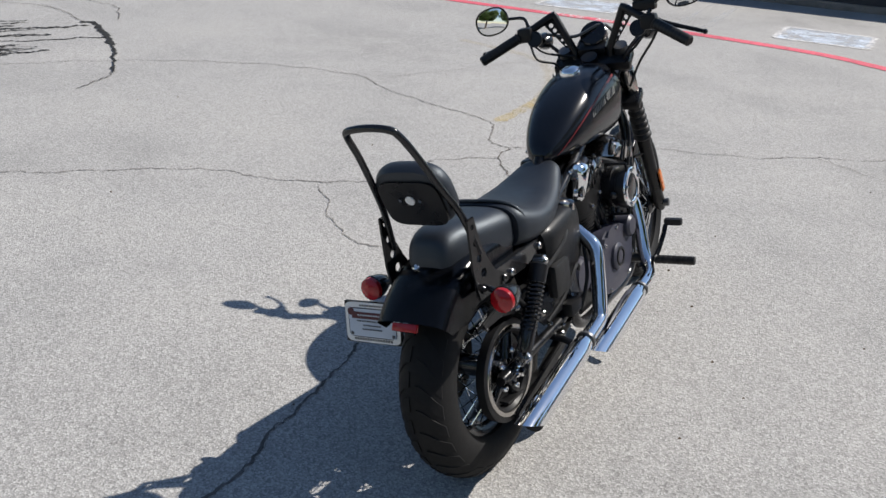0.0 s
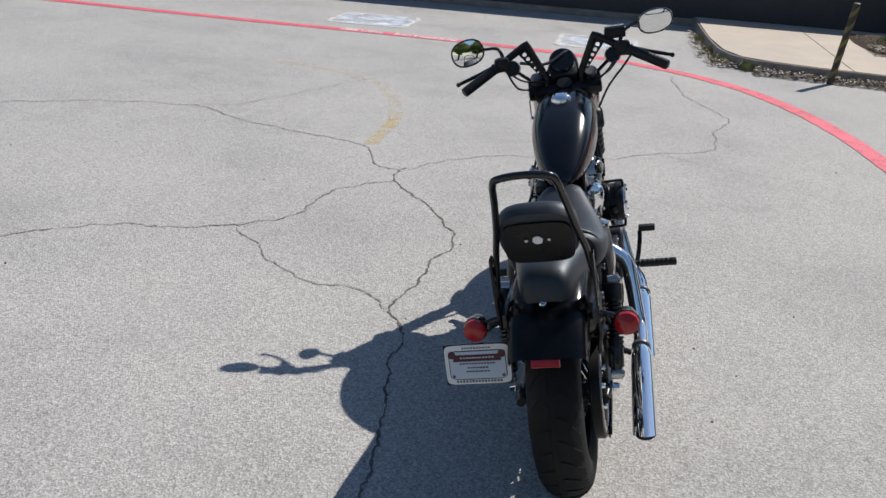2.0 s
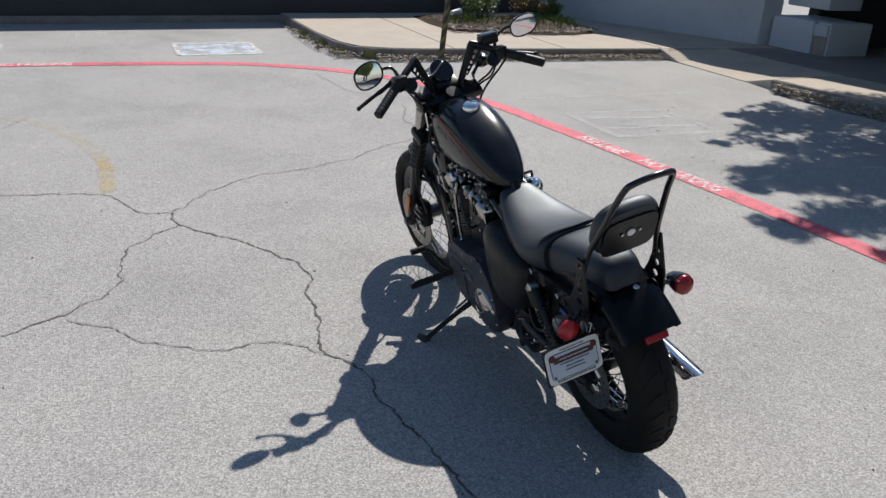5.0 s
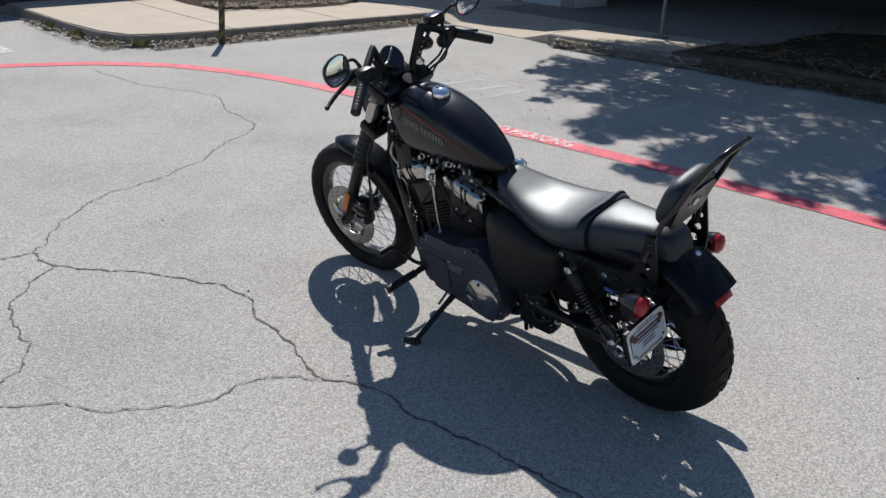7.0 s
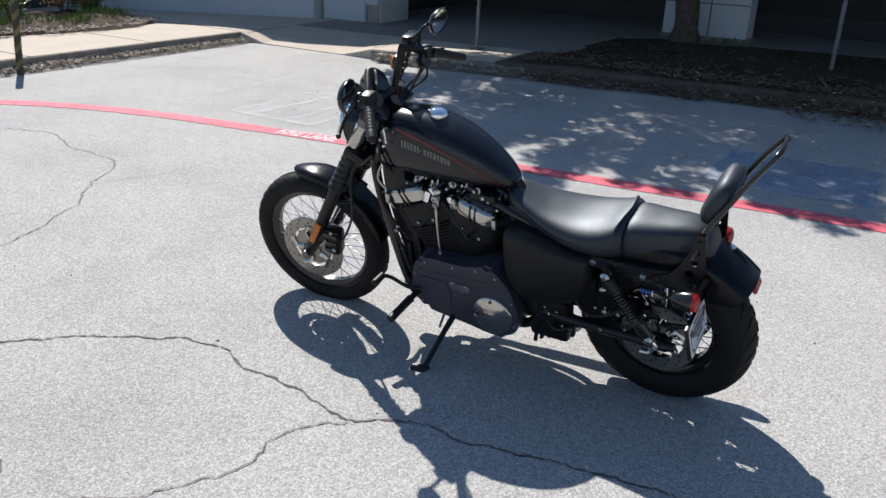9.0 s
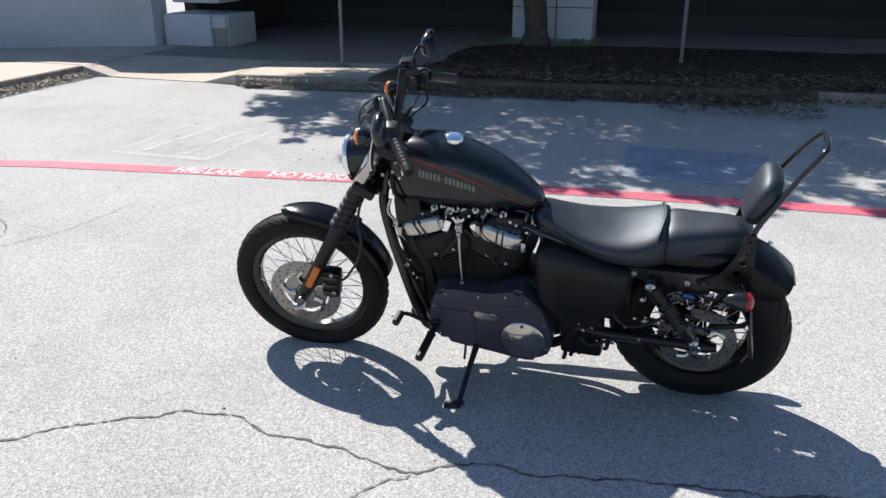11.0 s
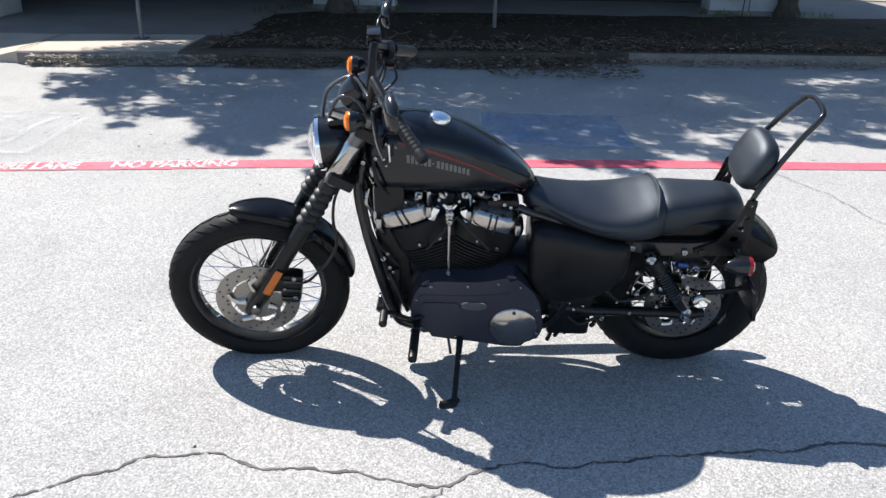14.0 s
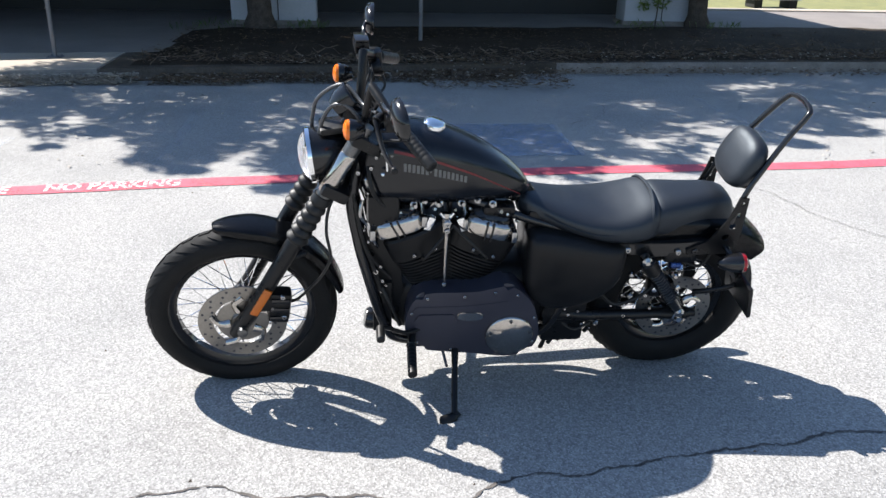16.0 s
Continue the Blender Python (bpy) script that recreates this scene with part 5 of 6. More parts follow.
P("brake_line", tube([(-0.085, 1.17, 0.82), (-0.120, 1.215, 0.74), (-0.148, 1.225, 0.67), (-0.168, 1.215, 0.60), (-0.160, 1.235, 0.535), (-0.142, 1.275, 0.468), (-0.120, 1.33, 0.395), (-0.105, 1.375, 0.375)], 0.0048, 8, smooth=8), "soft_rubber", "black front brake line bowed out behind the fork")

# ---- frame ----
for s in (-1, 1):
    P("frame_tube", tube([(0.03 * s, 1.12, 0.86), (0.07 * s, 1.150, 0.744), (0.085 * s, 1.135, 0.616), (0.09 * s, 1.107, 0.48), (0.10 * s, 1.05, 0.27), (0.10 * s, 0.99, 0.203), (0.10 * s, 0.80, 0.195), (0.105 * s, 0.55, 0.215), (0.11 * s, 0.47, 0.33), (0.105 * s, 0.42, 0.50), (0.09 * s, 0.40, 0.60)], 0.018, 14, smooth=6), "gloss", "gloss black frame tube")
    P("seat_rail", tube([(0.05 * s, 0.98, 0.80), (0.075 * s, 0.60, 0.66), (0.095 * s, 0.36, 0.60), (0.104 * s, 0.20, 0.578), (0.104 * s, 0.0, 0.585)], 0.014, 12, smooth=5), "gloss")
    P("fender_strut", plate([(0.32, 0.560), (0.34, 0.592), (0.10, 0.594), (0.0, 0.604), (-0.05, 0.598), (-0.05, 0.560), (0.05, 0.550), (0.20, 0.540)], 0.112 * s, 0.124 * s), "gloss")
    for y, z in ((0.285, 0.574), (0.117, 0.562)):
        P("strut_bolt", bolt((0.124 * s, y, z), (s, 0, 0), 0.011, 0.010), "bright_steel")
    # swing arm
    P("swing_arm", tube([(0.09 * s, 0.52, 0.31), (0.112 * s, 0.40, 0.30), (0.115 * s, 0.22, 0.298), (0.115 * s, 0.05, 0.299), (0.115 * s, 0.0, 0.30)], [0.03, 0.022, 0.018, 0.022, 0.016], 12, smooth=4, flat=0.8), "satin")
    P("axle_nut", lathe([(0, 0.018), (0.012, 0.018), (0.015, 0.013), (0.03, 0.011), (0.03, 0.002)], (0.125 * s, 0.066, 0.300), (s, 0, 0), 6), "chrome")
    # shock absorber
    top, bot = Vector((0.155 * s, 0.228, 0.553)), Vector((0.150 * s, 0.076, 0.338))
    way = (bot - top)
    Ls = way.length
    way.normalize()
    shock = P("shock_absorber", lathe([(0.0, 0.013), (0.02, 0.019), (0.03, 0.019), (0.032, 0.012), (Ls - 0.10, 0.012), (Ls - 0.098, 0.022), (Ls - 0.02, 0.022), (Ls - 0.01, 0.014), (Ls, 0.013)], top, way, 18), "gloss", "shock absorber with black spring")
    side = way.orthogonal().normalized()
    other = way.cross(side)
    coil = [top + way * (0.050 + (Ls - 0.118) * k / 110) + 0.0215 * (side * math.cos(k * 0.7) + other * math.sin(k * 0.7)) for k in range(111)]
    part("spring", tube(coil, 0.0040, 7), "gloss", shock)
    part("upper_cover", lathe([(0.006, 0.016), (0.012, 0.0255), (0.058, 0.0255), (0.062, 0.021)], top, way, 20), "satin", shock)
    part("damper_end", lathe([(Ls - 0.062, 0.012), (Ls - 0.06, 0.020), (Ls - 0.022, 0.020), (Ls - 0.014, 0.014)], top, way, 18), "chrome", shock, "chrome lower damper body")
    for c in (top, bot):
        part("shock_mount", lathe([(-0.016, 0.011), (-0.014, 0.017), (0.014, 0.017), (0.018, 0.011), (0.022, 0.007)], c, (s, 0, 0), 16), "bright_steel", shock)
P("neck", tube([(0, 1.10, 0.95), (0, 1.165, 0.80)], 0.038, 18), "gloss")
P("backbone", tube([(0, 1.09, 0.88), (0, 0.85, 0.80), (0, 0.60, 0.70)], 0.03, 14, smooth=4), "gloss")
P("frame_brace", block((0, 0.45, 0.50), (0.17, 0.05, 0.22), 0.015), "satin")

# ---- fuel tank ----
TANK = [(1.128, 0.050, 0.91, 0.78), (1.112, 0.088, 0.936, 0.735), (1.07, 0.106, 0.951, 0.712), (1, 0.111, 0.957, 0.707), (0.93, 0.111, 0.951, 0.707), (0.86, 0.108, 0.933, 0.708), (0.79, 0.101, 0.904, 0.71), (0.72, 0.086, 0.864, 0.713), (0.66, 0.066, 0.817, 0.716), (0.62, 0.044, 0.779, 0.72), (0.6, 0.019, 0.75, 0.724)]
tank = P("fuel_tank", loft_y(TANK, 2.7, 44), "denim", "satin black fuel tank with a thin red stripe")
cap_c = Vector((0, 0.905, 0.943))
cap_way = Vector((0, -0.22, 1)).normalized()
part("filler_cap", lathe([(-0.01, 0.034), (0.004, 0.034), (0.012, 0.033), (0.019, 0.028), (0.0225, 0.015), (0.0235, 0.002)], cap_c, cap_way, 36), "chrome", tank, "chrome filler cap")


def tank_point(y, f):
    """A point of the tank's left flank: f from the bottom, 0, to the top, 1."""
    S = spline([Vector((r[0], 0, 0)) for r in TANK], 4)
    V = spline([Vector(r[1:]) for r in TANK], 4)
    i = min(range(len(S)), key=lambda k: abs(S[k].x - y))
    j = min(max(i + (1 if S[i].x > y else -1), 0), len(S) - 1)
    span = S[j].x - S[i].x
    u = (y - S[i].x) / span if abs(span) > 1e-9 else 0
    w, zt, zb = V[i].lerp(V[j], u)
    z = zb + (zt - zb) * f
    q = (z - (zt + zb) / 2) / ((zt - zb) / 2)
    return Vector((-w * max(0.0, 1 - abs(q) ** 2.7) ** (1 / 2.7), y, z))


def flank_strip(pts, width, s, lift=0.0012):
    """A painted strip along the tank's side."""
    bm = bmesh.new()
    rows = []
    for y, f in pts:
        a, b = tank_point(y, f - width), tank_point(y, f + width)
        for p in (a, b):
            p.x -= lift
            p.x *= -s
        rows.append((bm.verts.new(a), bm.verts.new(b)))
    for (a, b), (c, d) in zip(rows, rows[1:]):
        bm.faces.new((a, b, d, c))
    return bm


for s in (-1, 1):
    line = [(p.x, p.y) for p in spline([(1.025, 0.825, 0), (0.98, 0.79, 0), (0.935, 0.76, 0), (0.85, 0.70, 0), (0.765, 0.63, 0), (0.67, 0.46, 0), (0.63, 0.25, 0)], 8)]
    part("pinstripe", flank_strip(line, 0.016, s), "red_stripe", tank, "thin dark red stripe")
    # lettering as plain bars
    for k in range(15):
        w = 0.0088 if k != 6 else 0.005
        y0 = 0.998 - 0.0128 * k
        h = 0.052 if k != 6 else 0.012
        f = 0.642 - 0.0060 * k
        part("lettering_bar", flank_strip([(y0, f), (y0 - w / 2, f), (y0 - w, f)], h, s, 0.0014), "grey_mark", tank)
P("tank_mount", tube([(0, 0.61, 0.735), (0, 0.585, 0.70)], 0.02, 10), "satin")

# ---- seat, backrest, rear fender ----
SEAT = [(0.632, 0.040, 0.718, 0.664), (0.605, 0.066, 0.731, 0.650), (0.55, 0.088, 0.714, 0.632), (0.48, 0.112, 0.694, 0.612), (0.40, 0.133, 0.685, 0.592), (0.33, 0.144, 0.687, 0.584), (0.27, 0.144, 0.700, 0.582), (0.228, 0.136, 0.716, 0.584), (0.208, 0.128, 0.722, 0.586), (0.196, 0.120, 0.718, 0.590)]
seat = P("seat", loft_y(SEAT, 2.9, 40), "vinyl", "black vinyl rider seat")
PILLION = [(0.202, 0.104, 0.708, 0.592), (0.175, 0.106, 0.720, 0.582), (0.10, 0.094, 0.724, 0.578), (0.02, 0.080, 0.729, 0.578), (-0.030, 0.070, 0.724, 0.580), (-0.060, 0.060, 0.704, 0.586), (-0.076, 0.042, 0.664, 0.60)]
pillion = P("pillion_seat", loft_y(PILLION, 3.1, 40), "vinyl", "black vinyl passenger seat")
piping = []
for k in range(33):
    a = math.pi * k / 32
    co, si = math.cos(a), math.sin(a)
    piping.append((0.127 * math.copysign(abs(co) ** 0.69, co), 0.205 + 0.018 * abs(co), 0.655 + 0.071 * abs(si) ** 0.69))
part("piping", tube(piping, 0.005, 8), "vinyl", seat)
part("side_seam", tube([(-0.139, 0.30, 0.655), (-0.142, 0.34, 0.64), (-0.135, 0.40, 0.638), (-0.115, 0.48, 0.655), (-0.09, 0.56, 0.685)], 0.002, 6, smooth=5), "vinyl", seat)
P("seat_pan", block((0, 0.13, 0.600), (0.19, 0.32, 0.05), 0.015), "satin")

rear = fender(REAR, 0.372, 0.099, radians(45), radians(137), 0.085, "rear_fender", "denim", Matrix(), "satin black chopped rear fender")
ta = radians(138.5)
tail = block((0, 0, 0), (0.072, 0.012, 0.021), 0.004, Matrix.Rotation(radians(-28), 4, "X"))
P("tail_reflector", moved(tail, Matrix.Translation(REAR + Vector((0, 0.361 * math.cos(ta), 0.361 * math.sin(ta))))), "red_lens", "red rear reflector strip")
P("fender_bolt", bolt((0, -0.118, 0.657), (0, -0.4, 1), 0.009, 0.008), "chrome")

# sissy bar: a bent tube with side plates
sissy = P("sissy_bar", tube([(x + 0.002, y, z) for x, y, z in [(-0.128, -0.030, 0.670), (-0.112, -0.062, 0.775), (-0.092, -0.112, 0.862), (-0.077, -0.162, 0.947), (-0.067, -0.202, 1.004), (-0.050, -0.216, 1.021), (0.004, -0.221, 1.027), (0.058, -0.216, 1.021), (0.075, -0.202, 1.004), (0.085, -0.162, 0.947), (0.098, -0.112, 0.862), (0.114, -0.062, 0.775), (0.126, -0.030, 0.670)]], 0.0088, 14, smooth=5), "gloss", "gloss black sissy bar")
for s in (-1, 1):
    x = 0.128 * s
    rows = [((x, -0.036, 0.765), (x, -0.066, 0.762)), ((x, -0.028, 0.722), (x, -0.068, 0.722)), ((x, -0.016, 0.682), (x, -0.070, 0.680)), ((x, 0.006, 0.640), (x, -0.072, 0.636)), ((x, 0.030, 0.605), (x, -0.066, 0.592))]
    bm = drilled_strip(rows, (0.0075, 0.0095, 0.0115, 0.013), (1, 0, 0), 0.006)
    foot_ = [(0.030, 0.605), (-0.066, 0.592), (-0.056, 0.556), (0.085, 0.552), (0.092, 0.572)]
    a, b = ([bm.verts.new((x + d, y, z)) for y, z in foot_] for d in (0.003, -0.003))
    bm.faces.new(a)
    bm.faces.new(b[::-1])
    for k in range(5):
        bm.faces.new((a[k], a[(k + 1) % 5], b[(k + 1) % 5], b[k]))
    sp = P("sissy_plate", bm, "satin", "flat drilled steel side plate", None, 0)
    for y, z in ((-0.04, 0.578), (0.066, 0.568)):
        part("plate_bolt", bolt((0.130 * s, y, z), (s, 0, 0), 0.010, 0.008), "gloss", sp)

# backrest: cushion in front of a plate, pale discs painting the light in its holes
bway = Vector((0, -0.42, 1)).normalized()
bface = Vector((0, 1, 0.42)).normalized()
bc = Vector((0.006, -0.082, 0.830))
bm = bmesh.new()
rings = []
for d, a, b in ((-0.014, 0.080, 0.066), (-0.011, 0.094, 0.080), (0.002, 0.100, 0.086), (0.014, 0.101, 0.087), (0.028, 0.099, 0.084), (0.038, 0.089, 0.075), (0.045, 0.070, 0.057), (0.048, 0.03, 0.02)):
    rings.append(oval(bc + bface * d, (1, 0, 0), bway, a, b, 3.0, 40))
cushion = P("backrest", skin(bm, rings), "vinyl", "black padded passenger backrest")
bm = bmesh.new()
skin(bm, [oval(bc - bway * 0.010 + bface * d, (1, 0, 0), bway, 0.086, 0.066, 4.5, 40) for d in (-0.020, -0.012)])
back = part("back_plate", bm, "satin", cushion, "flat black back plate")
for x, r in ((-0.028, 0.0045), (0.0, 0.0125), (0.028, 0.0045)):
    part("hole_disc", lathe([(0, r), (0.003, r)], bc + Vector((x, 0, 0)) - bface * 0.0215 + bway * 0.004, -bface, 20), "plate_white" if r > 0.01 else "alloy", cushion)

# rear signals
for s in (-1, 1):
    c = Vector((0.196 * s, -0.058, 0.567))
    P("signal_stem", tube([(0.125 * s, -0.03, 0.585), (0.15 * s, -0.035, 0.580), (0.175 * s, -0.04, 0.572), c + Vector((0, 0.02, 0))], 0.008, 10, smooth=3), "gloss")
    sig = P("turn_signal", lathe([(-0.072, 0.003), (-0.066, 0.012), (-0.048, 0.022), (-0.024, 0.030), (0.0, 0.0335), (0.004, 0.031)], c, (0, -1, 0.03), 28), "gloss", "black bullet rear turn signal")
    part("lens", lathe([(0.002, 0.0315), (0.014, 0.030), (0.022, 0.019), (0.025, 0.002)], c, (0, -1, 0.03), 28), "red_lens", sig, "red lens")

# side-mounted plate
pl = Vector((-0.199, -0.083, 0.476))
pm = Matrix.Translation(pl) @ Matrix.Rotation(radians(1), 4, "Z") @ Matrix.Rotation(radians(-10), 4, "X") @ Matrix.Diagonal((0.94, 1, 0.96, 1))
bm = bmesh.new()
skin(bm, [oval((0, d, 0), (1, 0, 0), (0, 0, 1), 0.094, 0.057, 9.0, 48) for d in (0.0025, -0.0025)])
plate_ob = P("licence_plate", moved(bm, pm), "plate_white", "white dealer plate in a printed frame")
bm = bmesh.new()
skin(bm, [oval((0, d, -0.001), (1, 0, 0), (0, 0, 1), 0.083, 0.0425, 9.0, 48) for d in (-0.0022, -0.0032)])
part("dark_outline", moved(bm, pm), "ink", plate_ob)
part("print_area", moved(block((0, -0.0032, -0.001), (0.160, 0.002, 0.079), 0.0), pm), "plate_blue", plate_ob)
part("maroon_band", moved(block((0, -0.0045, 0.020), (0.138, 0.002, 0.019), 0.0), pm), "plate_red", plate_ob)
for x in (-0.072, 0.072):
    part("maroon_disc", moved(lathe([(0, 0.011), (0.0022, 0.011)], (x, -0.0035, 0.030), (0, -1, 0), 16), pm), "plate_red", plate_ob)
    part("plate_bolt", moved(bolt((x, -0.003, -0.033), (0, -1, 0), 0.005, 0.004), pm), "steel_dark", plate_ob)
for z, w, h, k in ((0.048, 0.085, 0.0045, "steel_dark"), (0.004, 0.105, 0.0036, "ink"), (-0.008, 0.062, 0.0036, "ink"), (-0.019, 0.07, 0.0036, "ink"), (-0.0485, 0.135, 0.0065, "steel_dark"), (0.021, 0.10, 0.0036, "plate_blue")):
    n = int(w / 0.0085)
    for i in range(n):
        part("lettering_bar", moved(block((-w / 2 + w * (i + 0.5) / n, -0.0058 if abs(z) < 0.04 else -0.0032, z), (w / n * 0.7, 0.001, h), 0), pm), k, plate_ob)
P("plate_bracket", tube([(-0.128, 0.03, 0.40), (-0.15, 0.0, 0.42), (-0.17, -0.06, 0.45), (-0.18, -0.075, 0.47)], 0.009, 10, smooth=4), "satin")
P("plate_backing", moved(block((0, 0.0042, 0), (0.1925, 0.013, 0.1185), 0.003), pm), "satin")

# ---- engine ----
P("crankcase", loft_y([(1.03, 0.055, 0.36, 0.245), (0.99, 0.085, 0.42, 0.215), (0.88, 0.105, 0.46, 0.198), (0.76, 0.11, 0.48, 0.195), (0.62, 0.11, 0.48, 0.198), (0.54, 0.10, 0.47, 0.215), (0.46, 0.08, 0.44, 0.25)], 3.6, 32), "engine", "black engine crankcase")
CRANK = Vector((0, 0.845, 0.350))
for k, tilt in enumerate((23, -23)):
    way = Vector((0, math.sin(radians(tilt)), math.cos(radians(tilt))))
    acr = Vector((0, math.cos(radians(tilt)), -math.sin(radians(tilt))))
    bm = bmesh.new()
    rings = []
    for i in range(11):
        s = 0.075 + 0.0125 * i
        a, b = 0.100 + 0.001 * i, 0.098 + 0.0015 * i
        for d, f in ((0.0, 0.94), (0.003, 1.0), (0.008, 1.0), (0.0115, 0.94)):
            rings.append(oval(CRANK + way * (s + d), (1, 0, 0), acr, a * f, b * f, 3.2, 28))
    barrel = P("cylinder", skin(bm, rings), "engine", "black finned cylinder")
    bm = bmesh.new()
    hs = 0.212
    skin(bm, [oval(CRANK + way * (hs + d), (1, 0, 0), acr, a, b, 3.4, 28) for d, a, b in ((0, 0.10, 0.108), (0.004, 0.110, 0.116), (0.085, 0.114, 0.116), (0.092, 0.108, 0.110))])
    head = P("cylinder_head", bm, "engine", "black cylinder head")
    bm = bmesh.new()
    flat = radians(tilt * 0.76)
    rway, racr = Vector((0, math.sin(flat), math.cos(flat))), Vector((0, math.cos(flat), -math.sin(flat)))
    rc = Vector((0, 1.004 if tilt > 0 else 0.734, 0.638 if tilt > 0 else 0.626))
    skin(bm, [oval(rc + rway * d, (1, 0, 0), racr, a, b, 4.5, 36) for d, a, b in ((-0.012, 0.104, 0.078), (-0.006, 0.115, 0.086), (0.030, 0.119, 0.085), (0.042, 0.113, 0.080), (0.048, 0.100, 0.072))])
    rock = P("rocker_box", bm, "alloy", "polished rocker box")
    bm = bmesh.new()
    skin(bm, [oval(rc + rway * (0.046 + d), (1, 0, 0), racr, a, b, 3.6, 32) for d, a, b in ((0.001, 0.100, 0.078), (0.016, 0.092, 0.070), (0.026, 0.070, 0.05))])
    part("rocker_cover", bm, "gloss", rock, "gloss black rocker cover")
    for s in (-1, 1):
        for f in (-0.066, -0.024, 0.030, 0.070):
            part("rocker_bolt", bolt(rc + rway * 0.044 + racr * f + Vector((0.098 * s, 0, 0)), (0.6 * s, 0, 1), 0.006, 0.012), "gloss", rock)
        for f in (-0.082, 0.082):
            part("end_cap", block(rc + rway * 0.018 + racr * f + Vector((0.108 * s, 0, 0)), (0.02, 0.018, 0.040), 0.006), "bright_steel", rock)
        for f in (-0.045, 0.025):
            part("head_bolt", bolt(CRANK + way * 0.235 + acr * f + Vector((0.112 * s, 0, 0)), (s, 0, 0), 0.007, 0.008), "bright_steel", head)
        for f in (-0.008, 0.012):
            part("strap", block((0, 0, 0), (0.010, 0.007, 0.066), 0.003, Matrix.Rotation(-flat - 0.15, 4, "X")), "gloss", rock).matrix_local = Matrix.Translation(rc + rway * 0.016 + racr * f + Vector((0.116 * s, 0, 0)))
    # pushrod tubes on the right
    for f in (-0.03, 0.03):
        P("pushrod_tube", tube([CRANK + Vector((0.118, 0.05 * (1 if tilt > 0 else -1) + f * 0.6, 0.05)), CRANK + way * 0.22 + acr * f + Vector((0.095, 0, 0))], 0.010, 12), "gloss")
    # spark plug lead
    P("plug_lead", tube([CRANK + way * 0.215 + Vector((-0.10, 0, 0)), CRANK + way * 0.24 + Vector((-0.15, -0.01, 0)), CRANK + Vector((-0.12, 0, 0.32))], 0.0045, 8, smooth=5), "soft_rubber")
# horn and bracket between the cylinders, left
P("horn_bracket", tube([(-0.118, 0.866, 0.715), (-0.128, 0.866, 0.66), (-0.135, 0.865, 0.64), (-0.138, 0.865, 0.53), (-0.138, 0.864, 0.46)], [0.012, 0.014, 0.007, 0.006, 0.004], 10, smooth=3), "alloy", "slim bright centre bracket")
for z, r in ((0.690, 0.013), (0.664, 0.010), (0.46, 0.009)):
    P("bracket_bolt", bolt((-0.136, 0.865, z), (-1, 0, 0), r, 0.01), "bright_steel")
P("intake_manifold", tube([(0.02, 0.92, 0.63), (0.06, 0.845, 0.64), (0.02, 0.77, 0.63)], 0.028, 14, smooth=4), "engine")
for i, (y, z, r) in enumerate(((0.965, 0.72, 0.012), (0.93, 0.735, 0.010), (0.885, 0.725, 0.013), (0.82, 0.725, 0.012), (0.77, 0.735, 0.010), (0.72, 0.72, 0.012))):
    P("fitting", lathe([(-0.012, r * 0.6), (-0.01, r), (0.01, r), (0.012, r * 0.6), (0.03, r * 0.5)], (-0.075, y, z), (-1, 0.2 * (i % 3 - 1), 0.3), 10), "bright_steel")

reg = P("voltage_regulator", block((0, 1.045, 0.325), (0.19, 0.04, 0.22), 0.010), "engine", "black finned regulator on the frame")
for k in range(9):
    part("cooling_fin", block((-0.080 + 0.020 * k, 1.072, 0.305), (0.006, 0.03, 0.165 - 0.012 * (k % 2)), 0.002, seg=1), "engine", reg)
P("oil_filter", lathe([(-0.05, 0.02), (-0.045, 0.036), (0.03, 0.038), (0.04, 0.03)], (0.0, 1.075, 0.205), (0, 1, 0.2), 24), "gloss", "black oil filter")
for s in (-1, 1):
    P("engine_bracket", plate([(1.10, 0.70), (1.115, 0.62), (1.085, 0.48), (1.04, 0.30), (0.98, 0.30), (1.0, 0.5), (0.99, 0.70)], 0.072 * s, 0.080 * s, 0.002), "satin", "flat black engine bracket")
P("engine_mount", block((0, 1.055, 0.58), (0.10, 0.05, 0.10), 0.012, Matrix.Rotation(radians(15), 4, "X")), "satin")
P("rear_engine_mount", block((0, 0.575, 0.58), (0.16, 0.06, 0.22), 0.015), "satin")
P("ignition_cover", block((-0.06, 1.055, 0.70), (0.09, 0.10, 0.13), 0.02), "satin", "black ignition switch cover")
P("carburettor", block((0.06, 0.845, 0.60), (0.09, 0.08, 0.10), 0.02), "engine")
# fittings round the neck and down the front of the engine
P("neck_cover", block((0, 1.095, 0.83), (0.11, 0.09, 0.16), 0.02, Matrix.Rotation(radians(22), 4, "X")), "satin")
P("horn", lathe([(-0.02, 0.02), (-0.016, 0.034), (0.004, 0.038), (0.010, 0.034), (0.012, 0.006)], (-0.075, 1.075, 0.76), (-1, 0.25, 0), 24), "gloss", "round black horn")
P("adjuster_rod", tube([(-0.13, 1.049, 0.925), (-0.13, 1.046, 0.868)], 0.0032, 8), "chrome")
P("adjuster_knob", lathe([(-0.007, 0.002), (-0.003, 0.0065), (0.003, 0.0065), (0.007, 0.002)], (-0.13, 1.058, 0.857), (0, 1, 0.3), 10), "chrome")
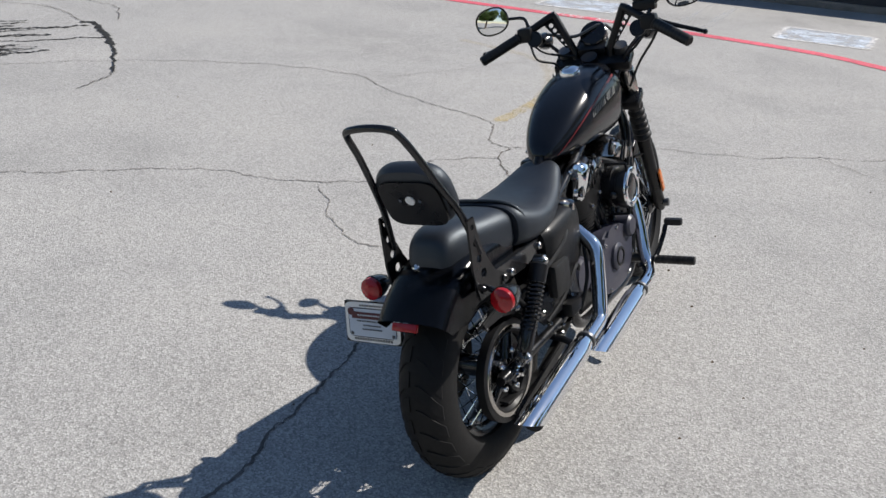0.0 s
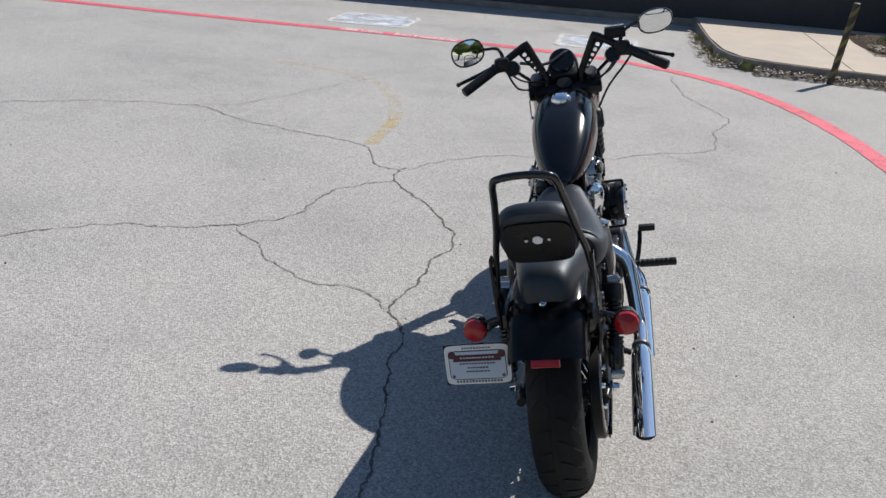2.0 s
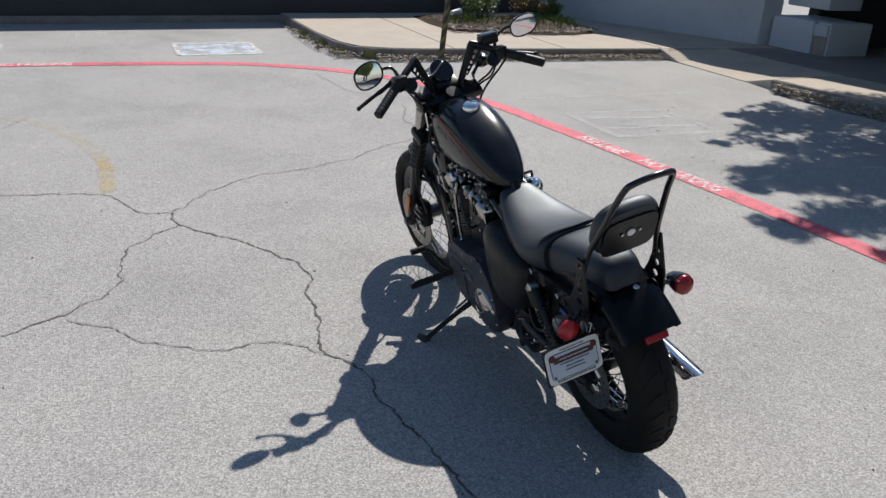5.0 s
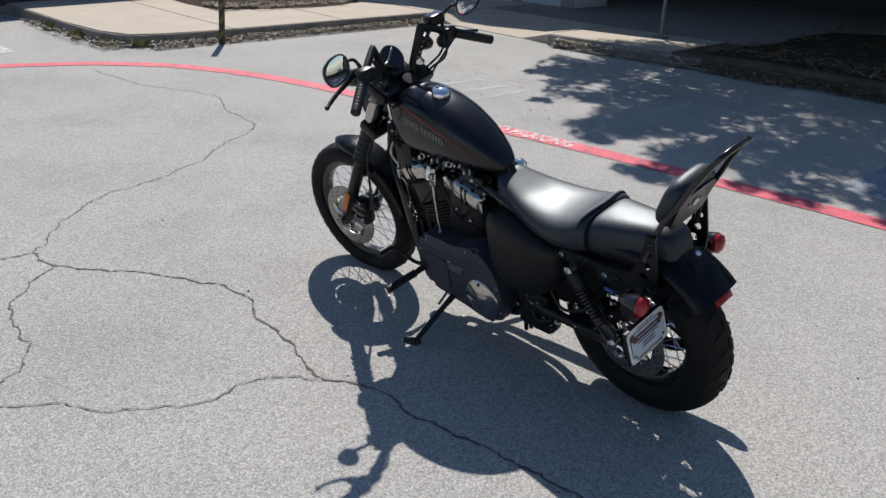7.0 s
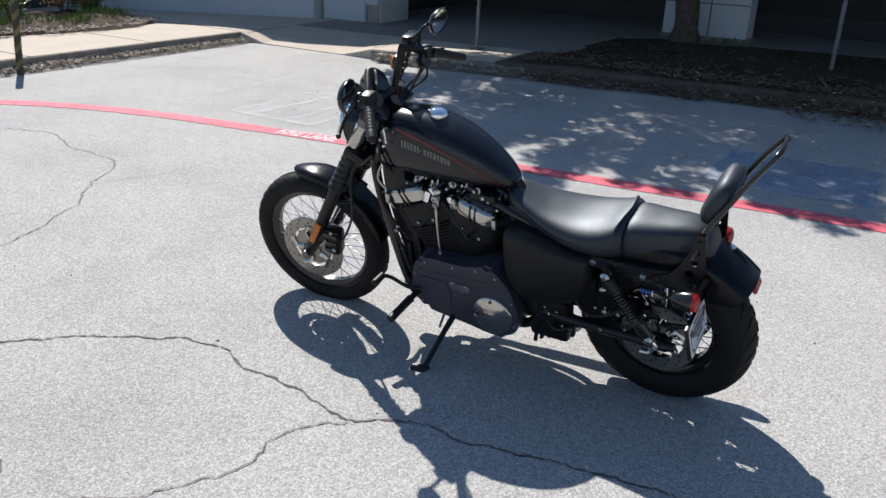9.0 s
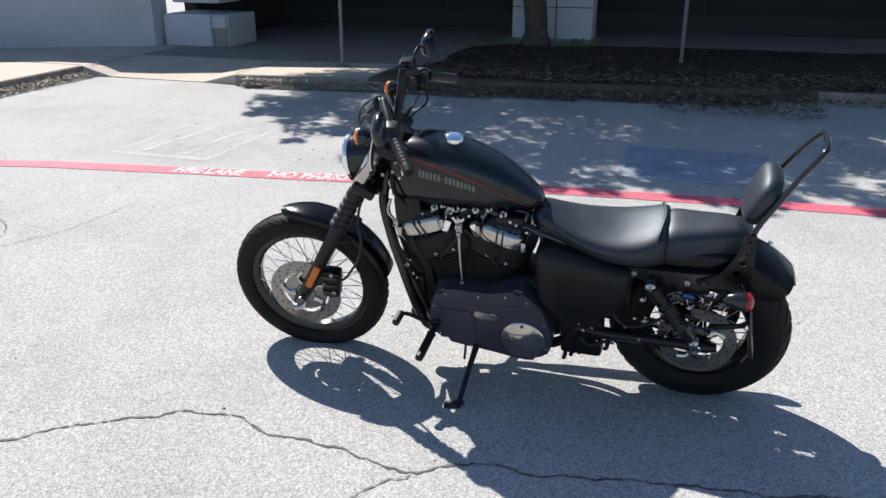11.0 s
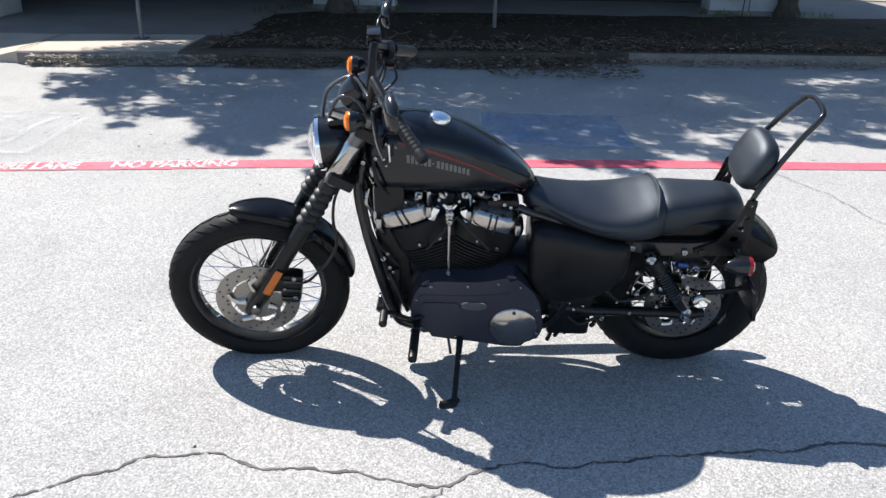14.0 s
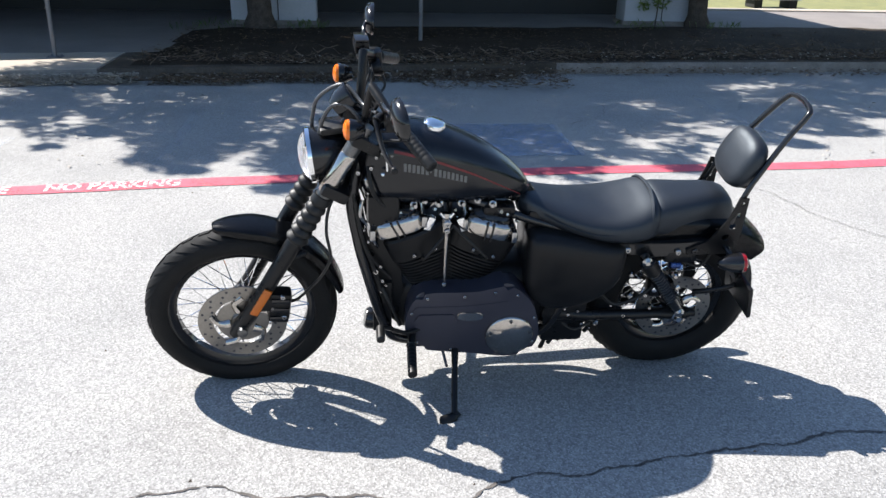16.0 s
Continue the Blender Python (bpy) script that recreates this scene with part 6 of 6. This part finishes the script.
# bright tubes and bolts added to imitate glints, not known fittings
for c in ([(-0.088, 1.118, 0.745), (-0.105, 1.125, 0.705), (-0.098, 1.108, 0.665), (-0.09, 1.10, 0.64)], [(-0.095, 1.10, 0.67), (-0.104, 1.098, 0.635), (-0.10, 1.082, 0.60), (-0.09, 1.072, 0.575)], [(-0.07, 1.095, 0.835), (-0.10, 1.108, 0.825), (-0.10, 1.10, 0.80), (-0.075, 1.085, 0.80)]):
    P("bright_pipe", tube(c, 0.0062, 8, smooth=6), "bright_steel")
for y, z, r in ((1.077, 0.484, 0.015), (1.062, 0.505, 0.009), (1.056, 0.448, 0.010), (1.085, 0.53, 0.007), (1.045, 0.43, 0.007), (1.10, 0.60, 0.008), (1.06, 0.405, 0.008), (1.112, 0.645, 0.006), (1.09, 0.86, 0.011), (1.128, 0.845, 0.012), (1.075, 0.895, 0.009), (1.058, 0.91, 0.007), (1.03, 0.90, 0.006), (1.10, 0.775, 0.007)):
    P("chrome_bolt", bolt((-0.096, y, z), (-1, 0.15, 0.2), 0.68 * r, 0.010), "bright_steel")
for c, r in (([(-0.09, 1.14, 0.74), (-0.11, 1.12, 0.62), (-0.10, 1.085, 0.50), (-0.10, 1.05, 0.36)], 0.006), ([(-0.06, 1.15, 0.80), (-0.10, 1.135, 0.70), (-0.105, 1.10, 0.56), (-0.09, 1.03, 0.45)], 0.005), ([(-0.08, 1.10, 0.88), (-0.12, 1.09, 0.80), (-0.10, 1.05, 0.73), (-0.09, 0.98, 0.70)], 0.006), ([(-0.10, 1.06, 0.42), (-0.12, 1.03, 0.36), (-0.11, 1.0, 0.27)], 0.007), ([(0.06, 1.15, 0.80), (0.10, 1.13, 0.70), (0.10, 1.08, 0.56)], 0.006)):
    P("hose", tube(c, r, 8, smooth=6), "soft_rubber")
for y, z, r, n in ((1.005, 0.700, 0.008, -0.2), (0.965, 0.715, 0.012, 0.5), (0.90, 0.712, 0.010, 0), (0.84, 0.708, 0.010, -0.3), (0.79, 0.712, 0.008, 0.3), (0.70, 0.700, 0.012, -0.4), (0.675, 0.690, 0.010, 0.1), (0.645, 0.665, 0.009, -0.3)):
    P("chrome_bolt", bolt((-0.090, y, z), (-1, n, 0.5), 0.6 * r, 0.012), "bright_steel")
for y, z, t in ((0.915, 0.672, 20), (0.815, 0.668, -20)):
    P("manifold_clamp", block((-0.106, y, z), (0.02, 0.024, 0.05), 0.006, Matrix.Rotation(radians(t), 4, "X")), "chrome", "chrome manifold clamp")
for y in (0.845, 0.888):
    P("bracket_arm", tube([(-0.125, 0.866, 0.69), (-0.128, y, 0.722)], 0.006, 8), "chrome")
# swing arm pivot and lower fittings behind the primary cover
P("pivot_housing", block((-0.085, 0.45, 0.27), (0.07, 0.15, 0.17), 0.02), "satin", "black swing arm pivot housing")
for y, z, l in ((0.50, 0.185, 0.04), (0.475, 0.195, 0.03), (0.445, 0.205, 0.025), (0.40, 0.22, 0.03), (0.355, 0.235, 0.02)):
    P("drain_hose", tube([(-0.10, y, z + 0.05), (-0.105, y + 0.004, z), (-0.10, y + 0.012, z - l)], 0.008, 8, smooth=3), "soft_rubber")
P("reservoir", lathe([(-0.02, 0.008), (-0.018, 0.014), (0.016, 0.0145), (0.02, 0.008)], (-0.110, 0.11, 0.50), (0, 1, 0.1), 18), "blue_metal", "small blue anodised reservoir")
for y, z, r in ((0.44, 0.31, 0.009), (0.41, 0.325, 0.007), (0.455, 0.335, 0.006), (0.39, 0.27, 0.008), (0.36, 0.25, 0.006), (0.27, 0.39, 0.008), (0.235, 0.40, 0.006), (0.19, 0.385, 0.010), (0.165, 0.33, 0.008), (0.25, 0.30, 0.010), (0.07, 0.31, 0.009), (0.30, 0.345, 0.006)):
    P("chrome_bolt", bolt((-0.122, y, z), (-1, 0.2, 0.3), 0.7 * r, 0.010), "bright_steel")
# primary cover on the left
PRIM = [(0.978, 0.262), (0.986, 0.32), (0.972, 0.39), (0.945, 0.432), (0.90, 0.447), (0.82, 0.447), (0.755, 0.450), (0.70, 0.463), (0.655, 0.468), (0.612, 0.438), (0.572, 0.384), (0.548, 0.30), (0.548, 0.24), (0.58, 0.186), (0.65, 0.172), (0.76, 0.188), (0.86, 0.200), (0.93, 0.214)]
outline = [(p.x, p.y) for p in spline([(y, z, 0) for y, z in PRIM], 4, True)]
prim = P("primary_cover", plate(outline, -0.085, -0.168, 0.014), "grey_cover", "charcoal grey primary cover")
for i in range(0, len(outline), 7):
    y, z = outline[i]
    cy, cz = 0.765, 0.318
    part("cover_bolt", bolt((-0.168, cy + (y - cy) * 0.95, cz + (z - cz) * 0.88), (-1, 0, 0), 0.006, 0.006), "bright_steel", prim)
part("derby_cover", lathe([(0, 0.080), (0.010, 0.080), (0.014, 0.077)] + [(0.015 + 0.017 * (1 - (r / 0.075) ** 2), r) for r in (0.075, 0.068, 0.060, 0.050, 0.040, 0.028, 0.015, 0.003)], (-0.166, 0.644, 0.268), (-1, 0, 0), 56), "alloy", prim, "polished round clutch cover")
for a in range(5):
    t = 2 * math.pi * a / 5 + 0.3
    part("derby_bolt", bolt((-0.183, 0.644 + 0.068 * math.cos(t), 0.268 + 0.068 * math.sin(t)), (-1, 0, 0), 0.006, 0.006), "steel_dark", prim)
insp = [(p.x, p.y) for p in spline([(0.817, 0.353, 0), (0.810, 0.367, 0), (0.745, 0.365, 0), (0.738, 0.351, 0), (0.745, 0.337, 0), (0.810, 0.339, 0)], 4, True)]
part("inspection_plate", plate(insp, -0.166, -0.176, 0.003), "alloy", prim, "small oval inspection plate")
part("cover_crease", plate([(0.965, 0.376), (0.95, 0.392), (0.80, 0.392), (0.72, 0.400), (0.66, 0.41), (0.66, 0.404), (0.72, 0.394), (0.80, 0.386), (0.95, 0.384)], -0.166, -0.1705, 0.001), "grey_cover", prim)
part("raised_panel", plate([(0.955, 0.27), (0.96, 0.34), (0.945, 0.365), (0.83, 0.365), (0.815, 0.33), (0.815, 0.235), (0.93, 0.232)], -0.160, -0.1725, 0.005), "grey_cover", prim)
# sprocket cover behind it
P("sprocket_cover", plate([(0.53, 0.30), (0.53, 0.42), (0.47, 0.43), (0.43, 0.38), (0.44, 0.30)], -0.06, -0.115, 0.01), "satin")

# cam cover and air cleaner on the right
CAM = [(0.94, 0.31), (0.93, 0.38), (0.88, 0.43), (0.80, 0.46), (0.72, 0.45), (0.66, 0.40), (0.62, 0.33), (0.66, 0.27), (0.76, 0.245), (0.88, 0.255)]
cam_out = [(p.x, p.y) for p in spline([(y, z, 0) for y, z in CAM], 4, True)]
cam_cover = P("cam_cover", plate(cam_out, 0.085, 0.150, 0.012), "grey_cover", "charcoal grey cam cover")
part("timing_cover", lathe([(0, 0.045), (0.01, 0.045), (0.016, 0.038), (0.018, 0.002)], (0.149, 0.780, 0.357), (1, 0, 0), 36), "grey_cover", cam_cover)
part("timing_ring", lathe([(0.012, 0.034), (0.020, 0.032), (0.020, 0.024), (0.012, 0.022)], (0.149, 0.780, 0.357), (1, 0, 0), 36, closed=True), "engine", cam_cover)
for i in range(0, len(cam_out), 6):
    y, z = cam_out[i]
    part("cover_bolt", bolt((0.150, 0.78 + (y - 0.78) * 0.93, 0.35 + (z - 0.35) * 0.9), (1, 0, 0), 0.006, 0.006), "bright_steel", cam_cover)
P("gear_cover", lathe([(0, 0.06), (0.03, 0.06), (0.045, 0.05), (0.05, 0.002)], (0.085, 0.565, 0.37), (1, 0, 0), 36), "grey_cover")
AIR = (0.150, 0.874, 0.566)
air = P("air_cleaner", lathe([(-0.058, 0.050), (-0.052, 0.066), (-0.014, 0.069), (-0.012, 0.065), (0.004, 0.065), (0.006, 0.069), (0.026, 0.070), (0.034, 0.067), (0.036, 0.05), (0.036, 0.002)], AIR, (1, 0, 0), 44), "satin", "round black air cleaner")
part("trim_ring", lathe([(0.033, 0.067), (0.0385, 0.066), (0.042, 0.060), (0.042, 0.050), (0.039, 0.045), (0.033, 0.045)], AIR, (1, 0, 0), 44, closed=True), "chrome", air, "chrome trim ring")
part("air_cleaner_insert", lathe([(0.030, 0.046), (0.037, 0.044), (0.041, 0.030), (0.042, 0.002)], AIR, (1, 0, 0), 36), "gloss", air, "gloss black insert")
for a in range(5):
    t = 2 * math.pi * a / 5 + 0.4
    part("trim_bolt", bolt((0.1915, AIR[1] + 0.057 * math.cos(t), AIR[2] + 0.057 * math.sin(t)), (1, 0, 0), 0.006, 0.006), "bright_steel", air)
for k in (1, -1):
    part("mounting_loop", tube([Vector(AIR) + Vector(c) for c in ((-0.032, -0.03, 0.055 * k), (-0.032, -0.034, 0.080 * k), (-0.026, -0.034, 0.085 * k), (0.026, -0.026, 0.085 * k), (0.033, -0.026, 0.079 * k), (0.035, -0.022, 0.058 * k))], 0.0048, 8, smooth=4), "satin", air)
part("breather_cap", lathe([(-0.012, 0.006), (-0.010, 0.011), (0.012, 0.012), (0.016, 0.006)], (0.150, 0.806, 0.560), (0.3, -1, 0), 14), "gloss", air)
P("starter_housing", lathe([(-0.05, 0.028), (-0.045, 0.038), (0.036, 0.038), (0.044, 0.030), (0.046, 0.002)], (0.125, 0.905, 0.420), (1, 0, 0), 30), "grey_cover", "grey cylindrical engine cover")
# polished end of the rear rocker box, behind the tank
bm = bmesh.new()
tilt_ = Vector((0.36, -0.1, 0.93)).normalized()
flat_ = Vector((0.93, 0, -0.36)).normalized()
skin(bm, [oval(Vector((0.078, 0.668 - d, 0.622)), flat_, tilt_, a, b, 2.3, 32) for d, a, b in ((-0.03, 0.036, 0.084), (0.0, 0.040, 0.092), (0.014, 0.037, 0.087), (0.024, 0.028, 0.070), (0.030, 0.006, 0.02))])
P("rocker_end_cover", bm, "chrome", "polished oval rocker box end")
for k in (-1, 1):
    P("cover_bolt", bolt(Vector((0.078, 0.645, 0.622)) + tilt_ * 0.055 * k - flat_ * 0.02, (0, -1, 0), 0.007, 0.007), "chrome")

# exhaust: two chrome pipes, each with its own slash-cut muffler
def muffler(a, b, r, name):
    a, b = Vector(a), Vector(b)
    way = (b - a)
    L = way.length
    way.normalize()
    bm = lathe([(0, r * 0.55), (0.03, r * 0.8), (0.075, r), (L - 0.01, r), (L, r * 0.99), (L, r * 0.90), (L - 0.10, r * 0.86), (L - 0.11, 0.002)], a, way, 36)
    # slanted cut at the end
    for v in bm.verts:
        h = (v.co - a).dot(way)
        if h > L - 0.05:
            v.co += way * (0.05 * (v.co.z - (a + way * h).z) / r) * (h - L + 0.05) / 0.05
    return P(name, bm, "chrome", "bright chrome muffler")


rear_muffler = muffler((0.2145, 0.345, 0.272), (0.217, -0.052, 0.224), 0.0335, "muffler")
front_muffler = muffler((0.222, 0.79, 0.246), (0.224, 0.398, 0.205), 0.0335, "muffler")
part("tip_lining", lathe([(0, 0.0305), (-0.06, 0.0305), (-0.061, 0.002)], (0.217, -0.044, 0.225), (0.01, -1, -0.12), 24), "tar", rear_muffler)
pipe_r = P("exhaust_pipe", tube([(0.06, 0.565, 0.572), (0.12, 0.547, 0.530), (0.166, 0.538, 0.498), (0.184, 0.532, 0.476), (0.193, 0.520, 0.445), (0.204, 0.487, 0.355), (0.210, 0.463, 0.300), (0.213, 0.440, 0.283), (0.214, 0.38, 0.275), (0.2145, 0.335, 0.271)], 0.0225, 18, smooth=6), "chrome", "chrome exhaust header pipe")
pipe_f = P("exhaust_pipe", tube([(0.08, 1.0, 0.54), (0.13, 1.018, 0.48), (0.156, 1.004, 0.39), (0.175, 0.976, 0.30), (0.195, 0.948, 0.258), (0.214, 0.90, 0.247), (0.221, 0.84, 0.246), (0.222, 0.77, 0.245)], 0.0225, 18, smooth=6), "chrome", "chrome exhaust header pipe")
for c, way in (((0.2145, 0.335, 0.271), (0.01, -1, -0.12)), ((0.222, 0.775, 0.2445), (0.01, -1, -0.10))):
    P("exhaust_clamp", lathe([(-0.006, 0.025), (-0.005, 0.0285), (0.005, 0.0285), (0.006, 0.025)], c, way, 28), "steel_dark")
P("exhaust_bracket", tube([(0.11, 0.30, 0.29), (0.16, 0.30, 0.285), (0.185, 0.30, 0.275)], 0.010, 8, flat=0.5), "satin")
# belt and guards
for z0, z1 in ((0.455, 0.478), (0.165, 0.215)):
    bm = bmesh.new()
    skin(bm, [[Vector((x, y, z + d)) for x, d in ((0.085, 0), (0.112, 0), (0.112, 0.006), (0.085, 0.006))] for y, z in ((0.03, z1), (0.27, (z0 + z1) / 2 + 0.0), (0.50, z0 if z0 > 0.3 else 0.265))])
    P("drive_belt", bm, "soft_rubber")
P("belt_guard", plate([(0.44, 0.33), (0.44, 0.41), (0.32, 0.45), (0.20, 0.478), (0.03, 0.505), (-0.06, 0.49), (-0.05, 0.47), (0.04, 0.475), (0.13, 0.445), (0.20, 0.40), (0.27, 0.335)], 0.116, 0.126, 0.004), "satin", "black upper belt guard")
P("lower_belt_guard", plate([(0.40, 0.215), (0.40, 0.245), (0.20, 0.20), (0.06, 0.175), (0.04, 0.150), (0.1, 0.148), (0.2, 0.165)], 0.108, 0.122, 0.004), "satin", "black lower belt guard")

# oil tank and side covers
P("side_cover", moved(loft_y([(0.606, 0.045, 0.615, 0.47), (0.588, 0.066, 0.634, 0.40), (0.52, 0.080, 0.636, 0.352), (0.42, 0.084, 0.618, 0.362), (0.345, 0.078, 0.600, 0.405), (0.305, 0.066, 0.590, 0.45), (0.288, 0.045, 0.58, 0.48)], 4.2, 36), Matrix.Translation((-0.092, 0, 0))), "engine", "satin black side cover")
P("oil_tank", moved(loft_y([(0.55, 0.04, 0.61, 0.47), (0.535, 0.062, 0.625, 0.44), (0.45, 0.074, 0.63, 0.42), (0.34, 0.074, 0.62, 0.42), (0.30, 0.06, 0.61, 0.45)], 4.5, 36), Matrix.Translation((0.080, 0, 0))), "engine", "satin black oil tank")
P("oil_cap", lathe([(0, 0.028), (0.006, 0.030), (0.014, 0.030), (0.03, 0.026), (0.034, 0.002)], (0.112, 0.505, 0.604), (0.25, 0, 1), 28), "alloy", "metal oil filler cap")
P("battery_box", block((0.02, 0.40, 0.40), (0.20, 0.22, 0.14), 0.015), "engine")
P("rear_brake_caliper", block((-0.092, 0.135, 0.40), (0.055, 0.085, 0.06), 0.014), "satin")
for k in (-1, 1):
    P("caliper_bolt", bolt((-0.120, 0.135 + 0.026 * k, 0.405), (-1, 0, 0), 0.010, 0.006), "chrome")
P("wiring_box", block((-0.10, 0.10, 0.54), (0.05, 0.11, 0.05), 0.012), "satin")
P("spark_coil", block((-0.07, 0.70, 0.70), (0.05, 0.10, 0.035), 0.012), "satin")
for i, c in enumerate(([(-0.12, 0.36, 0.42), (-0.135, 0.30, 0.36), (-0.13, 0.22, 0.38), (-0.11, 0.15, 0.43)], [(-0.10, 0.48, 0.29), (-0.13, 0.42, 0.25), (-0.12, 0.36, 0.27)], [(-0.11, 0.10, 0.52), (-0.12, 0.03, 0.50), (-0.12, 0.0, 0.56)], [(0.12, 0.22, 0.40), (0.14, 0.14, 0.46), (0.13, 0.05, 0.56)], [(-0.09, 0.97, 0.26), (-0.12, 0.90, 0.215), (-0.11, 0.78, 0.205), (-0.10, 0.66, 0.215)])):
    P("hose", tube(c, 0.0055, 8, smooth=6), "soft_rubber")
for i, (y, z) in enumerate(((0.25, 0.47), (0.24, 0.38), (0.10, 0.46), (0.34, 0.27))):
    P("fitting", lathe([(-0.012, 0.006), (-0.01, 0.010), (0.008, 0.010), (0.012, 0.006)], (-0.118, y, z), (-1, 0.3, 0.2), 8), "bright_steel")
    P("fitting", lathe([(-0.012, 0.006), (-0.01, 0.010), (0.008, 0.010), (0.012, 0.006)], (0.125, y + 0.02, z), (1, 0.3, 0.2), 8), "bright_steel")

# fittings on the right, behind the rear cylinder
P("rear_master_cylinder", block((0.135, 0.44, 0.33), (0.045, 0.10, 0.045), 0.012), "satin", "black rear brake cylinder")
P("fuse_box", block((0.150, 0.34, 0.46), (0.035, 0.10, 0.10), 0.014), "soft_rubber")
P("bracket_plate", plate([(0.52, 0.30), (0.50, 0.50), (0.42, 0.56), (0.30, 0.55), (0.26, 0.50), (0.38, 0.40), (0.42, 0.30)], 0.118, 0.126, 0.003), "satin", "flat black bracket plate")
for c in ([(0.14, 0.50, 0.42), (0.165, 0.43, 0.46), (0.16, 0.34, 0.40), (0.145, 0.25, 0.36)], [(0.13, 0.46, 0.60), (0.155, 0.40, 0.56), (0.15, 0.30, 0.52), (0.135, 0.22, 0.50)], [(0.14, 0.55, 0.50), (0.165, 0.50, 0.40), (0.15, 0.46, 0.30)]):
    P("hose", tube(c, 0.006, 8, smooth=6), "soft_rubber")
for y, z, r in ((0.47, 0.48, 0.009), (0.40, 0.52, 0.008), (0.33, 0.50, 0.009), (0.44, 0.36, 0.008), (0.30, 0.42, 0.007), (0.24, 0.45, 0.009), (0.20, 0.40, 0.007), (0.28, 0.34, 0.009), (0.36, 0.30, 0.008), (0.16, 0.46, 0.007), (0.50, 0.55, 0.007)):
    P("chrome_bolt", bolt((0.130, y, z), (1, -0.3, 0.3), 0.8 * r, 0.012), "bright_steel")
# foot controls
for s in (-1, 1):
    root = Vector((0.125 * s, 0.955, 0.285))
    P("peg_bracket", tube([root, (0.18 * s, 0.965, 0.28), (0.215 * s, 0.968, 0.276)], [0.018, 0.013, 0.011], 10), "satin")
    prof = [(0, 0.012), (0.004, 0.017)]
    for k in range(7):
        prof += [(0.008 + 0.0172 * k, 0.0140), (0.010 + 0.0172 * k, 0.0152), (0.021 + 0.0172 * k, 0.0152)]
    prof += [(0.136, 0.0145), (0.138, 0.002)]
    P("foot_peg", lathe(prof, (0.215 * s, 0.968, 0.276), (s, 0.03, -0.01), 14), "soft_rubber", "black rubber foot peg")
P("brake_pedal", tube([(0.165, 0.93, 0.262), (0.205, 0.99, 0.27), (0.222, 1.045, 0.33), (0.225, 1.075, 0.365)], 0.0085, 10, smooth=5), "satin", "black brake pedal arm")
P("pedal_pad", block((0.252, 1.08, 0.376), (0.062, 0.026, 0.024), 0.006), "soft_rubber", "rubber pedal pad")
P("shift_lever", tube([(-0.16, 0.93, 0.30), (-0.19, 0.985, 0.305), (-0.215, 1.045, 0.35), (-0.235, 1.066, 0.366)], 0.0075, 10, smooth=5), "satin", "black shift lever")
P("shift_peg", lathe([(0, 0.010), (0.004, 0.0135), (0.06, 0.0135), (0.064, 0.010), (0.064, 0.002)], (-0.232, 1.068, 0.368), (-1, 0, 0.02), 14), "soft_rubber", "rubber shift peg")
P("kickstand_leg", tube([(-0.105, 0.815, 0.225), (-0.16, 0.818, 0.205), (-0.27, 0.828, 0.155), (-0.362, 0.835, 0.108)], [0.015, 0.012, 0.0105, 0.010], 12, smooth=4), "satin", "black kickstand leg")
P("kickstand_foot", tube([(-0.358, 0.820, 0.108), (-0.374, 0.842, 0.103), (-0.384, 0.872, 0.100), (-0.386, 0.884, 0.100)], [0.010, 0.016, 0.018, 0.010], 10, smooth=4, flat=0.45), "satin")
P("stand_spring", tube([(-0.10, 0.88, 0.225), (-0.16, 0.86, 0.20), (-0.22, 0.85, 0.18)], 0.005, 8), "steel_dark")
